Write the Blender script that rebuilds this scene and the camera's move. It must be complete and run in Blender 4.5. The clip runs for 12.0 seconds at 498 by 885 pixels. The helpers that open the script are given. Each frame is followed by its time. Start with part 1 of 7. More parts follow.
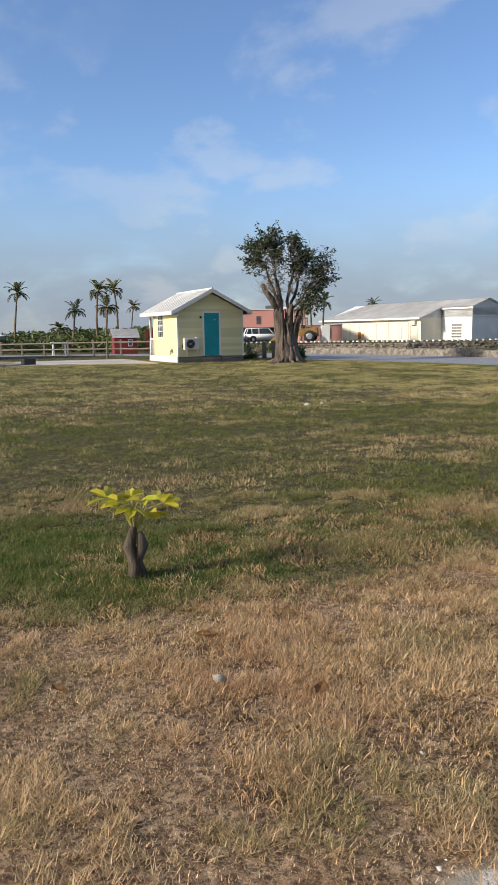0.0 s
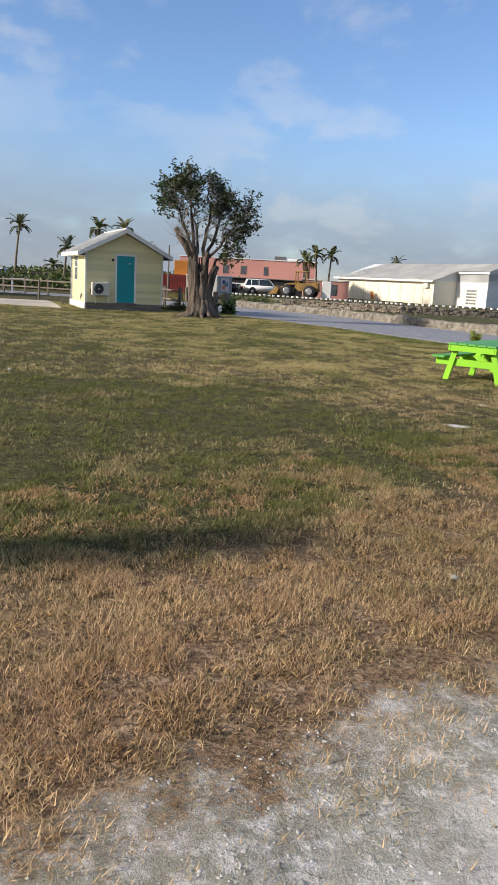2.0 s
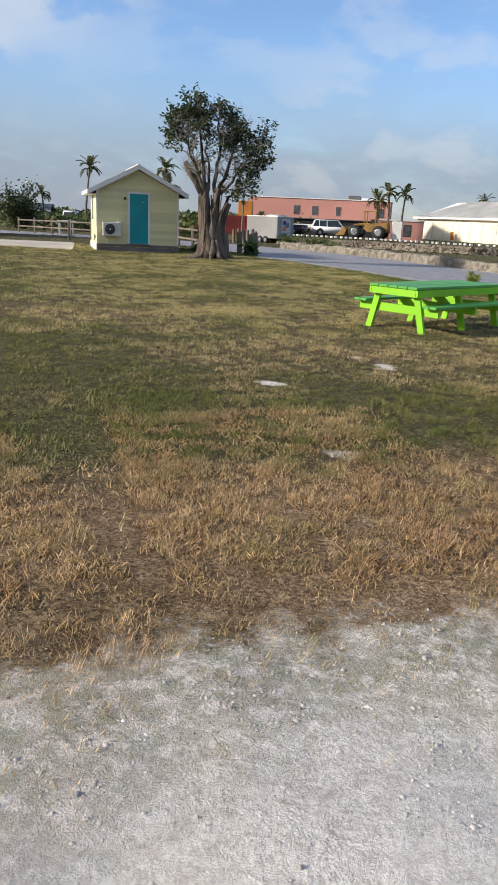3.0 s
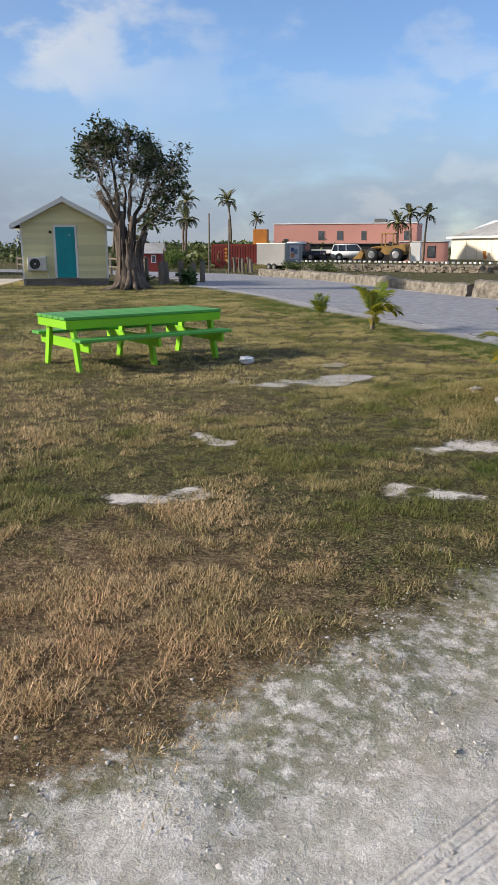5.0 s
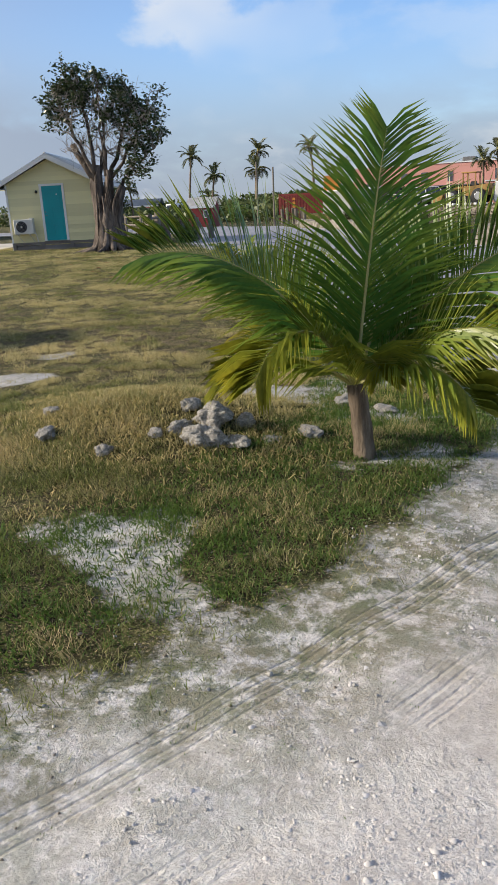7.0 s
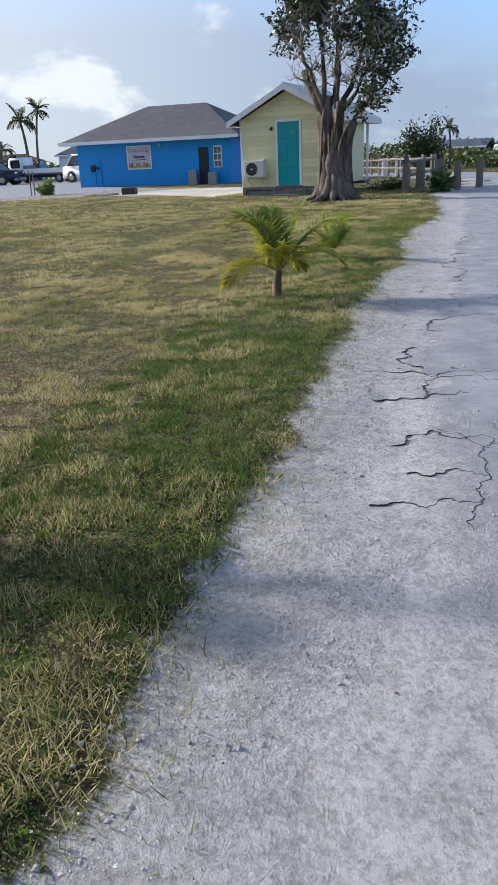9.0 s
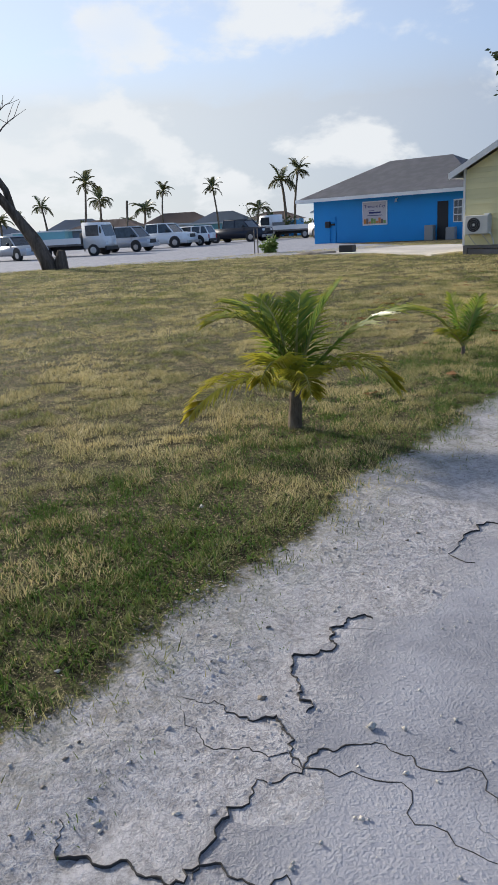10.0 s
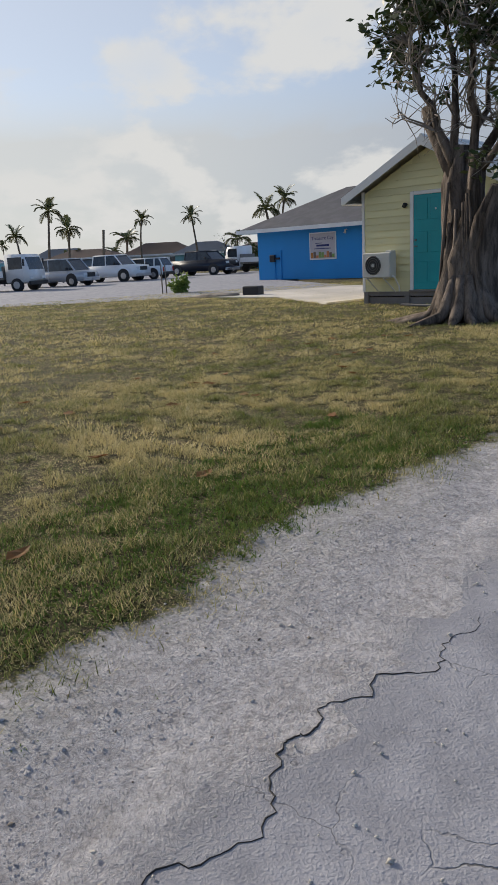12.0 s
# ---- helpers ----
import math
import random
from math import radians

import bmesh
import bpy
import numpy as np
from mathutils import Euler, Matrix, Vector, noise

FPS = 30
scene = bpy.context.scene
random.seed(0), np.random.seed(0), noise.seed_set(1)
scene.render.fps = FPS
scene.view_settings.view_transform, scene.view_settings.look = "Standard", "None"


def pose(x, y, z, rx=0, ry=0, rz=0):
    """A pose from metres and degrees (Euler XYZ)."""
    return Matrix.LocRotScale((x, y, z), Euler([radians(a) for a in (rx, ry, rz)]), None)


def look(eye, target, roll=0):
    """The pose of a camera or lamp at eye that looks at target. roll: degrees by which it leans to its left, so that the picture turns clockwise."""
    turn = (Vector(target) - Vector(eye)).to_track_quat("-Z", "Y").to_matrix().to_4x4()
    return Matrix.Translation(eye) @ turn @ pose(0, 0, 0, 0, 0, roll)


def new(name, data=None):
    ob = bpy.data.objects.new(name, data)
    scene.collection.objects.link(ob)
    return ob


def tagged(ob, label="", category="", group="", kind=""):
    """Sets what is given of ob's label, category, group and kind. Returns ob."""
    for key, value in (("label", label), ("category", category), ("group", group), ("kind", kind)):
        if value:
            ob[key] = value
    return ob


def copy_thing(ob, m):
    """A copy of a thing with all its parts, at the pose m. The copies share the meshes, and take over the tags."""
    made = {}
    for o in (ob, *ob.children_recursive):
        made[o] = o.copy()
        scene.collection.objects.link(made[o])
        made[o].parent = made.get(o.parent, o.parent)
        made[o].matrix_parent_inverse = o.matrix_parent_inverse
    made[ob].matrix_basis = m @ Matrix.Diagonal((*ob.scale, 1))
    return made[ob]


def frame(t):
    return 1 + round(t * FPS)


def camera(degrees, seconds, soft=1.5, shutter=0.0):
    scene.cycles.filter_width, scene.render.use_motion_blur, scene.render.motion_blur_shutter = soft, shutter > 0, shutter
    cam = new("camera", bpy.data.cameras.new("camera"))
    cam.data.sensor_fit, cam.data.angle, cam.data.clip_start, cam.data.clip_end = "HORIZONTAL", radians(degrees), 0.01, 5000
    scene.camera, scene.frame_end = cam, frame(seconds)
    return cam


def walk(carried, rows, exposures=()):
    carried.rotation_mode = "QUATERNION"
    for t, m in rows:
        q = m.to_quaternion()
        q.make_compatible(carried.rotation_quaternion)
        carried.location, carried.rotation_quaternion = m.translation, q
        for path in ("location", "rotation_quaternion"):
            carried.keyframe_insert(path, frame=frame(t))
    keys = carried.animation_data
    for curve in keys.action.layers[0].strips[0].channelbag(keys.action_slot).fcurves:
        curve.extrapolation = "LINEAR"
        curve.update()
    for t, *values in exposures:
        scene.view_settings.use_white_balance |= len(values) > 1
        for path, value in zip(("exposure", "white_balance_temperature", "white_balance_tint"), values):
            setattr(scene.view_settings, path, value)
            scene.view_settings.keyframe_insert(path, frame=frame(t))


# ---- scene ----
cam = camera(36.5, 12.0, 1.0)
PATH = [
    (0, (1.404, -0.089, 1.441), (1.329, 1.889, 1.151), -0.9),
    (0.5, (2.728, 0.565, 1.482), (2.699, 2.541, 1.178), -0.9),
    (1, (4.086, 1.4, 1.546), (4.034, 3.375, 1.236), 0.4),
    (1.5, (5.512, 2.333, 1.525), (5.426, 4.306, 1.208), 2.3),
    (2, (7.207, 3.357, 1.59), (7.033, 5.306, 1.173), 3.2),
    (2.5, (8.785, 4.395, 1.591), (8.484, 6.295, 1.044), 2.8),
    (2.7, (9.409, 4.779, 1.571), (9.061, 6.666, 1.008), 2.8),
    (4.3, (13.833, 7.461, 1.575), (13.334, 9.316, 1.017), 1.5),
    (4.5, (14.35, 7.733, 1.584), (13.838, 9.588, 1.041), 1.3),
    (5, (15.429, 8.674, 1.559), (14.835, 10.517, 1.059), -0.0),
    (5.5, (16.352, 9.644, 1.521), (15.697, 11.459, 0.995), -0.4),
    (6, (17.19, 10.641, 1.474), (16.451, 12.414, 0.918), -2.0),
    (6.5, (17.979, 11.599, 1.441), (17.142, 13.318, 0.851), -3.4),
    (7, (18.663, 12.751, 1.439), (17.8, 14.45, 0.83), -3.0),
    (7.5, (19.098, 14.206, 1.34), (18.242, 15.925, 0.781), -3.2),
    (7.7, (19.23, 14.721, 1.352), (18.357, 16.432, 0.797), -2.8),
    (9.3, (18.556, 19.484, 1.275), (16.96, 20.464, 0.572), -2.8),
    (9.5, (18.301, 20.114, 1.268), (16.631, 20.982, 0.592), -2.9),
    (10, (17.521, 21.652, 1.264), (15.703, 22.278, 0.714), -3.4),
    (10.5, (16.638, 23.131, 1.307), (14.784, 23.711, 0.833), -0.5),
    (11, (15.655, 24.65, 1.296), (13.807, 25.263, 0.836), -2.1),
    (11.5, (14.469, 26.259, 1.263), (12.624, 26.867, 0.789), -2.9),
    (12, (13.305, 28.009, 1.272), (11.453, 28.594, 0.793), -3.1),
]
EXPOSURES = [(0, 0, 6500, 10), (2.2, 0.03, 6500, 10), (2.6, 0.08, 6500, 10), (4.4, 0.08, 6500, 10), (6.0, 0.1, 6500, 10), (7.0, 0.22, 6450, 10), (7.7, 0.3, 6350, 10), (9.3, 0.38, 5950, 10), (9.6, 0.35, 5950, 10),
             (10.1, 0.16, 6250, 10), (10.6, -0.03, 6350, 10), (12, -0.10, 6550, 10)]      # seconds, stops, colour temperature, tint
walk(cam, [(t, look(eye, target, roll)) for t, eye, target, roll in PATH], EXPOSURES)


# ---- light ----
SUN_YAW, SUN_UP = 115.0, 22.0          # degrees to the left of +y, degrees over the horizon
sun_dir = Vector((-math.sin(radians(SUN_YAW)) * math.cos(radians(SUN_UP)),
                  math.cos(radians(SUN_YAW)) * math.cos(radians(SUN_UP)), math.sin(radians(SUN_UP))))
world = bpy.data.worlds.new("sky")
scene.world = world
world.use_nodes = True
wn, wl = world.node_tree.nodes, world.node_tree.links
wn.clear()


def wnode(kind, **kw):
    n = wn.new(kind)
    for k, v in kw.items():
        n.inputs[k.replace("_", " ")].default_value = v
    return n


w_out = wn.new("ShaderNodeOutputWorld")
w_bg = wn.new("ShaderNodeBackground")
w_sky = wn.new("ShaderNodeTexSky")
w_sky.sky_type = "NISHITA"
w_sky.sun_disc = False
w_sky.sun_elevation = radians(SUN_UP)
w_sky.sun_rotation = radians(-SUN_YAW)
w_sky.altitude, w_sky.air_density, w_sky.dust_density, w_sky.ozone_density = 0.0, 1.0, 0.3, 2.0
w_tc = wn.new("ShaderNodeTexCoord")
w_sep = wn.new("ShaderNodeSeparateXYZ")
wl.new(w_tc.outputs["Generated"], w_sep.inputs[0])


def wmath(op, a, b=None, c=None):
    n = wn.new("ShaderNodeMath")
    n.operation = op
    for i, v in enumerate((a, b, c)):
        if v is None:
            continue
        if isinstance(v, (int, float)):
            n.inputs[i].default_value = v
        else:
            wl.new(v, n.inputs[i])
    return n.outputs[0]


def wramp(val, lo, hi):
    n = wn.new("ShaderNodeMapRange")
    n.interpolation_type = "SMOOTHSTEP"
    n.inputs["From Min"].default_value, n.inputs["From Max"].default_value = lo, hi
    wl.new(val, n.inputs["Value"])
    return n.outputs["Result"]


w_h = wmath("ADD", wmath("MAXIMUM", w_sep.outputs[2], 0.0), 0.42)
w_cmb = wn.new("ShaderNodeCombineXYZ")
wl.new(wmath("DIVIDE", w_sep.outputs[0], w_h), w_cmb.inputs[0])
wl.new(wmath("DIVIDE", w_sep.outputs[1], w_h), w_cmb.inputs[1])
w_n1 = wnode("ShaderNodeTexNoise", Scale=2.4, Detail=10.0, Roughness=0.55, Distortion=0.15)
wl.new(w_cmb.outputs[0], w_n1.inputs["Vector"])
w_n2 = wnode("ShaderNodeTexNoise", Scale=0.95, Detail=4.0, Roughness=0.5)
wl.new(w_cmb.outputs[0], w_n2.inputs["Vector"])
puff = wmath("MULTIPLY", wramp(w_n1.outputs["Fac"], 0.50, 0.585), wramp(w_n2.outputs["Fac"], 0.38, 0.52))
haze = wmath("MULTIPLY", wramp(w_sep.outputs[2], 0.21, 0.03), wramp(w_n1.outputs["Fac"], 0.12, 0.50))
# cloud light: grey away from the sun, bright and warm towards it
w_dot = wn.new("ShaderNodeVectorMath")
w_dot.operation = "DOT_PRODUCT"
w_dot.inputs[1].default_value = sun_dir
wl.new(w_tc.outputs["Generated"], w_dot.inputs[0])
lit = wramp(w_dot.outputs["Value"], 0.22, 1.0)
veil = wmath("MULTIPLY", wramp(w_dot.outputs["Value"], 0.05, 0.55), 0.68)
cloud = wmath("MULTIPLY", puff, wmath("ADD", 0.25, wmath("MULTIPLY", wramp(w_dot.outputs["Value"], 0.0, 0.3), 0.65)))
cover = wmath("MINIMUM", wmath("ADD", wmath("MULTIPLY", haze, 0.88), veil), 0.94)
w_cc = wn.new("ShaderNodeMix")
w_cc.data_type = "RGBA"
w_cc.inputs["A"].default_value = (2.0, 2.35, 3.0, 1)
w_cc.inputs["B"].default_value = (4.7, 4.7, 4.5, 1)
wl.new(lit, w_cc.inputs["Factor"])
w_mix = wn.new("ShaderNodeMix")
w_mix.data_type = "RGBA"
wl.new(cover, w_mix.inputs["Factor"])
w_tint = wn.new("ShaderNodeMix")
w_tint.data_type, w_tint.blend_type = "RGBA", "MULTIPLY"
w_tint.inputs["Factor"].default_value, w_tint.inputs["B"].default_value = 1.0, (0.90, 1.0, 1.20, 1)
wl.new(w_sky.outputs["Color"], w_tint.inputs["A"])
wl.new(w_tint.outputs["Result"], w_mix.inputs["A"])
wl.new(w_cc.outputs["Result"], w_mix.inputs["B"])
w_puff = wn.new("ShaderNodeMix")
w_puff.data_type = "RGBA"
w_puff.inputs["B"].default_value = (5.1, 5.1, 5.0, 1)
wl.new(cloud, w_puff.inputs["Factor"]), wl.new(w_mix.outputs["Result"], w_puff.inputs["A"])
wl.new(w_puff.outputs["Result"], w_bg.inputs["Color"])
w_bg.inputs["Strength"].default_value = 0.15
wl.new(w_bg.outputs[0], w_out.inputs[0])

sun = new("sun", bpy.data.lights.new("sun", "SUN"))
sun.data.energy, sun.data.angle, sun.data.color = 5.4, radians(5.0), (1.0, 0.90, 0.77)
sun.matrix_world = look(sun_dir * 50, (0, 0, 0))

# ---- materials ----


class Shader:
    """Short cuts for building a node material."""

    def __init__(self, name):
        self.m = bpy.data.materials.new(name)
        self.m.use_nodes = True
        self.n, self.l = self.m.node_tree.nodes, self.m.node_tree.links
        self.b = self.n["Principled BSDF"]
        self.tc = self.n.new("ShaderNodeTexCoord")

    def put(self, value, socket):
        if isinstance(value, (int, float)):
            socket.default_value = value
        elif isinstance(value, tuple):
            socket.default_value = (*value, 1) if len(value) == 3 and len(socket.default_value) == 4 else value
        else:
            self.l.new(value, socket)

    def noise(self, scale, detail=4.0, rough=0.55, vec=None, distort=0.0, stretch=None):
        n = self.n.new("ShaderNodeTexNoise")
        n.inputs["Scale"].default_value, n.inputs["Detail"].default_value = scale, detail
        n.inputs["Roughness"].default_value, n.inputs["Distortion"].default_value = rough, distort
        v = vec or self.tc.outputs["Object"]
        if stretch:
            mp = self.n.new("ShaderNodeMapping")
            mp.inputs["Scale"].default_value = stretch
            self.l.new(v, mp.inputs["Vector"])
            v = mp.outputs["Vector"]
        self.l.new(v, n.inputs["Vector"])
        return n.outputs["Fac"]

    def voro(self, scale, feature="F1", vec=None, rand=1.0):
        n = self.n.new("ShaderNodeTexVoronoi")
        n.feature = feature
        n.inputs["Scale"].default_value, n.inputs["Randomness"].default_value = scale, rand
        self.l.new(vec or self.tc.outputs["Object"], n.inputs["Vector"])
        return n.outputs["Distance"]

    def warp(self, scale, amount):
        n = self.n.new("ShaderNodeTexNoise")
        n.inputs["Scale"].default_value, n.inputs["Detail"].default_value = scale, 5.0
        self.l.new(self.tc.outputs["Object"], n.inputs["Vector"])
        v = self.n.new("ShaderNodeVectorMath")
        v.operation = "MULTIPLY_ADD"
        v.inputs[1].default_value = (amount, amount, amount)
        self.l.new(n.outputs["Color"], v.inputs[0])
        self.l.new(self.tc.outputs["Object"], v.inputs[2])
        return v.outputs[0]

    def ramp(self, val, lo, hi, a=0.0, b=1.0):
        n = self.n.new("ShaderNodeMapRange")
        n.interpolation_type = "SMOOTHSTEP"
        for k, v in (("From Min", lo), ("From Max", hi), ("To Min", a), ("To Max", b)):
            n.inputs[k].default_value = v
        self.l.new(val, n.inputs["Value"])
        return n.outputs["Result"]

    def math(self, op, a, b=0.0):
        n = self.n.new("ShaderNodeMath")
        n.operation = op
        self.put(a, n.inputs[0]), self.put(b, n.inputs[1])
        return n.outputs[0]

    def mix(self, fac, a, b, blend="MIX"):
        n = self.n.new("ShaderNodeMix")
        n.data_type, n.blend_type = "RGBA", blend
        self.put(fac, n.inputs["Factor"]), self.put(a, n.inputs["A"]), self.put(b, n.inputs["B"])
        return n.outputs["Result"]

    def attr(self, name):
        n = self.n.new("ShaderNodeAttribute")
        n.attribute_name = name
        return n.outputs["Fac"]

    def rand(self, island=False):
        if island:
            return self.n.new("ShaderNodeNewGeometry").outputs["Random Per Island"]
        return self.n.new("ShaderNodeObjectInfo").outputs["Random"]

    def done(self, color, rough=0.8, metal=0.0, height=None, strength=0.4, distance=0.01, spec=0.4):
        self.put(color, self.b.inputs["Base Color"]), self.put(rough, self.b.inputs["Roughness"])
        self.b.inputs["Metallic"].default_value = metal
        self.b.inputs["Specular IOR Level"].default_value = spec
        if height is not None:
            bump = self.n.new("ShaderNodeBump")
            bump.inputs["Strength"].default_value, bump.inputs["Distance"].default_value = strength, distance
            self.l.new(height, bump.inputs["Height"])
            self.l.new(bump.outputs[0], self.b.inputs["Normal"])
        return self.m


def shade(c, k):
    return tuple(min(1.0, v * k) for v in c)


def plain(name, color, rough=0.6, metal=0.0, scale=6.0, vary=0.18, bump=0.15, vary_by=None, spec=0.4):
    """Paint, plastic, metal or wood with stains at two scales and a fine relief."""
    s = Shader(name)
    big, fine = s.noise(scale * 0.25, 5), s.noise(scale * 4, 6, 0.7)
    c = s.mix(s.ramp(big, 0.35, 0.7), shade(color, 1 - vary), shade(color, 1 + vary * 0.5))
    c = s.mix(s.ramp(fine, 0.55, 0.85, 0, 0.5), c, shade(color, 1 - vary * 1.6))
    if vary_by:
        c = s.mix(s.math("MULTIPLY", s.rand(vary_by == "island"), 0.5), c, shade(color, 0.6))
    return s.done(c, s.ramp(big, 0.2, 0.9, max(rough - 0.12, 0.02), min(rough + 0.12, 1)), metal, fine, bump, 0.004, spec)


def coral_sand(s, n_fine):
    """Pale coral sand: white by the track, turning greyer between y 14 and 20."""
    sep = s.n.new("ShaderNodeSeparateXYZ")
    s.l.new(s.tc.outputs["Object"], sep.inputs[0])
    old = s.ramp(sep.outputs[1], 14.0, 20.0)
    lump = s.ramp(s.math("ADD", s.math("MULTIPLY", s.noise(14, 8, 0.75), 0.45), s.math("MULTIPLY", s.noise(52, 5, 0.8), 0.55)), 0.38, 0.60)
    fresh = s.mix(lump, (0.62, 0.57, 0.53), (0.95, 0.905, 0.855))
    grey = s.mix(lump, (0.30, 0.285, 0.285), (0.57, 0.55, 0.555))
    sand = s.mix(old, fresh, grey)
    sand = s.mix(s.math("MULTIPLY", s.ramp(s.noise(0.5, 6, 0.6), 0.4, 0.7, 0, 0.4), s.ramp(sep.outputs[1], 20.0, 14.0)), sand, (0.52, 0.43, 0.365))
    sand = s.mix(s.ramp(s.noise(2.2, 8, 0.7), 0.56, 0.70, 0, 0.35), sand, (0.30, 0.265, 0.22))
    return s.mix(s.ramp(n_fine, 0.60, 0.72, 0, 0.5), sand, (0.20, 0.165, 0.125))


def grass_ground():
    """Thatch and soil under the blades, with the shade between tufts painted in, pale coral sand where the turf is worn
    off.
    """
    s = Shader("turf_and_sand")
    sand_at, dry_at = s.attr("sand"), s.attr("dry")
    n_big, n_mid = s.noise(0.5, 6, 0.6), s.noise(5, 6, 0.65)
    n_fine, n_grain = s.noise(38, 5, 0.7), s.noise(160, 3, 0.7)
    green = s.mix(s.ramp(n_mid, 0.3, 0.7), (0.085, 0.10, 0.026), (0.20, 0.195, 0.065))
    straw = s.mix(s.ramp(dry_at, 0.65, 1.0), s.mix(s.ramp(n_mid, 0.3, 0.7), (0.17, 0.115, 0.06), (0.40, 0.29, 0.165)), s.mix(s.ramp(n_mid, 0.3, 0.7), (0.36, 0.225, 0.13), (0.72, 0.52, 0.34)))
    turf = s.mix(s.ramp(s.math("ADD", dry_at, s.math("MULTIPLY", s.math("SUBTRACT", n_mid, 0.5), 1.2)), 0.25, 0.75), green, straw)
    # dark mottling at two scales paints the shade in the gaps between tufts
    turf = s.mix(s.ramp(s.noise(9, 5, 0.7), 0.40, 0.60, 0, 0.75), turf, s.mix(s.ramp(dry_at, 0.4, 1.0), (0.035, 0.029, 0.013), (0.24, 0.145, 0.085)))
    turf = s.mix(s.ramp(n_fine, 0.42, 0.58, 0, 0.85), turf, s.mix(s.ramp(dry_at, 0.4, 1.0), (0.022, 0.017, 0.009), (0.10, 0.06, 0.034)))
    turf = s.mix(s.ramp(s.noise(90, 4, 0.7), 0.54, 0.64, 0, 0.6), turf, (0.60, 0.46, 0.26))
    sand = coral_sand(s, n_fine)
    film = s.math("MULTIPLY", s.attr("film"), s.math("MULTIPLY", s.ramp(s.noise(1.6, 4, 0.6), 0.26, 0.48), s.ramp(s.noise(11, 7, 0.7), 0.36, 0.56)))
    sand = s.mix(s.math("MULTIPLY", film, 0.85), sand, s.mix(s.ramp(n_mid, 0.35, 0.65), (0.13, 0.15, 0.055), (0.22, 0.19, 0.10)))
    edge = s.math("ADD", sand_at, s.math("ADD", s.math("MULTIPLY", s.math("SUBTRACT", n_mid, 0.5), 0.75),
                                         s.math("MULTIPLY", s.math("SUBTRACT", n_fine, 0.5), 0.55)))
    col = s.mix(s.ramp(edge, 0.38, 0.62), turf, sand)
    lane = s.attr("lane")
    groove = s.math("POWER", s.math("MAXIMUM", s.math("SINE", s.math("MULTIPLY", lane, 165.0)), 0.0), 1.3)
    bands = s.math("ADD", s.math("MULTIPLY", s.ramp(lane, -0.085, -0.07), s.ramp(lane, 0.085, 0.07)),
                   s.math("MULTIPLY", s.math("MULTIPLY", s.ramp(lane, 0.30, 0.33), s.ramp(lane, 0.50, 0.47)), s.ramp(s.noise(0.9, 3), 0.42, 0.55)))
    bands = s.math("ADD", bands, s.math("MULTIPLY", s.math("MULTIPLY", s.ramp(lane, 0.93, 0.96), s.ramp(lane, 1.10, 1.07)), s.ramp(s.noise(0.7, 3), 0.44, 0.55)))
    tread = s.math("MULTIPLY", s.math("MULTIPLY", groove, -1.0), s.math("MULTIPLY", bands, s.ramp(s.noise(4.5, 5, 0.7), 0.26, 0.42)))
    tread = s.math("MULTIPLY", s.math("MULTIPLY", tread, s.ramp(sand_at, 0.6, 0.9)), 0.55)
    crumbs = s.math("ADD", s.ramp(s.voro(24, vec=s.warp(9.0, 0.05)), 0.0, 0.55, 0.42, 0), s.ramp(s.voro(62), 0.0, 0.5, 0.22, 0))
    tread = s.math("ADD", tread, s.math("MULTIPLY", crumbs, s.ramp(s.noise(1.3, 4), 0.32, 0.6, 0.35, 1.0)))
    h = s.math("ADD", s.math("ADD", tread, s.math("MULTIPLY", s.noise(14, 9, 0.78), 1.3)), s.math("ADD", s.math("MULTIPLY", s.noise(2.2, 8, 0.7), 1.5), s.math("ADD", s.math("MULTIPLY", n_grain, 0.45), s.math("MULTIPLY", s.noise(48, 5, 0.8), 0.9))))
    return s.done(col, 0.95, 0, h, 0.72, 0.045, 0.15)


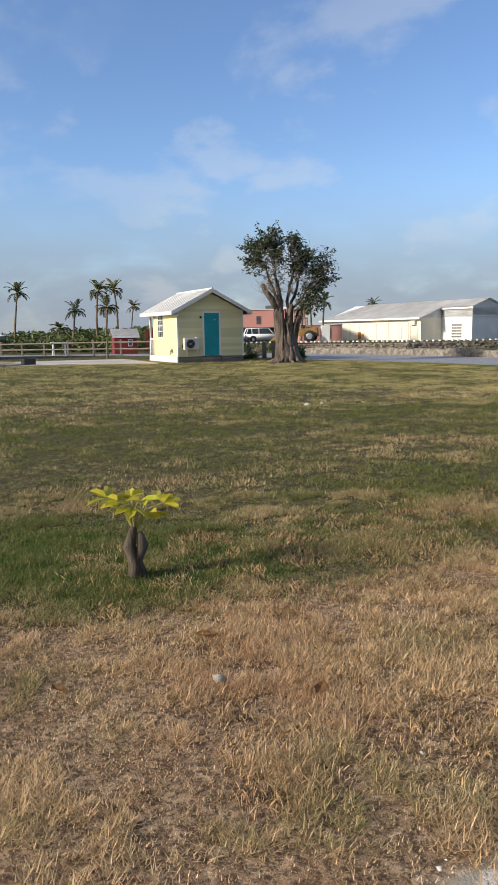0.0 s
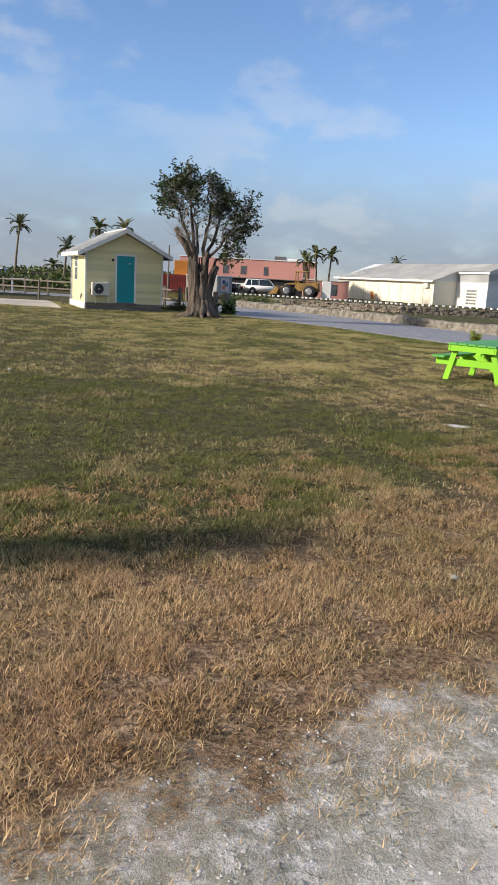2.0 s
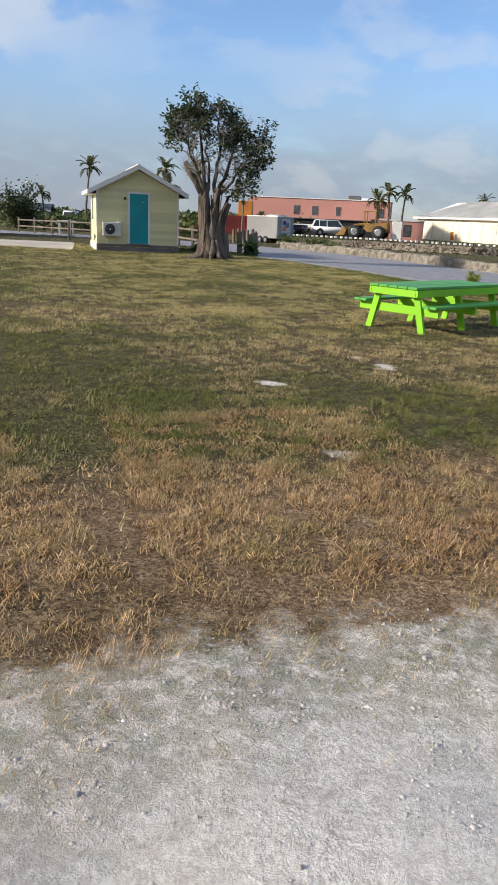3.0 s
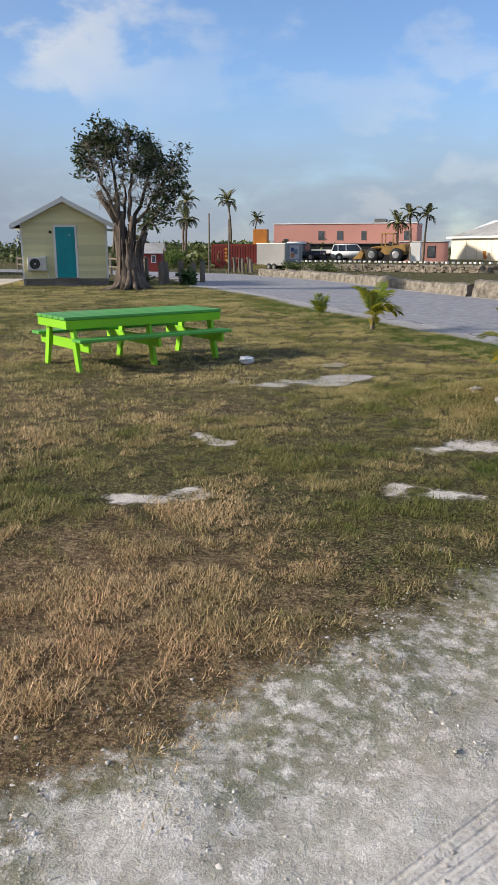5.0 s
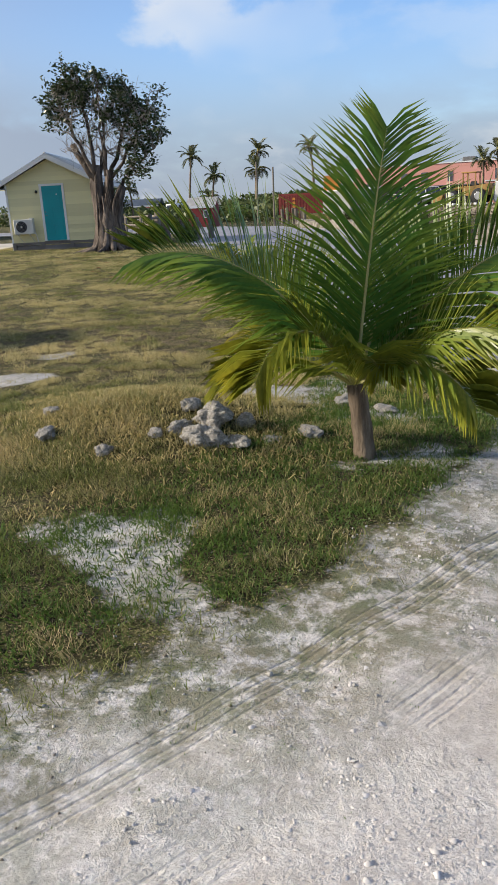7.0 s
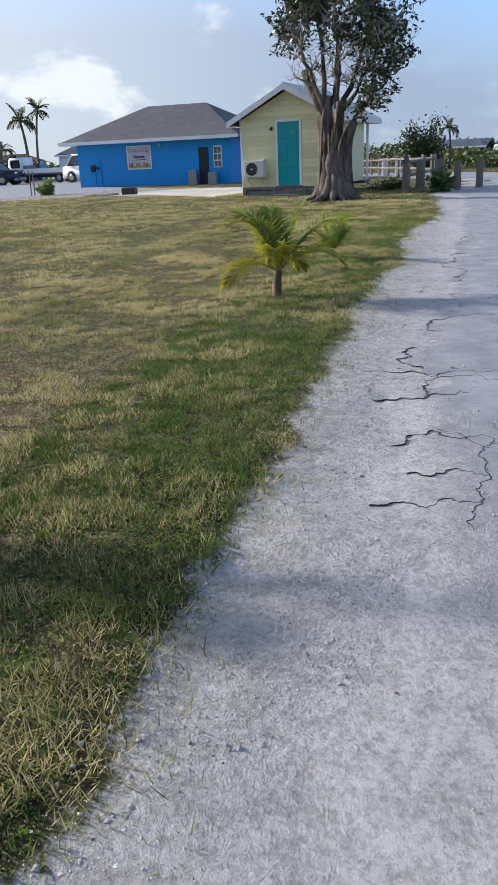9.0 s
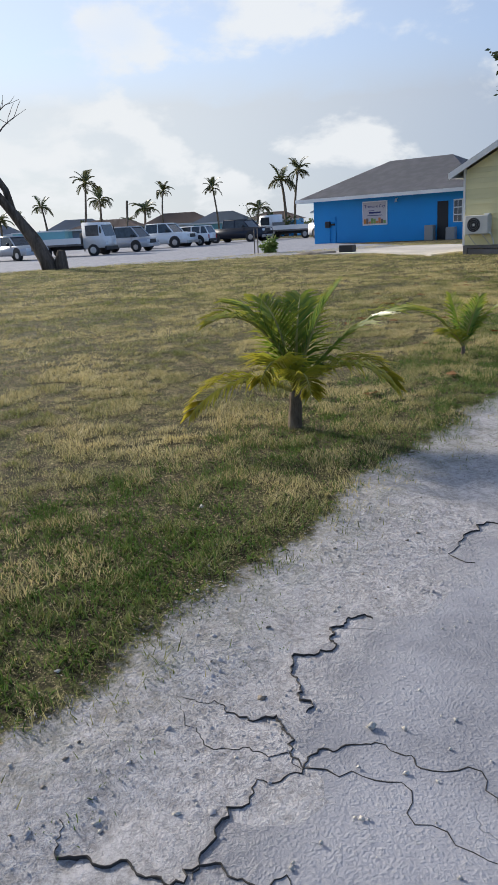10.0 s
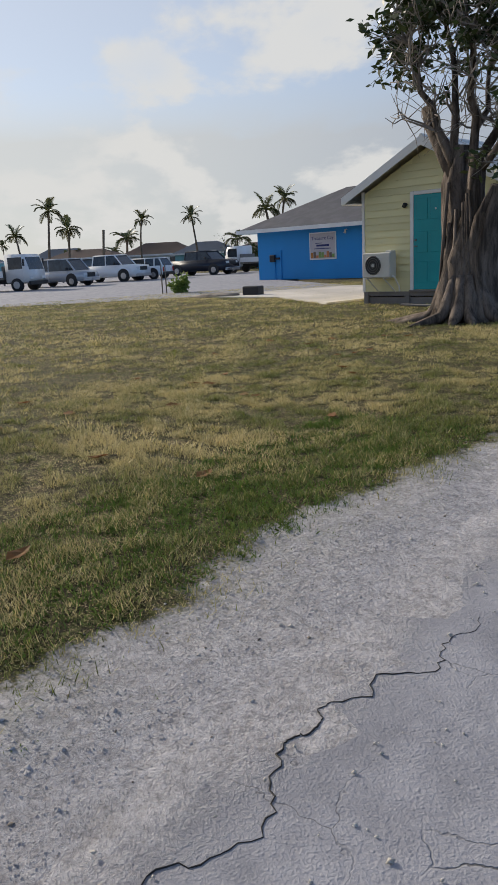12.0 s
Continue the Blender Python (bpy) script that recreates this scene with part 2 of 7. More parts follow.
def asphalt():
    """Old grey paving, crazed with cracks, dusted with white sand."""
    s = Shader("cracked_asphalt")
    dust_at = s.attr("dust")
    w = s.warp(4.0, 0.30)
    n_big, n_mid, n_fine = s.noise(0.35, 6, 0.6), s.noise(3.2, 7, 0.65), s.noise(70, 4, 0.75)
    col = s.mix(s.ramp(n_mid, 0.3, 0.7), (0.21, 0.21, 0.228), (0.33, 0.328, 0.35))
    col = s.mix(s.ramp(n_fine, 0.5, 0.75, 0, 0.6), col, (0.38, 0.375, 0.38))
    crack = s.ramp(s.voro(0.8, "DISTANCE_TO_EDGE", w), 0.0008, 0.0035, 1, 0)
    fine_crack = s.ramp(s.voro(2.6, "DISTANCE_TO_EDGE", w), 0.002, 0.007, 1, 0)
    some = s.ramp(s.noise(0.8, 3), 0.54, 0.60)
    lines = s.math("MAXIMUM", s.math("MULTIPLY", crack, s.ramp(s.noise(0.5, 3), 0.50, 0.56)), s.math("MULTIPLY", fine_crack, s.math("MULTIPLY", some, 0.4)))
    dust = s.math("ADD", dust_at, s.math("ADD", s.math("MULTIPLY", s.math("SUBTRACT", n_mid, 0.5), 1.1), s.math("MULTIPLY", s.math("SUBTRACT", n_fine, 0.5), 0.5)))
    white = coral_sand(s, s.noise(38, 5, 0.7))
    col = s.mix(s.ramp(dust, 0.25, 0.85), col, white)
    keep = s.math("MULTIPLY", lines, s.ramp(dust, 0.95, 0.6))
    col = s.mix(keep, col, (0.05, 0.045, 0.04))
    lumps = s.math("MULTIPLY", s.ramp(dust, 0.3, 0.9), s.math("MULTIPLY", s.noise(14, 9, 0.78), 1.3))
    h = s.math("SUBTRACT", s.math("ADD", lumps, s.math("ADD", s.math("ADD", s.math("MULTIPLY", n_fine, 0.16), s.ramp(s.voro(75), 0.0, 0.5, 0.035, 0)), s.math("MULTIPLY", n_mid, 0.16))), s.math("MULTIPLY", keep, 0.22))
    return s.done(col, s.ramp(n_big, 0.3, 0.7, 0.75, 0.95), 0, h, 0.75, 0.045, 0.25)


def blade_mat(name, green, straw, gloss=0.55, trans=0.3, rust=None):
    """Leaf blades: tint attribute runs from fresh green to dry straw."""
    s = Shader(name)
    c = s.mix(s.attr("tint"), green, straw)
    if rust:
        c = s.mix(1.0, c, s.mix(s.rand(True), (0.38, 0.37, 0.33), (1.38, 1.38, 1.38)), "MULTIPLY")
    if rust:
        sep = s.n.new("ShaderNodeSeparateXYZ")
        s.l.new(s.tc.outputs["Object"], sep.inputs[0])
        s_y = s.ramp(sep.outputs[1], 17.0, 11.0, 0.15, 1.0)
        fresh = s.ramp(sep.outputs[1], 12.0, 19.0, 0.0, 0.62)
        c = s.mix(s.math("MULTIPLY", s.attr("tint"), fresh), c, (0.60, 0.55, 0.21))
        c = s.mix(s.math("MULTIPLY", s.math("MULTIPLY", s.attr("tint"), s_y), s.ramp(s.noise(1.1, 5, 0.65), 0.42, 0.66, 0, 0.55)), c, rust)
    c = s.mix(s.ramp(s.noise(30, 3), 0.4, 0.75, 0, 0.35), c, shade(green, 0.5))
    s.done(c, gloss, 0, None, spec=0.3)
    t = s.n.new("ShaderNodeBsdfTranslucent")
    s.l.new(c, t.inputs["Color"])
    mx = s.n.new("ShaderNodeMixShader")
    mx.inputs[0].default_value = trans
    s.l.new(s.b.outputs[0], mx.inputs[1]), s.l.new(t.outputs[0], mx.inputs[2])
    s.l.new(mx.outputs[0], s.n["Material Output"].inputs["Surface"])
    return s.m


def bark(name, a, b, scale=5.0):
    s = Shader(name)
    n1 = s.noise(scale, 8, 0.7, stretch=(1, 1, 0.16), distort=0.4)
    n2 = s.noise(scale * 8, 5, 0.7, stretch=(1, 1, 0.3))
    c = s.mix(s.ramp(n1, 0.35, 0.65), a, b)
    c = s.mix(s.ramp(n2, 0.5, 0.75, 0, 0.6), c, shade(a, 0.45))
    return s.done(c, 0.92, 0, s.math("ADD", n1, s.math("MULTIPLY", n2, 0.4)), 0.8, 0.04, 0.15)


def stone(name, a, b, scale=3.0):
    s = Shader(name)
    n1, n2 = s.noise(scale, 8, 0.65), s.noise(scale * 10, 5, 0.75)
    v = s.voro(scale * 1.6)
    c = s.mix(s.ramp(n1, 0.32, 0.68), a, b)
    c = s.mix(s.ramp(n2, 0.5, 0.78, 0, 0.7), c, shade(a, 0.35))
    c = s.mix(s.math("MULTIPLY", s.rand(True), 0.45), c, shade(b, 0.7))
    return s.done(c, 0.92, 0, s.math("ADD", n1, s.math("MULTIPLY", n2, 0.5)), 0.7, 0.03, 0.2)


def glass_dark(name, tint=(0.02, 0.025, 0.03)):
    s = Shader(name)
    return s.done(s.mix(s.ramp(s.noise(3, 3), 0.3, 0.7), tint, shade(tint, 2.0)), 0.06, 0, None, spec=0.6)


M = {
    "turf": grass_ground(), "asphalt": asphalt(),
    "grass": blade_mat("grass_blades", (0.175, 0.205, 0.045), (0.84, 0.61, 0.36), 0.6, 0.36, (0.58, 0.335, 0.19)),
    "weed": blade_mat("weed_leaves", (0.075, 0.155, 0.026), (0.20, 0.25, 0.06)),
    "palm": blade_mat("palm_leaflets", (0.075, 0.175, 0.030), (0.60, 0.50, 0.05), 0.32, 0.40),
    # far palms get a paler green, with distance haze put into the colour
    "far_palm": blade_mat("far_palm_leaflets", (0.06, 0.095, 0.038), (0.24, 0.20, 0.10), 0.5, 0.2),
    "ficus": blade_mat("ficus_leaves", (0.022, 0.045, 0.012), (0.07, 0.085, 0.03), 0.35, 0.15),
    "oleander": blade_mat("oleander_leaves", (0.035, 0.075, 0.025), (0.13, 0.19, 0.055), 0.42, 0.25),
    "yellow_leaf": blade_mat("yellow_leaves", (0.42, 0.46, 0.03), (0.62, 0.50, 0.05), 0.45, 0.4),
    "hedge": blade_mat("hedge_leaves", (0.045, 0.075, 0.02), (0.17, 0.19, 0.06), 0.5, 0.2),
    "dead_leaf": plain("dead_leaf", (0.34, 0.17, 0.06), 0.8, scale=20),
    "twig": plain("pale_twig_bark", (0.27, 0.235, 0.20), 0.85, scale=12, vary=0.3),
    "sand_lump": plain("coral_sand_lumps", (0.74, 0.69, 0.64), 0.95, scale=12, vary=0.3, vary_by="island"),
    "verge_lump": plain("grey_sand_lumps", (0.44, 0.42, 0.41), 0.95, scale=12, vary=0.3, vary_by="island"),
    "crack": plain("open_crack_soil", (0.035, 0.032, 0.03), 0.95, scale=12),
    "low_wall": stone("pale_rough_wall", (0.11, 0.097, 0.078), (0.33, 0.295, 0.245), 4.2),
    "bark": bark("ficus_bark", (0.040, 0.032, 0.026), (0.20, 0.16, 0.13)),
    "dark_bark": bark("weathered_bark", (0.055, 0.043, 0.034), (0.15, 0.12, 0.095), 4),
    "palm_bark": bark("palm_bark", (0.10, 0.072, 0.048), (0.27, 0.21, 0.15), 9),
    "stalk": plain("leaf_stalk", (0.30, 0.27, 0.08), 0.5, scale=9),
    "yellow": plain("yellow_siding_paint", (0.82, 0.75, 0.42), 0.6, scale=2, vary=0.1, vary_by="object"),
    "teal": plain("teal_door_paint", (0.0, 0.30, 0.33), 0.45, scale=3, vary=0.12),
    "white": plain("white_paint", (0.76, 0.75, 0.72), 0.55, scale=3, vary=0.1),
    "roof_metal": plain("pale_sheet_roof", (0.70, 0.69, 0.66), 0.5, scale=2, vary=0.15),
    "grey_wood": plain("weathered_grey_boards", (0.22, 0.20, 0.185), 0.85, scale=4, vary=0.3, vary_by="object"),
    "post_wood": plain("weathered_post_wood", (0.23, 0.19, 0.15), 0.88, scale=5, vary=0.35, vary_by="object"),
    "concrete": plain("pale_concrete", (0.55, 0.50, 0.43), 0.9, scale=1.5, vary=0.25, bump=0.5),
    "blue": plain("bright_blue_wall_paint", (0.018, 0.255, 0.62), 0.65, scale=0.8, vary=0.12),
    "shingle": plain("grey_roof_shingles", (0.24, 0.235, 0.25), 0.85, scale=8, vary=0.15, bump=0.4),
    "green": plain("lime_green_paint", (0.27, 0.66, 0.012), 0.55, scale=4, vary=0.14, vary_by="object"),
    "green_top": plain("worn_green_tabletop_paint", (0.12, 0.44, 0.075), 0.5, scale=3, vary=0.2, vary_by="object"),
    "pink": plain("pink_stucco", (0.54, 0.26, 0.215), 0.85, scale=0.5, vary=0.12),
    "peach": plain("peach_stucco", (0.72, 0.44, 0.30), 0.85, scale=0.5, vary=0.1),
    "cream": plain("cream_wall_paint", (0.80, 0.74, 0.60), 0.7, scale=0.5, vary=0.08),
    "dark": plain("black_plastic", (0.02, 0.02, 0.022), 0.6, scale=8),
    "rubber": plain("tyre_rubber", (0.025, 0.025, 0.026), 0.85, scale=12),
    "rim": plain("alloy_rim", (0.45, 0.45, 0.46), 0.35, 0.8, scale=9),
    "car_white": plain("white_car_paint", (0.74, 0.74, 0.73), 0.25, scale=1, vary=0.05, bump=0.02),
    "car_silver": plain("silver_car_paint", (0.42, 0.43, 0.45), 0.3, 0.3, scale=1, vary=0.06, bump=0.02),
    "car_black": plain("black_car_paint", (0.018, 0.02, 0.03), 0.22, scale=1, vary=0.1, bump=0.02),
    "car_blue": plain("blue_tarpaulin", (0.03, 0.13, 0.34), 0.5, scale=2),
    "glass": glass_dark("tinted_glass"), "pane": glass_dark("window_pane", (0.05, 0.055, 0.06)),
    "lamp_clear": plain("headlamp_lens", (0.7, 0.72, 0.72), 0.12, scale=9, vary=0.1),
    "lamp_red": plain("tail_lamp_lens", (0.42, 0.02, 0.015), 0.2, scale=9),
    "container_red": plain("rust_red_container_paint", (0.24, 0.035, 0.028), 0.6, scale=1.5, vary=0.3),
    "orange": plain("orange_paint", (0.58, 0.22, 0.035), 0.6, scale=1.5, vary=0.25),
    "trailer": plain("grey_trailer_sheet", (0.27, 0.27, 0.27), 0.45, 0.2, scale=1, vary=0.12),
    "loader": plain("rusty_yellow_loader_paint", (0.33, 0.19, 0.05), 0.7, scale=3, vary=0.4),
    "steel": plain("dull_steel", (0.20, 0.19, 0.18), 0.5, 0.6, scale=5, vary=0.25),
    "ac": plain("ivory_ac_casing", (0.62, 0.60, 0.54), 0.45, scale=5, vary=0.1),
    "rock": stone("coral_rock", (0.20, 0.185, 0.16), (0.50, 0.465, 0.41), 7),
    "pebble": stone("pale_pebble", (0.45, 0.42, 0.37), (0.66, 0.62, 0.55), 6),
    "wall_stone": stone("lichened_wall_stone", (0.11, 0.09, 0.065), (0.36, 0.31, 0.25), 2.4),
    "red_wall": plain("dark_red_boards", (0.22, 0.03, 0.025), 0.7, scale=1),
    "blue_roof": plain("blue_grey_roof", (0.16, 0.20, 0.26), 0.6, scale=1),
    "brown_roof": plain("brown_roof", (0.20, 0.145, 0.12), 0.8, scale=1),
    "aqua": plain("aqua_wall_paint", (0.22, 0.46, 0.48), 0.7, scale=1),
    "white_wall": plain("white_wall_paint", (0.72, 0.73, 0.73), 0.7, scale=1),
    "paper": plain("printed_banner", (0.50, 0.46, 0.48), 0.5, scale=3, vary=0.08),
    "ink": plain("dark_blue_print", (0.03, 0.035, 0.16), 0.5, scale=9),
    "print_red": plain("warm_print", (0.55, 0.20, 0.07), 0.5, scale=9),
    "print_green": plain("green_print", (0.20, 0.30, 0.08), 0.5, scale=9),
    "plastic_white": plain("crumpled_white_plastic", (0.75, 0.75, 0.76), 0.4, scale=12, vary=0.1),
}

# ---- mesh helpers ----


def part(name, bm, material, parent=None, label="", smooth=False):
    """Links a bmesh as one mesh object, under a thing or a part."""
    me = bpy.data.meshes.new(name)
    bm.to_mesh(me)
    bm.free()
    return part_mesh(name, me, material, parent, label, smooth)


def part_mesh(name, me, material, parent=None, label="", smooth=False):
    if material and not me.materials:
        me.materials.append(M[material] if isinstance(material, str) else material)
    if smooth:
        me.polygons.foreach_set("use_smooth", [True] * len(me.polygons))
    ob = new(name, me)
    if parent:
        ob.parent = parent
    return tagged(ob, label)


def thing(name, m, label, category, group="", kind=""):
    """An Empty at a thing's base, which carries its parts."""
    ob = new(name)
    ob.empty_display_size = 0.2
    ob.matrix_world = m
    return tagged(ob, label, category, group, kind)


def box(bm, x0, y0, z0, x1, y1, z1, m=None, bevel=0.0):
    mat = Matrix.Translation(((x0 + x1) / 2, (y0 + y1) / 2, (z0 + z1) / 2)) @ Matrix.Diagonal((x1 - x0, y1 - y0, z1 - z0, 1))
    r = bmesh.ops.create_cube(bm, size=1, matrix=(m @ mat) if m else mat)
    if bevel:
        es = list({e for v in r["verts"] for e in v.link_edges})
        bmesh.ops.bevel(bm, geom=es, offset=bevel, segments=1, affect="EDGES")
    return bm


def boxed(*a, bevel=0.0, m=None):
    return box(bmesh.new(), *a, m=m, bevel=bevel)


def tube(bm, pts, radii, seg=8, wobble=0.0, cap=True):
    """A tapered pipe along points."""
    rings = []
    pts = [Vector(p) for p in pts]
    for i, p in enumerate(pts):
        d = (pts[min(i + 1, len(pts) - 1)] - pts[max(i - 1, 0)]).normalized()
        a = d.orthogonal().normalized() if i == 0 else (rings_a - d * rings_a.dot(d)).normalized()
        rings_a = a
        b = d.cross(a)
        ring = []
        for k in range(seg):
            t = 2 * math.pi * k / seg
            r = radii[i] * (1 + wobble * noise.noise(p * 2.3 + Vector((math.cos(t), math.sin(t), 0)) * 1.7))
            ring.append(bm.verts.new(p + (a * math.cos(t) + b * math.sin(t)) * r))
        rings.append(ring)
    for r0, r1 in zip(rings, rings[1:]):
        for k in range(seg):
            bm.faces.new((r0[k], r0[(k + 1) % seg], r1[(k + 1) % seg], r1[k]))
    if cap:
        bm.faces.new(rings[0][::-1]), bm.faces.new(rings[-1])
    return bm


def prism(bm, profile, x0, x1, m=None):
    """Extrudes a closed (y, z) outline from x0 to x1."""
    m = m or Matrix()
    a = [bm.verts.new(m @ Vector((x0, y, z))) for y, z in profile]
    b = [bm.verts.new(m @ Vector((x1, y, z))) for y, z in profile]
    n = len(profile)
    for i in range(n):
        bm.faces.new((a[i], a[(i + 1) % n], b[(i + 1) % n], b[i]))
    bm.faces.new(a[::-1]), bm.faces.new(b)
    bmesh.ops.recalc_face_normals(bm, faces=bm.faces)
    return bm


def soup(name, verts, faces, material, parent=None, tint=None, label=""):
    """A mesh of many small loose faces (leaves, blades), with a tint for each vertex."""
    me = bpy.data.meshes.new(name)
    v = np.asarray(verts, dtype=np.float32)
    f = np.asarray(faces, dtype=np.int32)
    k = f.shape[1]
    me.vertices.add(len(v))
    me.vertices.foreach_set("co", v.ravel())
    me.loops.add(f.size)
    me.loops.foreach_set("vertex_index", f.ravel())
    me.polygons.add(len(f))
    me.polygons.foreach_set("loop_start", np.arange(0, f.size, k, dtype=np.int32))
    me.polygons.foreach_set("loop_total", np.full(len(f), k, dtype=np.int32))
    me.update(calc_edges=True)
    if tint is not None:
        me.attributes.new("tint", "FLOAT", "POINT").data.foreach_set("value", np.asarray(tint, dtype=np.float32))
    return part_mesh(name, me, material, parent, label)


def leaf_soup(rng, centres, size, droop=0.0, flat=0.4, aspect=0.4):
    """Diamond leaves at the centres, turned at random: verts, faces."""
    n = len(centres)
    c = np.asarray(centres, float)
    d = rng.normal(size=(n, 3))
    d[:, 2] = d[:, 2] * flat - droop
    d /= np.linalg.norm(d, axis=1)[:, None]
    s = np.cross(d, rng.normal(size=(n, 3)))
    s /= np.linalg.norm(s, axis=1)[:, None]
    ln = size * rng.uniform(0.7, 1.3, n)[:, None]
    v = np.stack([c, c + d * ln * 0.45 + s * ln * aspect * 0.5, c + d * ln, c + d * ln * 0.45 - s * ln * aspect * 0.5], 1).reshape(-1, 3)
    f = np.arange(4 * n).reshape(-1, 4)
    return v, f


def smooth(a, b, x):
    t = np.clip((np.asarray(x, float) - a) / (b - a), 0, 1)
    return t * t * (3 - 2 * t)


def value_noise(x, y, scale, seed):
    """Smooth value noise on arrays, 0 to 1."""
    x, y = np.asarray(x) / scale + seed * 17.3, np.asarray(y) / scale + seed * 5.7
    xi, yi = np.floor(x).astype(np.int64), np.floor(y).astype(np.int64)
    fx, fy = x - xi, y - yi
    fx, fy = fx * fx * (3 - 2 * fx), fy * fy * (3 - 2 * fy)

    def h(a, b):
        n = (a * 374761393 + b * 668265263 + seed * 144664) & 0x7FFFFFFF
        n = ((n ^ (n >> 13)) * 1274126177) & 0x7FFFFFFF
        return ((n ^ (n >> 16)) & 0xFFFF) / 65535.0
    return (h(xi, yi) * (1 - fx) + h(xi + 1, yi) * fx) * (1 - fy) + (h(xi, yi + 1) * (1 - fx) + h(xi + 1, yi + 1) * fx) * fy


def fbm(x, y, scale, seed, octaves=4):
    t, a, n = 0, 0.5, 0
    for i in range(octaves):
        t, n, a = t + a * value_noise(x, y, scale / 2 ** i, seed + i), n + a, a * 0.5
    return t / n

# ---- ground ----
EDGE = [(-40, -22), (-10, -5), (1.5, 1.75), (4.6, 3.4), (7.2, 5.75), (9.5, 7.9), (11.5, 8.95), (13.2, 9.7), (14.2, 10.5), (14.9, 11.55), (15.7, 12.6),
        (16.3, 13.5), (17.0, 14.4), (17.6, 15.2), (17.85, 16.3), (18.05, 17.3), (17.95, 18.1), (17.5, 19.0), (16.75, 20.1), (16.2, 20.75),
        (15.5, 21.7), (14.75, 22.75), (13.4, 24.7), (12.1, 26.5), (10.95, 27.9), (10.2, 29.1), (9.6, 30.0), (8.95, 31.2), (7.5, 33.2),
        (5.2, 36.3), (2.7, 39.3), (1.0, 43.0), (-1.5, 47), (-7, 52), (-16, 56), (-45, 60)]
WALL_LINE = [(-45, 72), (-15, 67), (-4, 60), (2.4, 52.3), (6.0, 48.2), (9.1, 44.0), (12.0, 39.3), (14.7, 35.5), (16.4, 33.2), (22, 25), (30, 14), (42, -4)]
TRACK = [(1.4, 0), (4.1, 1.5), (7.2, 3.4), (9.4, 4.8), (13.8, 7.5), (15.4, 8.7), (17.2, 10.7), (18.6, 12.8), (19.2, 14.8), (19.3, 17.3),
         (18.5, 19.5), (16.6, 23.1), (14.5, 26.3), (13.3, 28.0)]
TYRE_LINE = [(1.5, -.6), (6.0, 2.4), (10.0, 5.2), (13.0, 7.6), (14.7, 9.4), (15.9, 11.1), (16.4, 11.85), (17.2, 13.4), (18.0, 15.15), (18.25, 15.8), (18.45, 16.4), (18.65, 17.1), (18.6, 19.0)]
BARE = [(15.4, 14.9, .42), (15.1, 14.75, .3), (16.75, 15.3, .34), (17.15, 15.05, .3), (13.2, 17.4, .45), (13.7, 17.9, .3), (15.26, 13.62, .22), (16.3, 18.0, .35),
        (17.2, 17.6, .4), (16.9, 18.4, .35), (17.45, 16.7, .3), (.6, 4.2, .14), (4.65, 6.9, .09), (13.17, 23.45, .17),
        (10.1, 14.5, .32), (8.94, 12.7, .18), (9.75, 10.6, .2), (13.45, 14.4, .2), (13.6, 13.15, .25), (13.5, 18.8, .2)]


def line_dist(px, py, line):
    """Distance to a polyline, signed: positive on its right-hand side."""
    best, sign = np.full(px.shape, 1e9), np.ones(px.shape)
    for (x0, y0), (x1, y1) in zip(line, line[1:]):
        dx, dy = x1 - x0, y1 - y0
        t = np.clip(((px - x0) * dx + (py - y0) * dy) / (dx * dx + dy * dy), 0, 1)
        d = np.hypot(px - x0 - t * dx, py - y0 - t * dy)
        s = np.where((px - x0) * dy - (py - y0) * dx > 0, 1.0, -1.0)
        near = d < best - 1e-9
        best, sign = np.where(near, d, best), np.where(near, s, sign)
    return best, sign


def curved(line, n=12):
    """A polyline rounded through its points."""
    p = np.array([line[0]] + list(line) + [line[-1]], float)
    out = []
    for a, b, c, d in zip(p, p[1:], p[2:], p[3:]):
        for t in np.arange(n) / n:
            out.append(.5 * (2 * b + (c - a) * t + (2 * a - 5 * b + 4 * c - d) * t * t + (3 * b - a - 3 * c + d) * t ** 3))
    return [tuple(q) for q in out] + [tuple(line[-1])]


RUT = curved(TYRE_LINE, 6)


def slope_z(x, y):
    """The land falls a little to the north."""
    return -0.5 * smooth(45, 85, y)


def sand_at(x, y):
    d, s = line_dist(x, y, EDGE)
    dw, sw = line_dist(x, y, WALL_LINE)
    sd = d * s
    wide = 0.30 + (0.20 + 0.25 * smooth(12.5, 10.5, x)) * smooth(16.5, 13.5, y) * smooth(2, 5, x)
    a = smooth(-wide, wide * 1.25, sd + 0.5 * (fbm(x, y, 0.9, 3) - 0.5))
    a *= smooth(-0.3, 0.2, sw * dw)
    near = (x > -1) & (x < 18.5) & (y > 3) & (y < 29)
    nx, ny, na = x[near], y[near], a[near]
    rag = 1.5 * (fbm(nx, ny, 0.6, 11, 5) - 0.5)
    for bx, by, br in BARE:
        q = np.hypot((nx - bx) * 0.85, (ny - by) * 1.2) + rag
        na = np.maximum(na, 0.64 * smooth(br * 1.5, br * 0.2, q))
    a[near] = na
    return a, sd


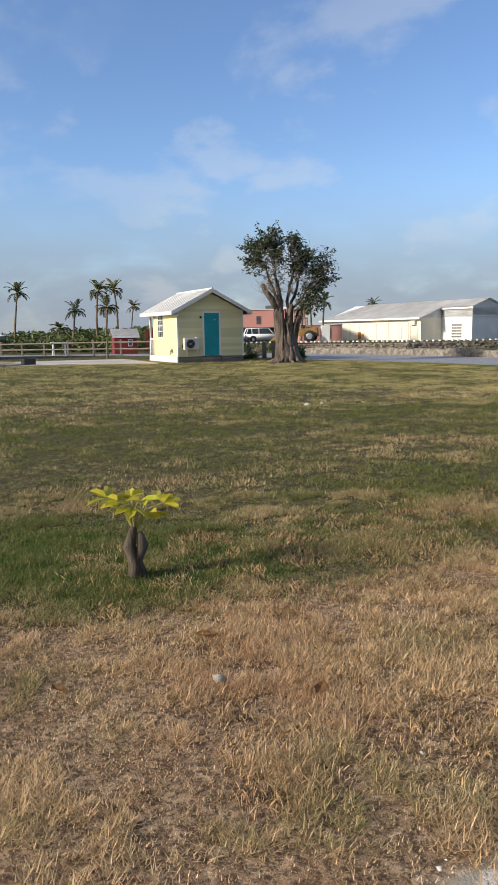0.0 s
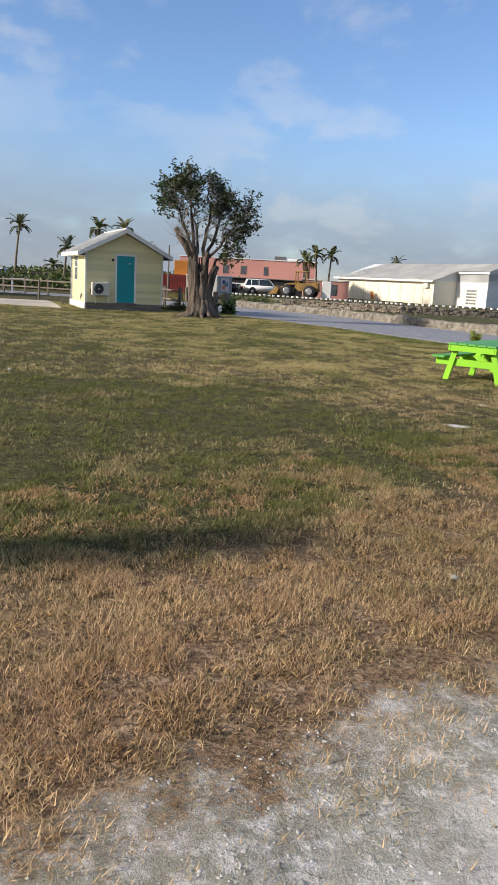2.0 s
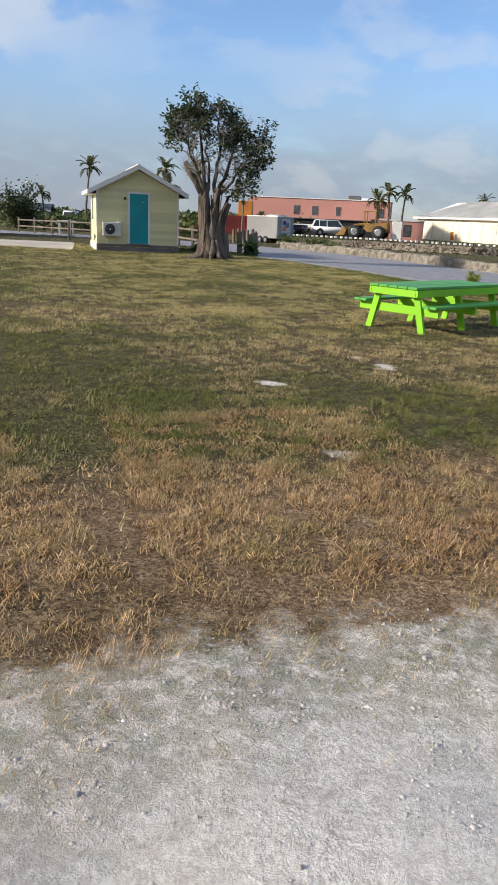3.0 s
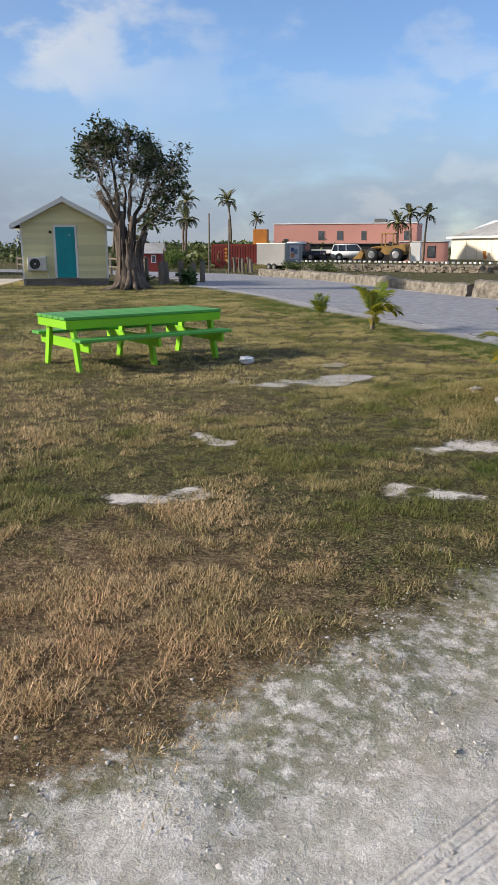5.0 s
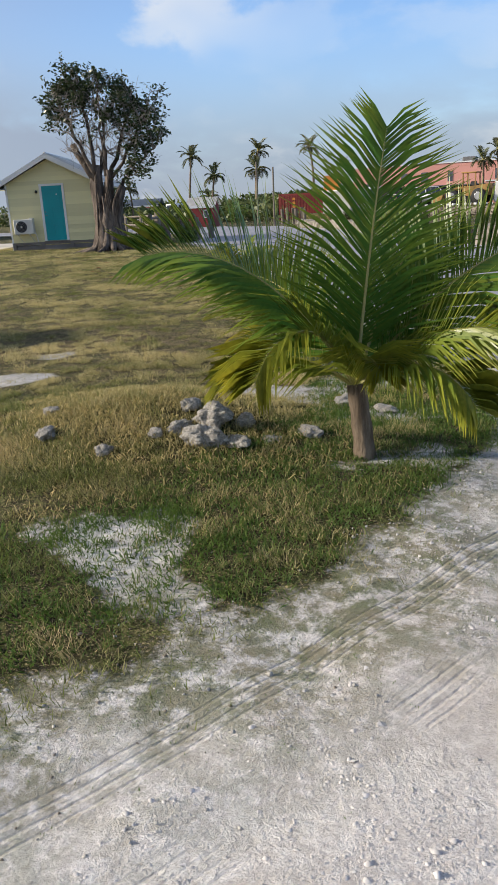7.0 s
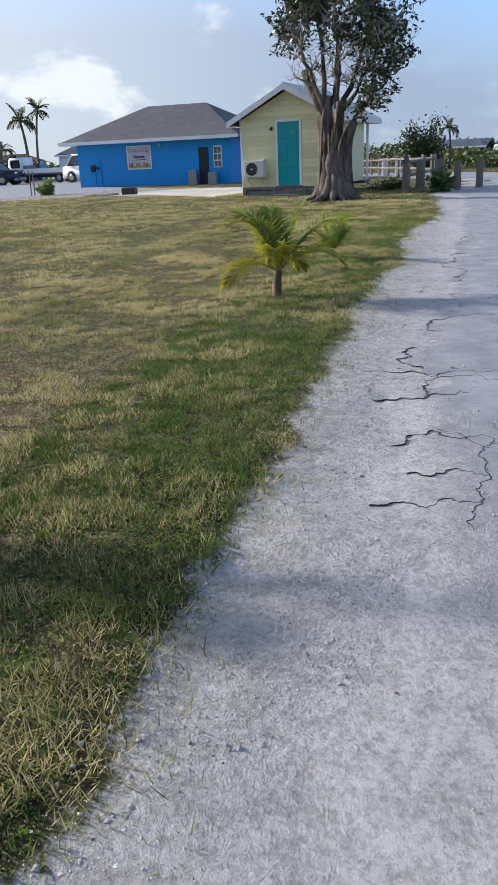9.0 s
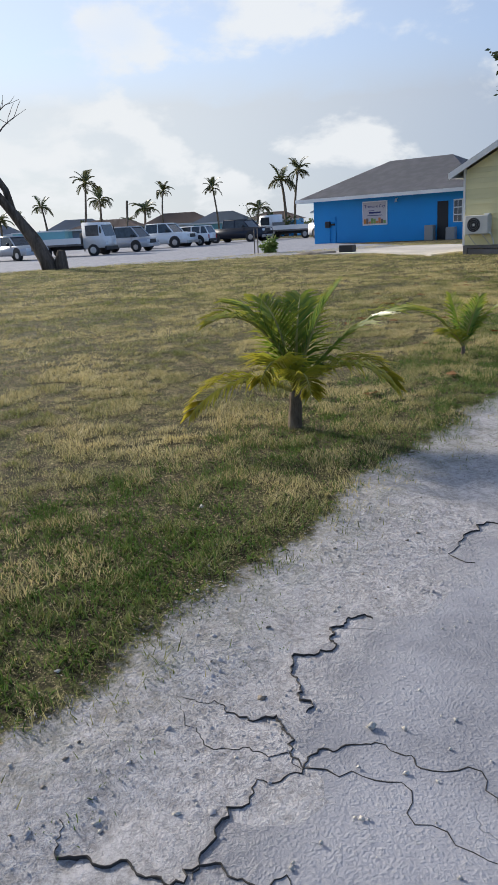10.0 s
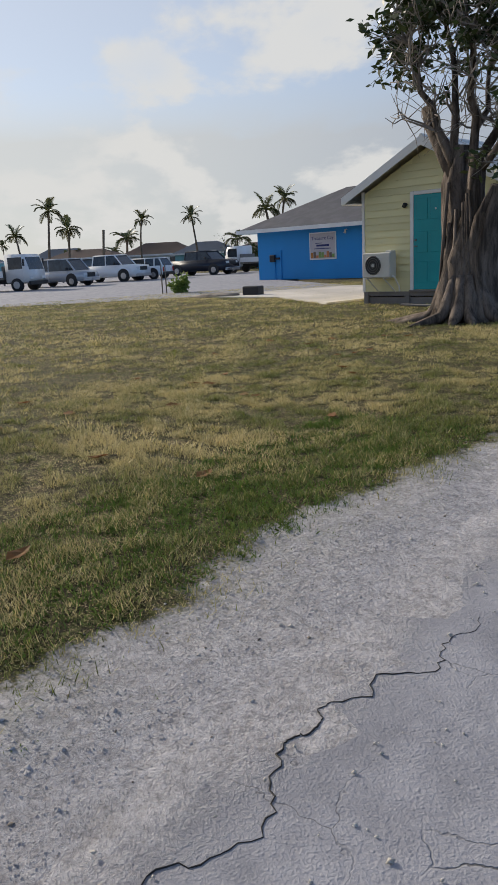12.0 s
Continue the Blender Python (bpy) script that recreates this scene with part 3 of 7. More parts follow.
def dry_at(x, y, sd):
    """How far the turf is dried to straw, lowered along a band that paints a cast shadow."""
    near = smooth(-2.7, -1.1, sd) * smooth(15, 10, y)
    lush = 1.6 * np.exp(-((x - 0.0) / 1.2) ** 2 - ((y - 4.55) / 0.7) ** 2) + 0.8 * np.exp(-((x - 17.1) / 1.1) ** 2 - ((y - 15.7) / 1.1) ** 2)
    # soft shadow lying over the lawn, put into the turf as a darker, greener strip
    shade_band = smooth(-1.6, -2.9, sd) * smooth(-10.5, -7.5, sd) * smooth(17, 12, y)
    far_light = 0.20 * smooth(11, 15, y)
    return np.clip(-0.9 * lush + 0.14 + far_light + (0.95 - 0.7 * smooth(17, 22, y)) * (fbm(x, y, 3.2, 21) - 0.42) + (0.22 + 0.48 * smooth(13, 7, x)) * near + 0.12 * smooth(20, 5, y) + 0.40 * smooth(4.5, 3.5, y)
                   - 0.30 * smooth(-0.9, -0.2, sd) * smooth(12, 15, y) - 0.26 * shade_band, 0, 1)


def ground_height(x, y, sa, sd):
    paved = smooth(0.2, 0.9, sd) * smooth(16.5, 19.0, y)
    z = slope_z(x, y) + 0.05 * (1 - paved) * (fbm(x, y, 2.5, 5) - 0.5) * smooth(-3, -1, x) * smooth(21.5, 20, x) * smooth(33, 31, y) * smooth(1, 2.5, y)
    z = z + sa * 0.060 * (1 - 0.45 * paved) * (fbm(x, y, 0.38, 8, 2) - 0.5) - 0.02 * sa - 0.012 * paved - 0.05 * smooth(1.1, 1.8, sd) * smooth(16.5, 19.0, y)
    z = z + 0.24 * np.exp(-(((x - 15.85) / 0.95) ** 2 + ((y - 16.75) / 0.75) ** 2))          # low spoil heap
    dt, st = line_dist(x, y, RUT)
    seen = sa * smooth(18, 15, y)
    for off, wide in ((0.0, 0.13), (0.40, 0.16), (1.0, 0.14)):          # tyre marks in the sand
        z = z - 0.016 * np.exp(-((dt * st - off) / wide) ** 2) * seen
    return z


def axis(lo, hi, step, far, grow):
    inner = list(np.arange(lo, hi + step / 2, step))
    out, d = [], step
    p = hi
    while p < far:
        d *= grow
        p += d
        out.append(p)
    neg, d, p = [], step, lo
    while p > -far:
        d *= grow
        p -= d
        neg.append(p)
    return np.array(neg[::-1] + inner + out)


gx, gy = axis(-3, 21.5, 0.075, 2600, 1.22), axis(1.0, 33, 0.085, 2600, 1.22)
GX, GY = np.meshgrid(gx, gy)
SA, SD = sand_at(GX, GY)
DRY = dry_at(GX, GY, SD)
GZ = ground_height(GX, GY, SA, SD)
ni, nj = len(gy), len(gx)
ids = np.arange(ni * nj).reshape(ni, nj)
quads = np.stack([ids[:-1, :-1], ids[:-1, 1:], ids[1:, 1:], ids[1:, :-1]], -1).reshape(-1, 4)
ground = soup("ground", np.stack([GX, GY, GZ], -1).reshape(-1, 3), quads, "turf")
ground.data.attributes.new("sand", "FLOAT", "POINT").data.foreach_set("value", SA.ravel().astype(np.float32))
lane_d, lane_s = line_dist(GX, GY, RUT)
ground.data.attributes.new("lane", "FLOAT", "POINT").data.foreach_set("value", (np.where(GY < 17.5, lane_d * lane_s, -9)).ravel().astype(np.float32))
film = smooth(1.3, 0.3, SD) * smooth(-.6, 0.0, SD) * smooth(17.5, 15.5, GY) + 0.35 * smooth(0.6, 0.1, SD) * smooth(15.5, 17.5, GY)
film = film * (0.7 + 0.3 * smooth(10, 13, GX))
ground.data.attributes.new("film", "FLOAT", "POINT").data.foreach_set("value", film.ravel().astype(np.float32))
ground.data.attributes.new("dry", "FLOAT", "POINT").data.foreach_set("value", DRY.ravel().astype(np.float32))
ground.data.polygons.foreach_set("use_smooth", [True] * len(ground.data.polygons))
tagged(ground, "patchy half-dry lawn worn to pale coral sand beside the track", "ground", kind="structure")


def strip_mesh(name, left, right, n_along, n_across, lift, dust_edge, dust_mid, material):
    """A paved strip between two polylines, with more dust at its edges."""
    def sample(line, n):
        p = np.array(line, float)
        s = np.r_[0, np.cumsum(np.hypot(*np.diff(p, axis=0).T))]
        t = np.linspace(0, s[-1], n)
        return np.stack([np.interp(t, s, p[:, 0]), np.interp(t, s, p[:, 1])], -1)
    a, b = sample(left, n_along), sample(right, n_along)
    v = np.linspace(0, 1, n_across)
    P = a[:, None] * (1 - v[None, :, None]) + b[:, None] * v[None, :, None]
    x, y = P[..., 0], P[..., 1]
    rag = 0.6 * (fbm(x, y, 1.1, 41, 5) - 0.5)
    w = np.hypot(*(b - a).T)[:, None]
    e = np.minimum(v[None] * w, (1 - v[None]) * w) + rag
    dust = dust_mid + (dust_edge - dust_mid) * smooth(0.8, 0.0, e) + (0.6 * smooth(22.5, 19.0, y) * smooth(2.5, 1.2, e) if name == "road" else 0)
    z = slope_z(x, y) + lift - 0.014 * smooth(0.7, 0.0, e)
    idx = np.arange(x.size).reshape(x.shape)
    q = np.stack([idx[:-1, :-1], idx[:-1, 1:], idx[1:, 1:], idx[1:, :-1]], -1).reshape(-1, 4)
    ob = soup(name, np.stack([x, y, z], -1).reshape(-1, 3), q, material)
    ob.data.attributes.new("dust", "FLOAT", "POINT").data.foreach_set("value", dust.ravel().astype(np.float32))
    ob.data.polygons.foreach_set("use_smooth", [True] * len(ob.data.polygons))
    return ob


road = strip_mesh("road", [(38, -14), (29, 0), (23.5, 9), (20.4, 15.2), (18.5, 18.6), (16.75, 20.9), (15.0, 23.1), (12.45, 26.8), (10.6, 29.4), (9.35, 31.3), (7.9, 33.5),
                           (5.6, 36.6), (3.1, 39.7), (1.5, 43.2), (-.7, 47.8), (-6.6, 52.9), (-15.8, 57), (-45, 61)],
                  [(44, -4), (38, 2), (31, 12), (26, 19), (22, 24.8), (19, 29), (17, 32.2), (15.4, 34.3), (13.6, 36.8), (12.0, 39.1),
                   (9.1, 43.8), (7.0, 46.8), (2.4, 52.0), (-.5, 56.5), (-4, 59.8), (-15, 66.6), (-45, 71.5)], 260, 90, -0.020, 0.95, 0.16, "asphalt")
tagged(road, "cracked grey asphalt road dusted with white sand", "road", kind="structure")


road_v = np.empty(len(road.data.vertices) * 3)
road.data.vertices.foreach_get("co", road_v)
road_v = road_v.reshape(-1, 3)
road_v = road_v[(road_v[:, 0] > 10) & (road_v[:, 0] < 18.5) & (road_v[:, 1] > 19.5) & (road_v[:, 1] < 30.5)]
ROAD_XY, ROAD_Z = road_v[:, :2], road_v[:, 2]


def crack(seed, line, width):
    """A jagged open crack along a few points, wandering between them."""
    rng = np.random.default_rng(seed)
    p = np.array(line, float)
    for k in range(5):
        mid = (p[1:] + p[:-1]) / 2
        d = p[1:] - p[:-1]
        mid = mid + np.stack([-d[:, 1], d[:, 0]], -1) * rng.normal(0, .19, len(mid))[:, None]
        q = np.empty((len(p) + len(mid), 2))
        q[::2], q[1::2] = p, mid
        p = q
    d = np.gradient(p, axis=0)
    d /= np.linalg.norm(d, axis=1)[:, None] + 1e-9
    w = width * np.sin(np.linspace(.12, math.pi - .12, len(p))) ** .5 * rng.uniform(.35, 1.3, len(p))
    side = np.stack([-d[:, 1], d[:, 0]], -1) * w[:, None] / 2
    near = ((ROAD_XY[None] - p[:, None]) ** 2).sum(-1).argsort(1)[:, :4]
    sa, sd = sand_at(p[:, 0], p[:, 1])
    z = np.maximum(ROAD_Z[near].max(1), ground_height(p[:, 0], p[:, 1], sa, sd)) + .0012
    v = np.stack([np.c_[p - side, z], np.c_[p + side, z], np.c_[p + side, z - .02], np.c_[p - side, z - .02]], 1).reshape(-1, 3)
    i = 4 * np.arange(len(p) - 1)[:, None]
    f = np.concatenate([i + np.array([a, a + 4, (a + 1) % 4 + 4, (a + 1) % 4]) for a in range(4)])
    soup("crack", v, f, "crack", road)


crack(1, [(17.42, 20.70), (17.31, 20.90), (17.19, 21.15), (16.95, 21.5), (16.77, 21.75)], 0.0052)
crack(2, [(17.0, 20.6), (17.17, 20.83), (17.30, 20.92)], 0.0029)
crack(3, [(16.6, 21.15), (16.96, 21.5), (17.3, 21.9)], 0.0026)
crack(4, [(17.16, 21.17), (16.9, 20.95)], 0.0023)
crack(5, [(15.7, 22.03), (16.07, 22.24), (16.5, 22.9)], 0.0032)
crack(6, [(16.28, 21.9), (16.09, 22.23), (16.19, 22.5), (16.5, 22.85)], 0.0039)
crack(7, [(15.65, 22.03), (15.85, 22.26), (16.08, 22.24)], 0.0029)
crack(8, [(15.5, 22.75), (15.62, 22.54), (15.87, 22.34)], 0.0029)
crack(9, [(16.0, 21.66), (16.25, 21.84), (16.4, 22.1)], 0.0039)
crack(10, [(11.95, 28.0), (11.6, 28.6), (11.47, 28.8), (11.2, 29.5)], 0.0042)
crack(11, [(13.9, 25.3), (13.6, 26.0), (13.0, 26.6), (12.7, 27.5)], 0.0035)
crack(12, [(14.3, 24.6), (14.9, 24.9), (15.2, 25.7)], 0.0029)
crack(13, [(15.3, 23.3), (15.1, 23.9), (15.5, 24.6)], 0.0026)
lot = strip_mesh("pavement", [(-16.0, -40), (-15.7, 10), (-15.6, 22.8), (-15, 27.2), (-13.2, 31.4), (-12.2, 35), (-12.4, 40.5)],
                 [(-100, -40), (-95, 10), (-70, 25), (-62, 33), (-56, 45), (-40, 56), (-26, 42.0)], 60, 40, 0.02, 0.35, 0.12, "asphalt")
tagged(lot, "grey asphalt parking lot beside the lawn", "car park", kind="structure")


def slab_path(name, pts, z0, z1, material, label):
    bm = bmesh.new()
    f = bm.faces.new([bm.verts.new((x, y, z1)) for x, y in pts])
    r = bmesh.ops.extrude_face_region(bm, geom=[f])
    bmesh.ops.translate(bm, verts=[v for v in r["geom"] if isinstance(v, bmesh.types.BMVert)], vec=(0, 0, z0 - z1))
    bmesh.ops.recalc_face_normals(bm, faces=bm.faces)
    return tagged(part(name, bm, material), label, "path", kind="structure")


slab_path("footpath", [(-12.1, 34.2), (-8.2, 36.0), (-4.2, 35.75), (-5.9, 39.6), (-7.2, 42.2), (-12.3, 40.4)], -0.1, 0.045, "concrete", "pale concrete path leading to the yellow hut")

# ---- grass ----


def grass_field(seed, n, near, far, h_lo, h_hi, width, region=None, flat=(0.5, 1.35)):
    """Loose mown blades between near and far metres inside the turf's edge (or over a region), gone on the sand."""
    rng = np.random.default_rng(seed)
    if region:
        x0, y0, x1, y1 = region
        x, y = rng.uniform(x0, x1, n), rng.uniform(y0, y1, n)
        td = line_dist(x, y, TRACK)[0]
        ok = rng.random(n) < smooth(near, near + 3, td) * smooth(far, far * .75, td)
        x, y = x[ok], y[ok]
    else:
        p = np.array([(-5, -2)] + EDGE[2:29], float)
        ln = np.hypot(*np.diff(p, axis=0).T)
        s = np.r_[0, np.cumsum(ln)]
        t = rng.uniform(0, s[-1], n)
        i = np.clip(np.searchsorted(s, t) - 1, 0, len(ln) - 1)
        d = np.diff(p, axis=0)[i] / ln[i][:, None]
        o = rng.uniform(near, far, n)
        x, y = p[i, 0] + d[:, 0] * (t - s[i]) - d[:, 1] * o, p[i, 1] + d[:, 1] * (t - s[i]) + d[:, 0] * o
    sa, sd = sand_at(x, y)
    if not region:
        ends = smooth(far, far - 1.6, o) * (smooth(near, near + 1.6, o) if near > 0 else 1)
        drop = rng.random(n) < ends
        x, y, sa, sd = x[drop], y[drop], sa[drop], sd[drop]
    patch = fbm(x, y, 0.7, 77, 3)
    clump = np.clip(fbm(x, y, 0.14, 55, 2) + 0.5 * (patch - 0.5), 0, 1)
    keep = (rng.random(len(x)) < (1 - sa) ** 1.3 * np.clip(0.09 + 0.23 * smooth(7, 4.5, y) + smooth(0.36, 0.60, clump), 0, 1)) & (sd < 0.9)
    x, y, sa, sd, clump, patch = x[keep], y[keep], sa[keep], sd[keep], clump[keep], patch[keep]
    n = len(x)
    dry = np.clip(dry_at(x, y, sd) + rng.normal(0, 0.2, n) + 1.2 * (fbm(x, y, 0.45, 91, 2) - 0.5) + 0.9 * (patch - 0.5), 0, 1)
    z = ground_height(x, y, sa, sd)
    ang, lean = rng.uniform(0, 2 * np.pi, n), rng.uniform(*flat, n)
    h = rng.uniform(h_lo, h_hi, n) * (0.3 + 1.3 * smooth(0.3, 0.75, clump))
    wd = width * rng.uniform(0.7, 1.4, n)
    dx, dy = np.cos(ang), np.sin(ang)
    base = np.stack([x, y, z - 0.004 + rng.uniform(0, .012, n)], -1)
    side = np.stack([-dy, dx, 0 * dx], -1) * wd[:, None] / 2
    tip = base + np.stack([dx * np.sin(lean) * h, dy * np.sin(lean) * h, np.cos(lean) * h + 0.006], -1)
    v = np.stack([base - side, base + side, tip], 1).reshape(-1, 3)
    return v, np.repeat(np.clip(dry + rng.normal(0, .08, n), 0, 1), 3)


fields = [grass_field(1, 2_400_000, -0.9, 4.6, 0.014, 0.040, 0.0036), grass_field(2, 1_700_000, 3.0, 14.0, 0.018, 0.042, 0.0075, (-7, 2, 18, 36)),
          grass_field(4, 420_000, -6, 60, 0.025, 0.05, 0.0034, (-2.2, 1.8, 4.6, 6.6), (1.15, 1.5)),
          grass_field(3, 520_000, 9.0, 60, 0.022, 0.05, 0.018, (-16, 2, 9, 42))]
gv = np.concatenate([v for v, t in fields])
grass = soup("lawn_grass", gv, np.arange(len(gv)).reshape(-1, 3), "grass", None, np.concatenate([t for v, t in fields]))
tagged(grass, "short mown grass, part green and part dried to straw", "grass", kind="stuff")


def tufts(seed, n, pick, blades, length, label, name, material, tint_lo, tint_hi, spread=0.04, wide=0.006):
    """Clumps of longer blades fanning out from one root."""
    rng = np.random.default_rng(seed)
    vs, ts = [], []
    for _ in range(n):
        cx, cy = pick(rng)
        sa, sd = sand_at(np.array([cx]), np.array([cy]))
        cz = float(ground_height(np.array([cx]), np.array([cy]), sa, sd)[0])
        k = rng.integers(blades // 2, blades)
        ang, lean = rng.uniform(0, 2 * np.pi, k), rng.uniform(0.1, 1.15, k)
        ln = length * rng.uniform(0.5, 1.2, k)
        bx, by = cx + rng.normal(0, spread, k), cy + rng.normal(0, spread, k)
        dx, dy = np.cos(ang), np.sin(ang)
        base = np.stack([bx, by, np.full(k, cz - 0.01)], -1)
        side = np.stack([-dy, dx, 0 * dx], -1) * wide / 2
        mid = base + np.stack([dx * np.sin(lean * 0.7) * ln * 0.55, dy * np.sin(lean * 0.7) * ln * 0.55, np.cos(lean * 0.7) * ln * 0.55], -1)
        tip = mid + np.stack([dx * np.sin(lean * 1.25) * ln * 0.45, dy * np.sin(lean * 1.25) * ln * 0.45, np.cos(lean * 1.25) * ln * 0.45], -1)
        vs.append(np.stack([base - side, base + side, mid + side * 0.8, tip, mid - side * 0.8], 1).reshape(-1, 3))
        ts.append(np.repeat(rng.uniform(tint_lo, tint_hi, k), 5))
    v = np.concatenate(vs)
    ob = soup(name, v, np.arange(len(v)).reshape(-1, 5), material, None, np.concatenate(ts))
    return tagged(ob, label, "grass", kind="stuff")


def along(rng, a, b, lo, hi):
    """A random spot between two parts of the turf's edge, lo to hi metres inside it."""
    p = EDGE[a:b + 1]
    i = rng.integers(0, len(p) - 1)
    t = rng.random()
    (x0, y0), (x1, y1) = p[i], p[i + 1]
    ln = math.hypot(x1 - x0, y1 - y0)
    o = rng.uniform(lo, hi)
    return x0 + (x1 - x0) * t - (y1 - y0) / ln * o, y0 + (y1 - y0) * t + (x1 - x0) / ln * o


tufts(5, 1500, lambda r: along(r, 2, 6, 0.2, 3.4), 60, 0.055, "clumps of long dry straw-coloured grass", "straw_tufts", "grass", 0.7, 1.0, 0.05, 0.0034)
tufts(6, 3800, lambda r: along(r, 11, 27, 0.0, 1.25), 34, 0.046, "clumps of fresh green grass along the track", "green_tufts", "weed", 0.0, 0.7, 0.05, 0.0042)
tufts(7, 2300, lambda r: along(r, 2, 15, -1.15 * r.random(), 0.25) if r.random() < .74 else along(r, 15, 27, -.55 * r.random() ** 2, .1), 36, 0.018, "sparse grass sprouting in the sand", "sand_sprouts", "weed", 0.2, 1.0, 0.03, 0.0035)
tufts(9, 700, lambda r: (r.normal(0, .75), 4.55 + r.normal(0, .42)), 34, 0.04, "patch of fresh dark green clover-like growth in the dry lawn", "clover_patch", "weed", 0.0, 0.6, 0.05, 0.006)
tufts(8, 900, lambda r: (15.9 + r.normal(0, .7), 16.7 + r.normal(0, .45)), 40, 0.045, "dry brown weeds on the spoil heap", "heap_weeds", "grass", 0.3, 0.7, 0.06, 0.004)

# ---- stones ----


def rock_mesh(seed, squash=0.7, rough=0.55, level=4):
    bm = bmesh.new()
    bmesh.ops.create_icosphere(bm, subdivisions=level, radius=0.8)
    off = Vector((seed * 3.1, seed * 1.7, seed * 0.9))
    for v in bm.verts:
        k = 1 + rough * noise.noise(v.co * 0.9 + off) + rough * 0.55 * noise.noise(v.co * 2.4 + off) + rough * 0.25 * noise.noise(v.co * 6 + off)
        v.co = Vector((v.co.x * k * 1.2, v.co.y * k * 0.95, v.co.z * k * squash))
    return bm


def ground_z(x, y):
    a = (np.array([float(x)]), np.array([float(y)]))
    sa, sd = sand_at(*a)
    return float(ground_height(*a, sa, sd)[0])


for i, (x, y, r, zf) in enumerate([(16.52, 16.38, .15, .2), (16.34, 16.44, .10, .2), (16.70, 16.46, .12, .1), (16.46, 16.62, .15, .35), (16.24, 16.72, .09, .3),
                                   (16.62, 16.75, .10, .2), (16.05, 16.05, .075, .3), (15.55, 16.15, .10, .3), (16.24, 16.3, .06, .2), (16.85, 16.62, .08, .1),
                                   (17.0, 16.85, .13, .1), (15.3, 16.5, .07, .3), (16.9, 17.9, .16, .1), (17.2, 17.75, .12, .1)]):
    r *= .8
    ob = part("rock", rock_mesh(i + 2, 0.75 if zf > .15 else 0.4), "rock", None, "", False)
    ob.matrix_world = pose(x, y, ground_z(x, y) + r * zf, 0, 0, i * 67) @ Matrix.Diagonal((r, r, r, 1))
    tagged(ob, "pale weathered coral rock on the grassy spoil heap", "rock", "rocks on the heap")



def scatter_stones(seed, n, lo, hi, r_mean, r_min, name, label, mat="pebble", first=2):
    """Many tiny angular stones along the track, in one mesh."""
    rng = np.random.default_rng(seed)
    p = np.array([along(rng, first, 26, lo, hi) for _ in range(n)])
    x, y = p[:, 0], p[:, 1]
    sa, sd = sand_at(x, y)
    z = np.maximum(ground_height(x, y, sa, sd), np.where((sd > .75) & (y > 19), -0.018, -9))
    r = np.minimum(np.abs(rng.normal(0, r_mean, n)) + r_min, .015)
    oct_v = np.array([(1, 0, 0), (-1, 0, 0), (0, 1, 0), (0, -1, 0), (0, 0, 1), (0, 0, -1)], float)
    oct_f = np.array([(0, 2, 4), (2, 1, 4), (1, 3, 4), (3, 0, 4), (2, 0, 5), (1, 2, 5), (3, 1, 5), (0, 3, 5)])
    v = oct_v[None] * r[:, None, None] * rng.uniform(.6, 1.3, (n, 6, 1)) + rng.normal(0, .2, (n, 6, 3)) * r[:, None, None]
    v[..., 2] *= .7
    v = v + np.stack([x, y, z + r * .25], -1)[:, None]
    f = oct_f[None] + 6 * np.arange(n)[:, None, None]
    tagged(soup(name, v.reshape(-1, 3), f.reshape(-1, 3), mat), label, "pebbles", kind="stuff")


scatter_stones(12, 4200, -2.4, 0.1, .0035, .002, "pebbles", "small pale coral pebbles scattered on the sand")
scatter_stones(13, 260, -2.4, .6, .006, .003, "pebbles", "larger pale coral pebbles scattered on the sand")
scatter_stones(14, 1300, -.75, .15, .0035, .002, "soil_crumbs", "dark crumbs of soil and leaf litter beside the turf", "wall_stone")


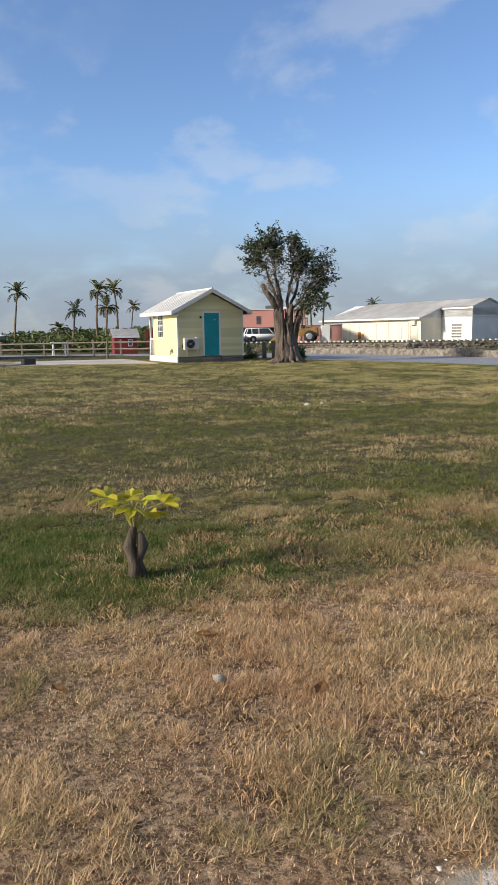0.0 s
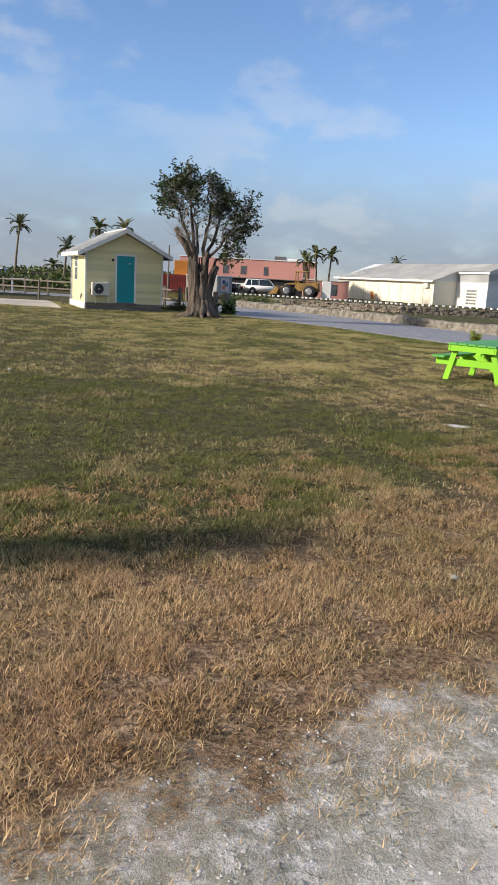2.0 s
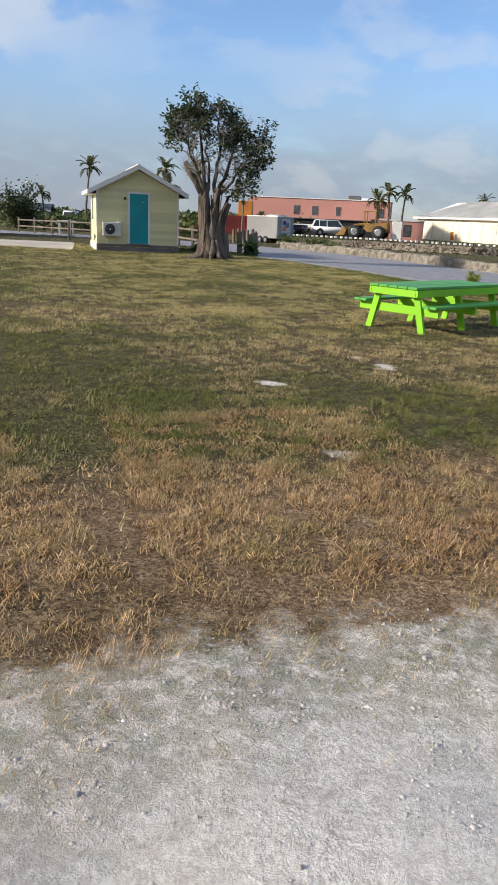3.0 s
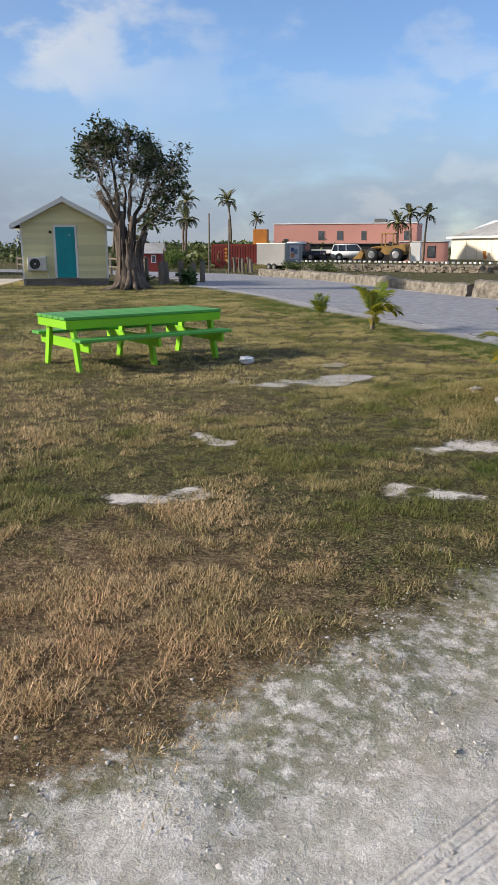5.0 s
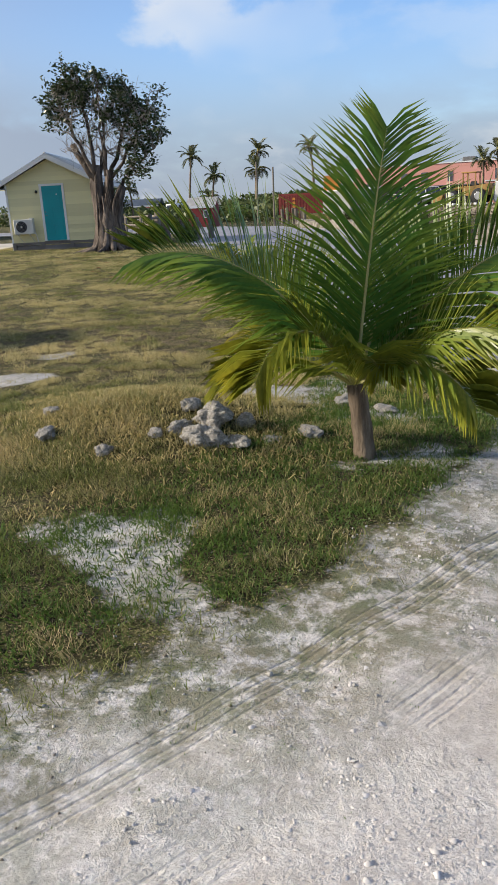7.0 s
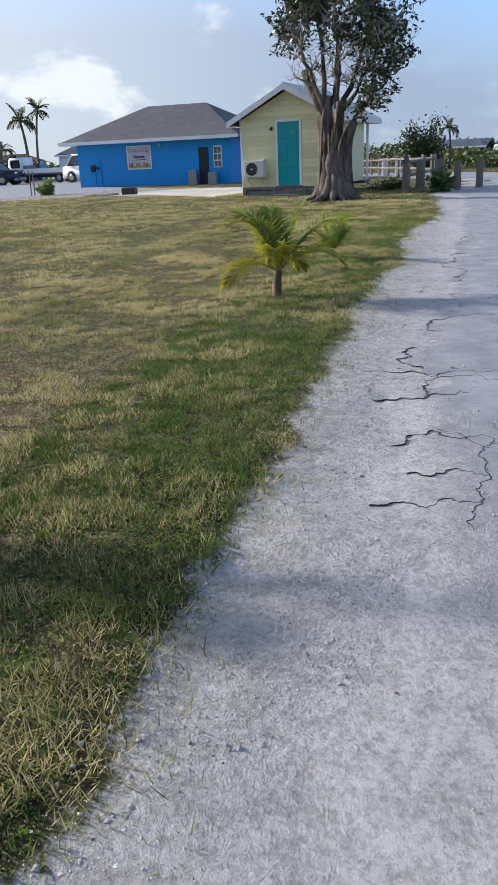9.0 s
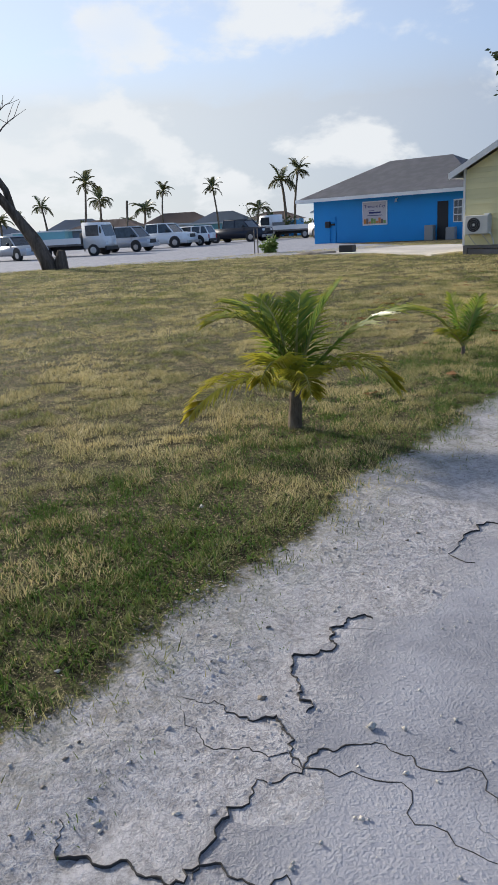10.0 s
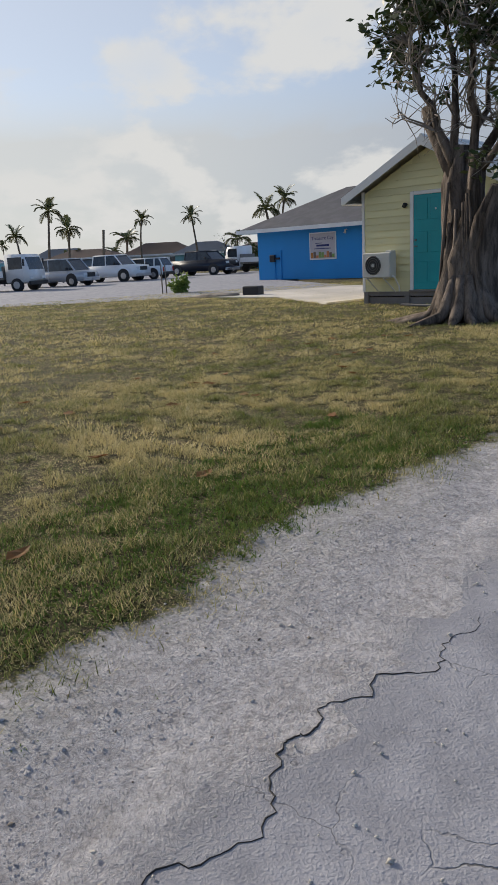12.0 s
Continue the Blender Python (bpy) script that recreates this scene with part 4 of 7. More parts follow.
def sand_crumbs(seed, n, a, b, lo, hi, r_mean, name, label, mat):
    """Lumps of loose coral sand between two parts of the turf's edge, in one mesh."""
    rng = np.random.default_rng(seed)
    p = np.array(EDGE[a:b + 1], float)
    ln = np.hypot(*np.diff(p, axis=0).T)
    s = np.r_[0, np.cumsum(ln)]
    t = rng.uniform(0, s[-1], n)
    i = np.clip(np.searchsorted(s, t) - 1, 0, len(ln) - 1)
    d = np.diff(p, axis=0)[i] / ln[i][:, None]
    o = rng.uniform(lo, hi, n)
    x, y = p[i, 0] + d[:, 0] * (t - s[i]) - d[:, 1] * o, p[i, 1] + d[:, 1] * (t - s[i]) + d[:, 0] * o
    sa, sd = sand_at(x, y)
    rut = np.abs(line_dist(x, y, RUT)[0])
    keep = (rng.random(n) < sa * smooth(.36, .6, fbm(x, y, .5, 71, 3)) * smooth(.03, .14, rut))
    x, y, sa, sd = x[keep], y[keep], sa[keep], sd[keep]
    n = len(x)
    z = np.maximum(ground_height(x, y, sa, sd), np.where((sd > .75) & (y > 19), -0.020, -9))
    r = np.minimum(r_mean * (.45 + rng.exponential(.8, n)), .012)
    oct_v = np.array([(1, 0, 0), (-1, 0, 0), (0, 1, 0), (0, -1, 0), (0, 0, 1)], float)
    oct_f = np.array([(0, 2, 4), (2, 1, 4), (1, 3, 4), (3, 0, 4)])
    turn = rng.uniform(0, 6.28, n)
    v = oct_v[None] * r[:, None, None] * rng.uniform(.6, 1.4, (n, 5, 1)) + rng.normal(0, .22, (n, 5, 3)) * r[:, None, None]
    vx = v[..., 0] * np.cos(turn)[:, None] - v[..., 1] * np.sin(turn)[:, None]
    vy = v[..., 0] * np.sin(turn)[:, None] + v[..., 1] * np.cos(turn)[:, None]
    v = np.stack([vx, vy, v[..., 2] * .85], -1) + np.stack([x, y, z - r * .05], -1)[:, None]
    f = oct_f[None] + 5 * np.arange(n)[:, None, None]
    tagged(soup(name, v.reshape(-1, 3), f.reshape(-1, 3), mat), label, "sand", kind="stuff")


sand_crumbs(15, 260_000, 2, 17, -3.0, .1, .0021, "sand_lumps", "loose lumps of pale coral sand beside the track", "sand_lump")
sand_crumbs(16, 60_000, 17, 28, -.75, .2, .002, "verge_lumps", "loose grey lumps of sand along the road's edge", "verge_lump")
for x, y, r in ((18.6, 16.1, .025), (18.2, 17.15, .03), (1.15, 2.9, .035), (8.05, 7.5, .03), (8.7, 7.6, .03), (2.0, 14.6, .07), (2.3, 14.9, .05), (14.05, 24.6, .025)):
    ob = part("stone", rock_mesh(x + y, .7, level=1), "pebble", None, "", True)
    ob.matrix_world = pose(x, y, ground_z(x, y) + r * .4) @ Matrix.Diagonal((r, r, r, 1))
    tagged(ob, "single pale stone lying on the ground", "stone", "loose stones")


def dry_leaf(x, y, s, turn):
    bm = bmesh.new()
    pts = [(0, 0, 0), (.3, .22, .10), (.7, .2, .06), (1, 0, .16), (.7, -.2, .1), (.3, -.22, .04)]
    mid = [bm.verts.new((.3, 0, .0)), bm.verts.new((.7, 0, .02))]
    p = [bm.verts.new(q) for q in pts]
    for f in ((p[0], p[1], mid[0]), (p[1], p[2], mid[1], mid[0]), (p[2], p[3], mid[1]), (p[3], p[4], mid[1]), (p[4], p[5], mid[0], mid[1]), (p[5], p[0], mid[0])):
        bm.faces.new(f)
    bmesh.ops.solidify(bm, geom=bm.faces, thickness=.03)
    ob = part("fallen_leaf", bm, "dead_leaf")
    ob.matrix_world = pose(x, y, ground_z(x, y) + .025, 8, 5, turn) @ Matrix.Diagonal((s, s, s, 1))
    tagged(ob, "curled brown fallen leaf on the lawn", "leaf", "fallen leaves")


for i, (x, y) in enumerate([(1.0, 3.35), (1.55, 2.75), (.55, 2.75), (.1, 4.9), (12.6, 24.4), (12.3, 25.2), (11.2, 24.8), (10.0, 27.9), (9.4, 27.2), (8.3, 28.6),
                            (7.9, 30.4), (6.8, 29.3), (9.1, 29.0), (6.2, 31.5), (7.4, 27.6), (5.3, 30.3), (8.6, 26.3), (4.6, 32.4), (10.8, 26.9), (5.9, 28.2)]):
    dry_leaf(x, y, .16 if i > 3 else .11, i * 71)
leaf_rng = random.Random(77)
for i in range(34):
    x = leaf_rng.uniform(2.5, 11.0)
    dry_leaf(x, 37.5 - x * .95 + leaf_rng.uniform(-3.6, -.4), leaf_rng.uniform(.10, .18), leaf_rng.uniform(0, 360))

# ---- yellow hut ----
HUT = Matrix.Translation((-3.34, 36.34, 0)) @ Matrix.Rotation(radians(27.5), 4, "Z")   # x along the front, y into the hut
HW, HD, PORCH, FLOOR, EAVE, RIDGE = 3.5, 3.55, 0.75, 0.33, 2.52, 3.42


def hut():
    h = thing("hut", HUT, "small yellow clapboard hut with a white-edged pale metal roof", "hut")
    core = part("wall", boxed(.03, .03, FLOOR, HW - .03, HD, EAVE - .02), "yellow", h)
    bm = bmesh.new()
    prism(bm, [(.03, EAVE - .02), (HW - .03, EAVE - .02), (HW / 2, RIDGE - .06)], .03, HD, Matrix(((0, 1, 0, 0), (1, 0, 0, 0), (0, 0, 1, 0), (0, 0, 0, 1))))
    part("gable", bm, "yellow", h)
    # clapboards, each a thin wedge, on the front and on the side towards the sun
    step = 0.152
    shared = {}

    def board(x0, x1, z, mat):
        key = round(x1 - x0, 3)
        if key not in shared:
            b = bmesh.new()
            prism(b, [(0.030, 0), (-0.004, 0), (0.016, step), (0.030, step)], 0, x1 - x0)
            me = bpy.data.meshes.new("board")
            b.to_mesh(me)
            b.free()
            shared[key] = me
        ob = part_mesh("board", shared[key], "yellow", h)
        ob.matrix_local = mat @ Matrix.Translation((x0, 0, z))
    front = Matrix()
    side = Matrix.Rotation(radians(-90), 4, "Z") @ Matrix.Translation((-HD, 0, 0))
    z = FLOOR - .03
    while z < RIDGE - 0.28:
        inset = 0 if z + step < EAVE else (z + step - EAVE) / (RIDGE - EAVE) * HW / 2
        a, b = .06 + inset, HW - .06 - inset
        if z < 2.32:
            board(a, 1.31, z, front), board(2.27, b, z, front)
        else:
            board(a, b, z, front)
        if z + step < EAVE + .05:
            board(0, HD - .06, z, side)
        z += step
    for x in (0, HW - .07):
        part("corner_board", boxed(x, -.02, FLOOR - .04, x + .07, .05, EAVE + .04), "white", h)
    part("corner_board", boxed(-.02, HD - .06, FLOOR - .04, .05, HD + .02, EAVE), "white", h)
    # door with its trim
    d = part("door", boxed(1.40, -.015, FLOOR + .01, 2.18, .03, 2.38, bevel=.006), "teal", h, "teal-painted panel door")
    for px in (1.47, 1.82):
        for pz in (.5, 1.15, 1.85):
            part("door_panel", boxed(px, -.022, pz, px + .28, -.014, pz + .45, bevel=.006), "teal", d)
    part("handle", tube(bmesh.new(), [(1.46, -.015, 1.29), (1.46, -.07, 1.29), (1.53, -.075, 1.29)], [.013, .013, .01], 8), "steel", d, "steel lever handle")
    part("lock", tube(bmesh.new(), [(1.46, -.014, 1.42), (1.46, -.04, 1.42)], [.026, .024], 10), "steel", d)
    part("door_knocker", tube(bmesh.new(), [(1.96, -.014, 2.06), (1.96, -.035, 2.06)], [.03, .02], 8), "white", d)
    for a in ((1.31, 1.40, FLOOR, 2.46), (2.18, 2.27, FLOOR, 2.46), (1.40, 2.18, 2.38, 2.46)):
        part("door_trim", boxed(a[0], -.028, a[2], a[1], .03, a[3], bevel=.006), "white", h)
    part("sill", boxed(1.30, -.06, FLOOR - .035, 2.28, .03, FLOOR, bevel=.006), "grey_wood", h)
    # side window with a grille of white bars
    w = part("window", boxed(-.012, 1.98, 1.20, .03, 2.82, 2.42), "white", h, "white sash window with glazing bars")
    part("pane", boxed(-.017, 2.04, 1.26, -.010, 2.76, 2.36), "pane", w)
    for t in (1 / 3, 2 / 3):
        part("bar", boxed(-.026, 2.04 + .72 * t - .011, 1.26, -.012, 2.04 + .72 * t + .011, 2.36), "white", w)
    for zz in (1.53, 1.81, 2.09):
        part("bar", boxed(-.028, 2.04, zz - .012 * (2 if zz == 1.81 else 1), -.014, 2.76, zz + .012 * (2 if zz == 1.81 else 1)), "white", w)
    # porch at the back
    part("porch_floor", boxed(0, HD + .01, FLOOR - .12, HW, HD + PORCH + .1, FLOOR), "grey_wood", h)
    for x in (.05, HW - .14):
        part("porch_post", boxed(x, HD + PORCH - .04, FLOOR, x + .09, HD + PORCH + .05, EAVE + .03), "white", h)
    part("rail", boxed(.06, HD + .03, 1.12, .12, HD + PORCH - .04, 1.18), "white", h)
    for i in range(5):
        y = HD + .10 + i * .13
        part("baluster", boxed(.075, y, FLOOR, .105, y + .03, 1.12), "white", h)
    # roof
    for s, nm in ((-1, "roof"), (1, "roof")):
        bm = bmesh.new()
        x_in, x_out = HW / 2, HW / 2 + s * (HW / 2 + .34)
        drop = (RIDGE - EAVE) / (HW / 2) * (HW / 2 + .34)
        top = [(x_in, RIDGE + .12), (x_out, RIDGE + .12 - drop), (x_out, RIDGE + .07 - drop), (x_in, RIDGE + .07)]
        prism(bm, top, -.28, HD + PORCH + .35, Matrix(((0, 1, 0, 0), (1, 0, 0, 0), (0, 0, 1, 0), (0, 0, 0, 1))))
        r = part(nm, bm, "roof_metal", h, "pale sheet metal roof slope")
        n = 11
        for i in range(n):
            y = -.24 + i * (HD + PORCH + .55) / (n - 1)
            bm = bmesh.new()
            prism(bm, [(x_in, RIDGE + .145), (x_out, RIDGE + .145 - drop), (x_out, RIDGE + .118 - drop), (x_in, RIDGE + .118)], y, y + .035,
                  Matrix(((0, 1, 0, 0), (1, 0, 0, 0), (0, 0, 1, 0), (0, 0, 0, 1))))
            part("seam", bm, "roof_metal", r)
        bm = bmesh.new()   # white barge board on the gable
        prism(bm, [(x_in, RIDGE + .13), (x_out, RIDGE + .13 - drop), (x_out, RIDGE - .06 - drop), (x_in, RIDGE - .06)], -.312, -.285,
              Matrix(((0, 1, 0, 0), (1, 0, 0, 0), (0, 0, 1, 0), (0, 0, 0, 1))))
        part("barge_board", bm, "white", h)
        xo = x_out + (0 if s < 0 else -.03)
        part("fascia", boxed(x_out - .015 + .018 * s, -.31, RIDGE - .04 - drop, x_out + .015 + .018 * s, HD + PORCH + .36, RIDGE + .125 - drop), "white", h)
        part("soffit", boxed(min(x_out, x_out - s * .36), -.28, RIDGE - .045 - drop, max(x_out, x_out - s * .36), HD + PORCH + .34, RIDGE - .03 - drop), "white", h)
    part("ridge_cap", tube(bmesh.new(), [(HW / 2, -.30, RIDGE + .12), (HW / 2, HD + PORCH + .36, RIDGE + .12)], [.05, .05], 8), "roof_metal", h)
    # base: boards on short posts at the front, white skirting at the side
    part("skirting", boxed(.05, .02, .20, HW - .05, .055, FLOOR - .035), "grey_wood", h)
    part("skirting", boxed(.16, .05, -.08, HW - .10, .09, .17), "grey_wood", h)
    for x in (.02, 1.15, 2.3, HW - .14):
        part("base_post", boxed(x, .0, -.15, x + .12, .12, FLOOR - .03), "grey_wood", h)
    part("side_skirting", boxed(-.012, .04, -.12, .04, HD + PORCH, FLOOR - .035), "white", h)
    part("wall_vent", boxed(.22, -.03, .72, .36, -.004, .88, bevel=.01), "dark", h, "small black vent cover")
    part("lamp", tube(bmesh.new(), [(1.20, .0, 2.20), (1.20, -.06, 2.20), (1.20, -.09, 2.15)], [.035, .045, .05], 10), "dark", h, "dark wall lamp beside the door")
    part("pipe", tube(bmesh.new(), [(-.03, 1.0, .4), (-.05, .9, .55), (-.05, .75, .62), (-.03, .6, .5)], [.02] * 4, 6), "steel", h)
    part("outlet_box", boxed(-.05, .7, .5, .0, .85, .66, bevel=.01), "steel", h)
    return h


hut()
front_step = part("plank", boxed(-.45, -.08, 0, .45, .08, .035, bevel=.006), "grey_wood")
front_step.matrix_world = HUT @ pose(1.9, -.55, 0.02, 0, 2, 8)
tagged(front_step, "loose weathered board lying before the hut", "plank")


def ac_unit():
    a = thing("air_conditioner", HUT @ Matrix.Translation((.24, -.36, .63)), "ivory outdoor air conditioner on a bracket with a black fan", "air conditioner")
    part("casing", boxed(0, 0, 0, .76, .27, .56, bevel=.02), "ac", a)
    bm = bmesh.new()
    for r in (.06, .11, .16, .205):
        c = [(.30 + r * math.cos(t * math.pi / 10), -.012, .28 + r * math.sin(t * math.pi / 10)) for t in range(21)]
        tube(bm, c, [.006] * 21, 5, cap=False)
    part("grille", bm, "steel", a)
    part("fan_opening", tube(bmesh.new(), [(.30, .004, .28), (.30, -.006, .28)], [.215, .215], 28), "dark", a, "round black fan opening")
    part("hub", tube(bmesh.new(), [(.30, -.004, .28), (.30, -.02, .28)], [.04, .035], 14), "ac", a)
    part("side_panel", boxed(.56, -.006, .04, .74, .0, .50), "ac", a)
    part("cover", boxed(.60, .05, .54, .76, .24, .60, bevel=.015), "ac", a)
    for x in (.12, .58):
        part("bracket", tube(bmesh.new(), [(x, .0, -.015), (x, .34, -.015)], [.016, .016], 6), "white", a)
        part("brace", tube(bmesh.new(), [(x, .03, -.02), (x + .12, .32, -.34)], [.014, .014], 6), "ac", a)
    part("pipe", tube(bmesh.new(), [(.70, .1, .1), (.80, .12, .0), (.80, .3, -.2), (.80, .33, -.32)], [.02] * 4, 6), "white", a)


ac_unit()

# ---- big tree beside the hut ----


def branch_tree(rng, start, direction, length, radius, depth, tubes, tips, spread=0.55, up=0.12, shrink=0.72, forks=3):
    pts, rad = [Vector(start)], [radius]
    d = Vector(direction).normalized()
    n = 4
    for i in range(n):
        d = (d + Vector(rng.normal(0, 0.16, 3)) + Vector((0, 0, up * 0.4))).normalized()
        pts.append(pts[-1] + d * length / n)
        rad.append(radius * (1 - 0.42 * (i + 1) / n))
    tubes.append((pts, rad))
    if depth == 0:
        tips.append((pts[-1], d))
        tips.append((pts[-2], d))
        return
    for k in range(forks if depth > 1 else forks + 1):
        a = rng.uniform(0, 2 * math.pi)
        s = d.orthogonal().normalized()
        side = s * math.cos(a) + d.cross(s) * math.sin(a)
        nd = (d + side * rng.uniform(spread * 0.6, spread * 1.5) + Vector((0, 0, up))).normalized()
        at = pts[-1] if k < 2 else pts[-2]
        branch_tree(rng, at, nd, length * rng.uniform(0.6, 0.9), rad[-1] * shrink, depth - 1, tubes, tips, spread, up, shrink, forks)


def tube_parts(tubes, parent, material, seg_big=10, seg_small=5, cut=0.06):
    trunk, twig = bmesh.new(), bmesh.new()
    for pts, rad in tubes:
        if rad[0] > cut:
            tube(trunk, pts, rad, seg_big, 0.25)
        else:
            tube(twig, pts, rad, seg_small, 0.0, False)
    return trunk, twig


def ficus():
    t = thing("tree", pose(1.9, 35.62, 0), "gnarled broad-trunked tree with thin leathery foliage beside the hut", "tree")
    rng = np.random.default_rng(4)
    trunk = bmesh.new()
    # two fused stems, flared at the foot, and ridged like bundled roots
    tube(trunk, [(-.10, 0, -.15), (-.12, .02, .25), (-.16, .05, .9), (-.30, .1, 1.7), (-.38, .1, 2.3), (-.30, .12, 2.9)], [.60, .42, .31, .26, .20, .13], 26, 0.75)
    tube(trunk, [(.36, .1, -.15), (.32, .1, .3), (.28, .1, 1.0), (.42, .14, 1.7), (.62, .2, 2.15)], [.46, .30, .21, .18, .11], 20, 0.75)
    tube(trunk, [(.05, .05, -.1), (.03, .05, 1.0), (.08, .1, 1.9), (.20, .1, 2.7)], [.46, .30, .18, .11], 18, 0.7)
    for i in range(13):
        a = i * 2 * math.pi / 13 + rng.uniform(-.2, .2)
        r = rng.uniform(.75, 1.25) * (1.25 if 3.4 < a < 5.4 else 1)
        c, s = math.cos(a), math.sin(a)
        tube(trunk, [(c * .30 + .08, s * .28, .75), (c * .48 + .08, s * .44, .28), (c * .66 + .06, s * .6, .08), (c * r + .05, s * r * .9, -.03)], [.09, .13, .10, .03], 8, 0.4)
    for i in range(20):   # hanging roots down the trunk
        a, z = rng.uniform(0, 2 * math.pi), rng.uniform(1.6, 2.5)
        c, s = math.cos(a), math.sin(a)
        tube(trunk, [(c * .30 - .12, s * .28 + .08, z), (c * .40 - .06, s * .36 + .06, z * .6), (c * .50, s * .45 + .05, .15)], [.03, .035, .05], 6, 0.3)
    part("trunk", trunk, "bark", t, "", True)
    # limbs spread from the crotch; leafy sprays sit at the crown's rim, dense on top and loose down the sunless side
    ax, dp = Vector((.96, .28, 0)), Vector((-.28, .96, 0))

    def at(u, w, z):
        return ax * u + dp * w + Vector((0, 0, z))
    limbs = [[(-.32, .1, 2.5), (-.62, .0, 3.3), (-.95, -.1, 4.2), (-1.35, -.1, 5.0)], [(-.28, .1, 2.6), (-.42, .2, 3.6), (-.55, .2, 4.7), (-.62, .1, 5.6)],
             [(.1, .1, 2.5), (.12, -.1, 3.5), (.25, -.2, 4.5), (.2, -.3, 5.5)], [(.2, .1, 2.5), (.55, .3, 3.4), (.85, .45, 4.4), (.95, .5, 5.2)],
             [(.3, .1, 2.4), (.9, .0, 3.3), (1.4, -.1, 4.0), (2.0, -.1, 4.6)], [(.5, .2, 2.1), (1.0, .3, 2.75), (1.45, .35, 3.1), (1.8, .3, 3.4)],
             [(-.1, .2, 2.6), (-.2, .7, 3.5), (-.3, 1.0, 4.4), (-.5, 1.1, 5.2)]]
    paths, limb_obs = [], []
    for k, ln in enumerate(limbs):
        pts = []
        for a, b in zip(ln, ln[1:]):
            for q in (0, .33, .67):
                pts.append(at(*a).lerp(at(*b), q) + Vector(rng.normal(0, .045, 3)))
        pts.append(at(*ln[-1]))
        big = .085 if k < 4 else .065
        paths.append(pts)
        limb_obs.append(part("limb", tube(bmesh.new(), pts, [big * (1 - .82 * i / (len(pts) - 1)) for i in range(len(pts))], 9, .35), "bark", t, "", True))
    part("limb", tube(bmesh.new(), [(-.35, .1, 2.4), (-.72, .0, 2.95), (-.98, -.05, 3.3), (-1.12, -.05, 3.62)], [.19, .15, .12, .10], 11, .3), "bark", t, "sawn-off grey stub", True)
    sprays = [bmesh.new() for _ in paths]
    centres = []

    def spray(end, leaves, size, bare=False):
        best = min(((q - end).length + max(0, q.z - end.z + .25) * 2, k, i) for k, pts in enumerate(paths) for i, q in enumerate(pts[2:-1], 2))
        k, i = best[1], best[2]
        st = paths[k][i]
        mid = st.lerp(end, .5) + Vector(rng.normal(0, .09, 3)) + Vector((0, 0, .10))
        tube(sprays[k], [st, st.lerp(mid, .5) + Vector(rng.normal(0, .04, 3)), mid, mid.lerp(end, .55) + Vector(rng.normal(0, .05, 3)), end], [.022, .018, .014, .010, .005], 5, 0, False)
        for _ in range(6):
            side = mid.lerp(end, rng.uniform(-.1, .95))
            tip = side + Vector(rng.normal(0, size, 3)) + Vector((0, 0, size * .35)) + (end - mid) * .25
            tube(sprays[k], [side, side.lerp(tip, .5) + Vector(rng.normal(0, .03, 3)), tip], [.010, .007, .003], 4, 0, False)
            if not bare:
                for _ in range(int(leaves * rng.uniform(.6, 1.4) / 6)):
                    centres.append(side.lerp(tip, rng.uniform(.45, 1.1)) + Vector(rng.normal(0, .05, 3)))
    for n, (u0, u1), (z0, z1), leaves, size in [(66, (-1.85, 1.15), (4.5, 5.95), 62, .2), (4, (-.8, -.45), (5.8, 6.15), 46, .12), (9, (-2.0, -1.3), (4.0, 5.0), 36, .2), (34, (.9, 2.35), (3.5, 5.2), 44, .2),
                                                (15, (.8, 1.95), (2.35, 3.4), 48, .2), (20, (-.9, .9), (3.7, 4.7), 12, .2), (75, (-1.3, 1.7), (3.2, 5.2), 0, .30)]:
        for _ in range(n):
            u, z = rng.uniform(u0, u1), rng.uniform(z0, z1)
            if z1 > 5.9 and n > 10:
                z = min(z, 5.85 - .6 * abs((u + .45) / 1.5) ** 2.2) - rng.uniform(0, .25)
            if u > 1.7:
                z = max(z, 3.6 + rng.uniform(0, .5))
            w = rng.uniform(-.75, 1.15) * (1 - .25 * abs(u) / 2.2)
            spray(at(u, w, z), leaves, size, leaves == 0)
    for bm, limb in zip(sprays, limb_obs):
        part("twig_spray", bm, "twig", limb, "thin pale twigs", True)
    v, f = leaf_soup(rng, np.array([tuple(c) for c in centres]), 0.155, 0.25, 0.6, 0.44)
    soup("foliage", v, f, "ficus", t, np.repeat(rng.random(len(f)), 4), "dark green leathery leaves in loose clusters")


ficus()


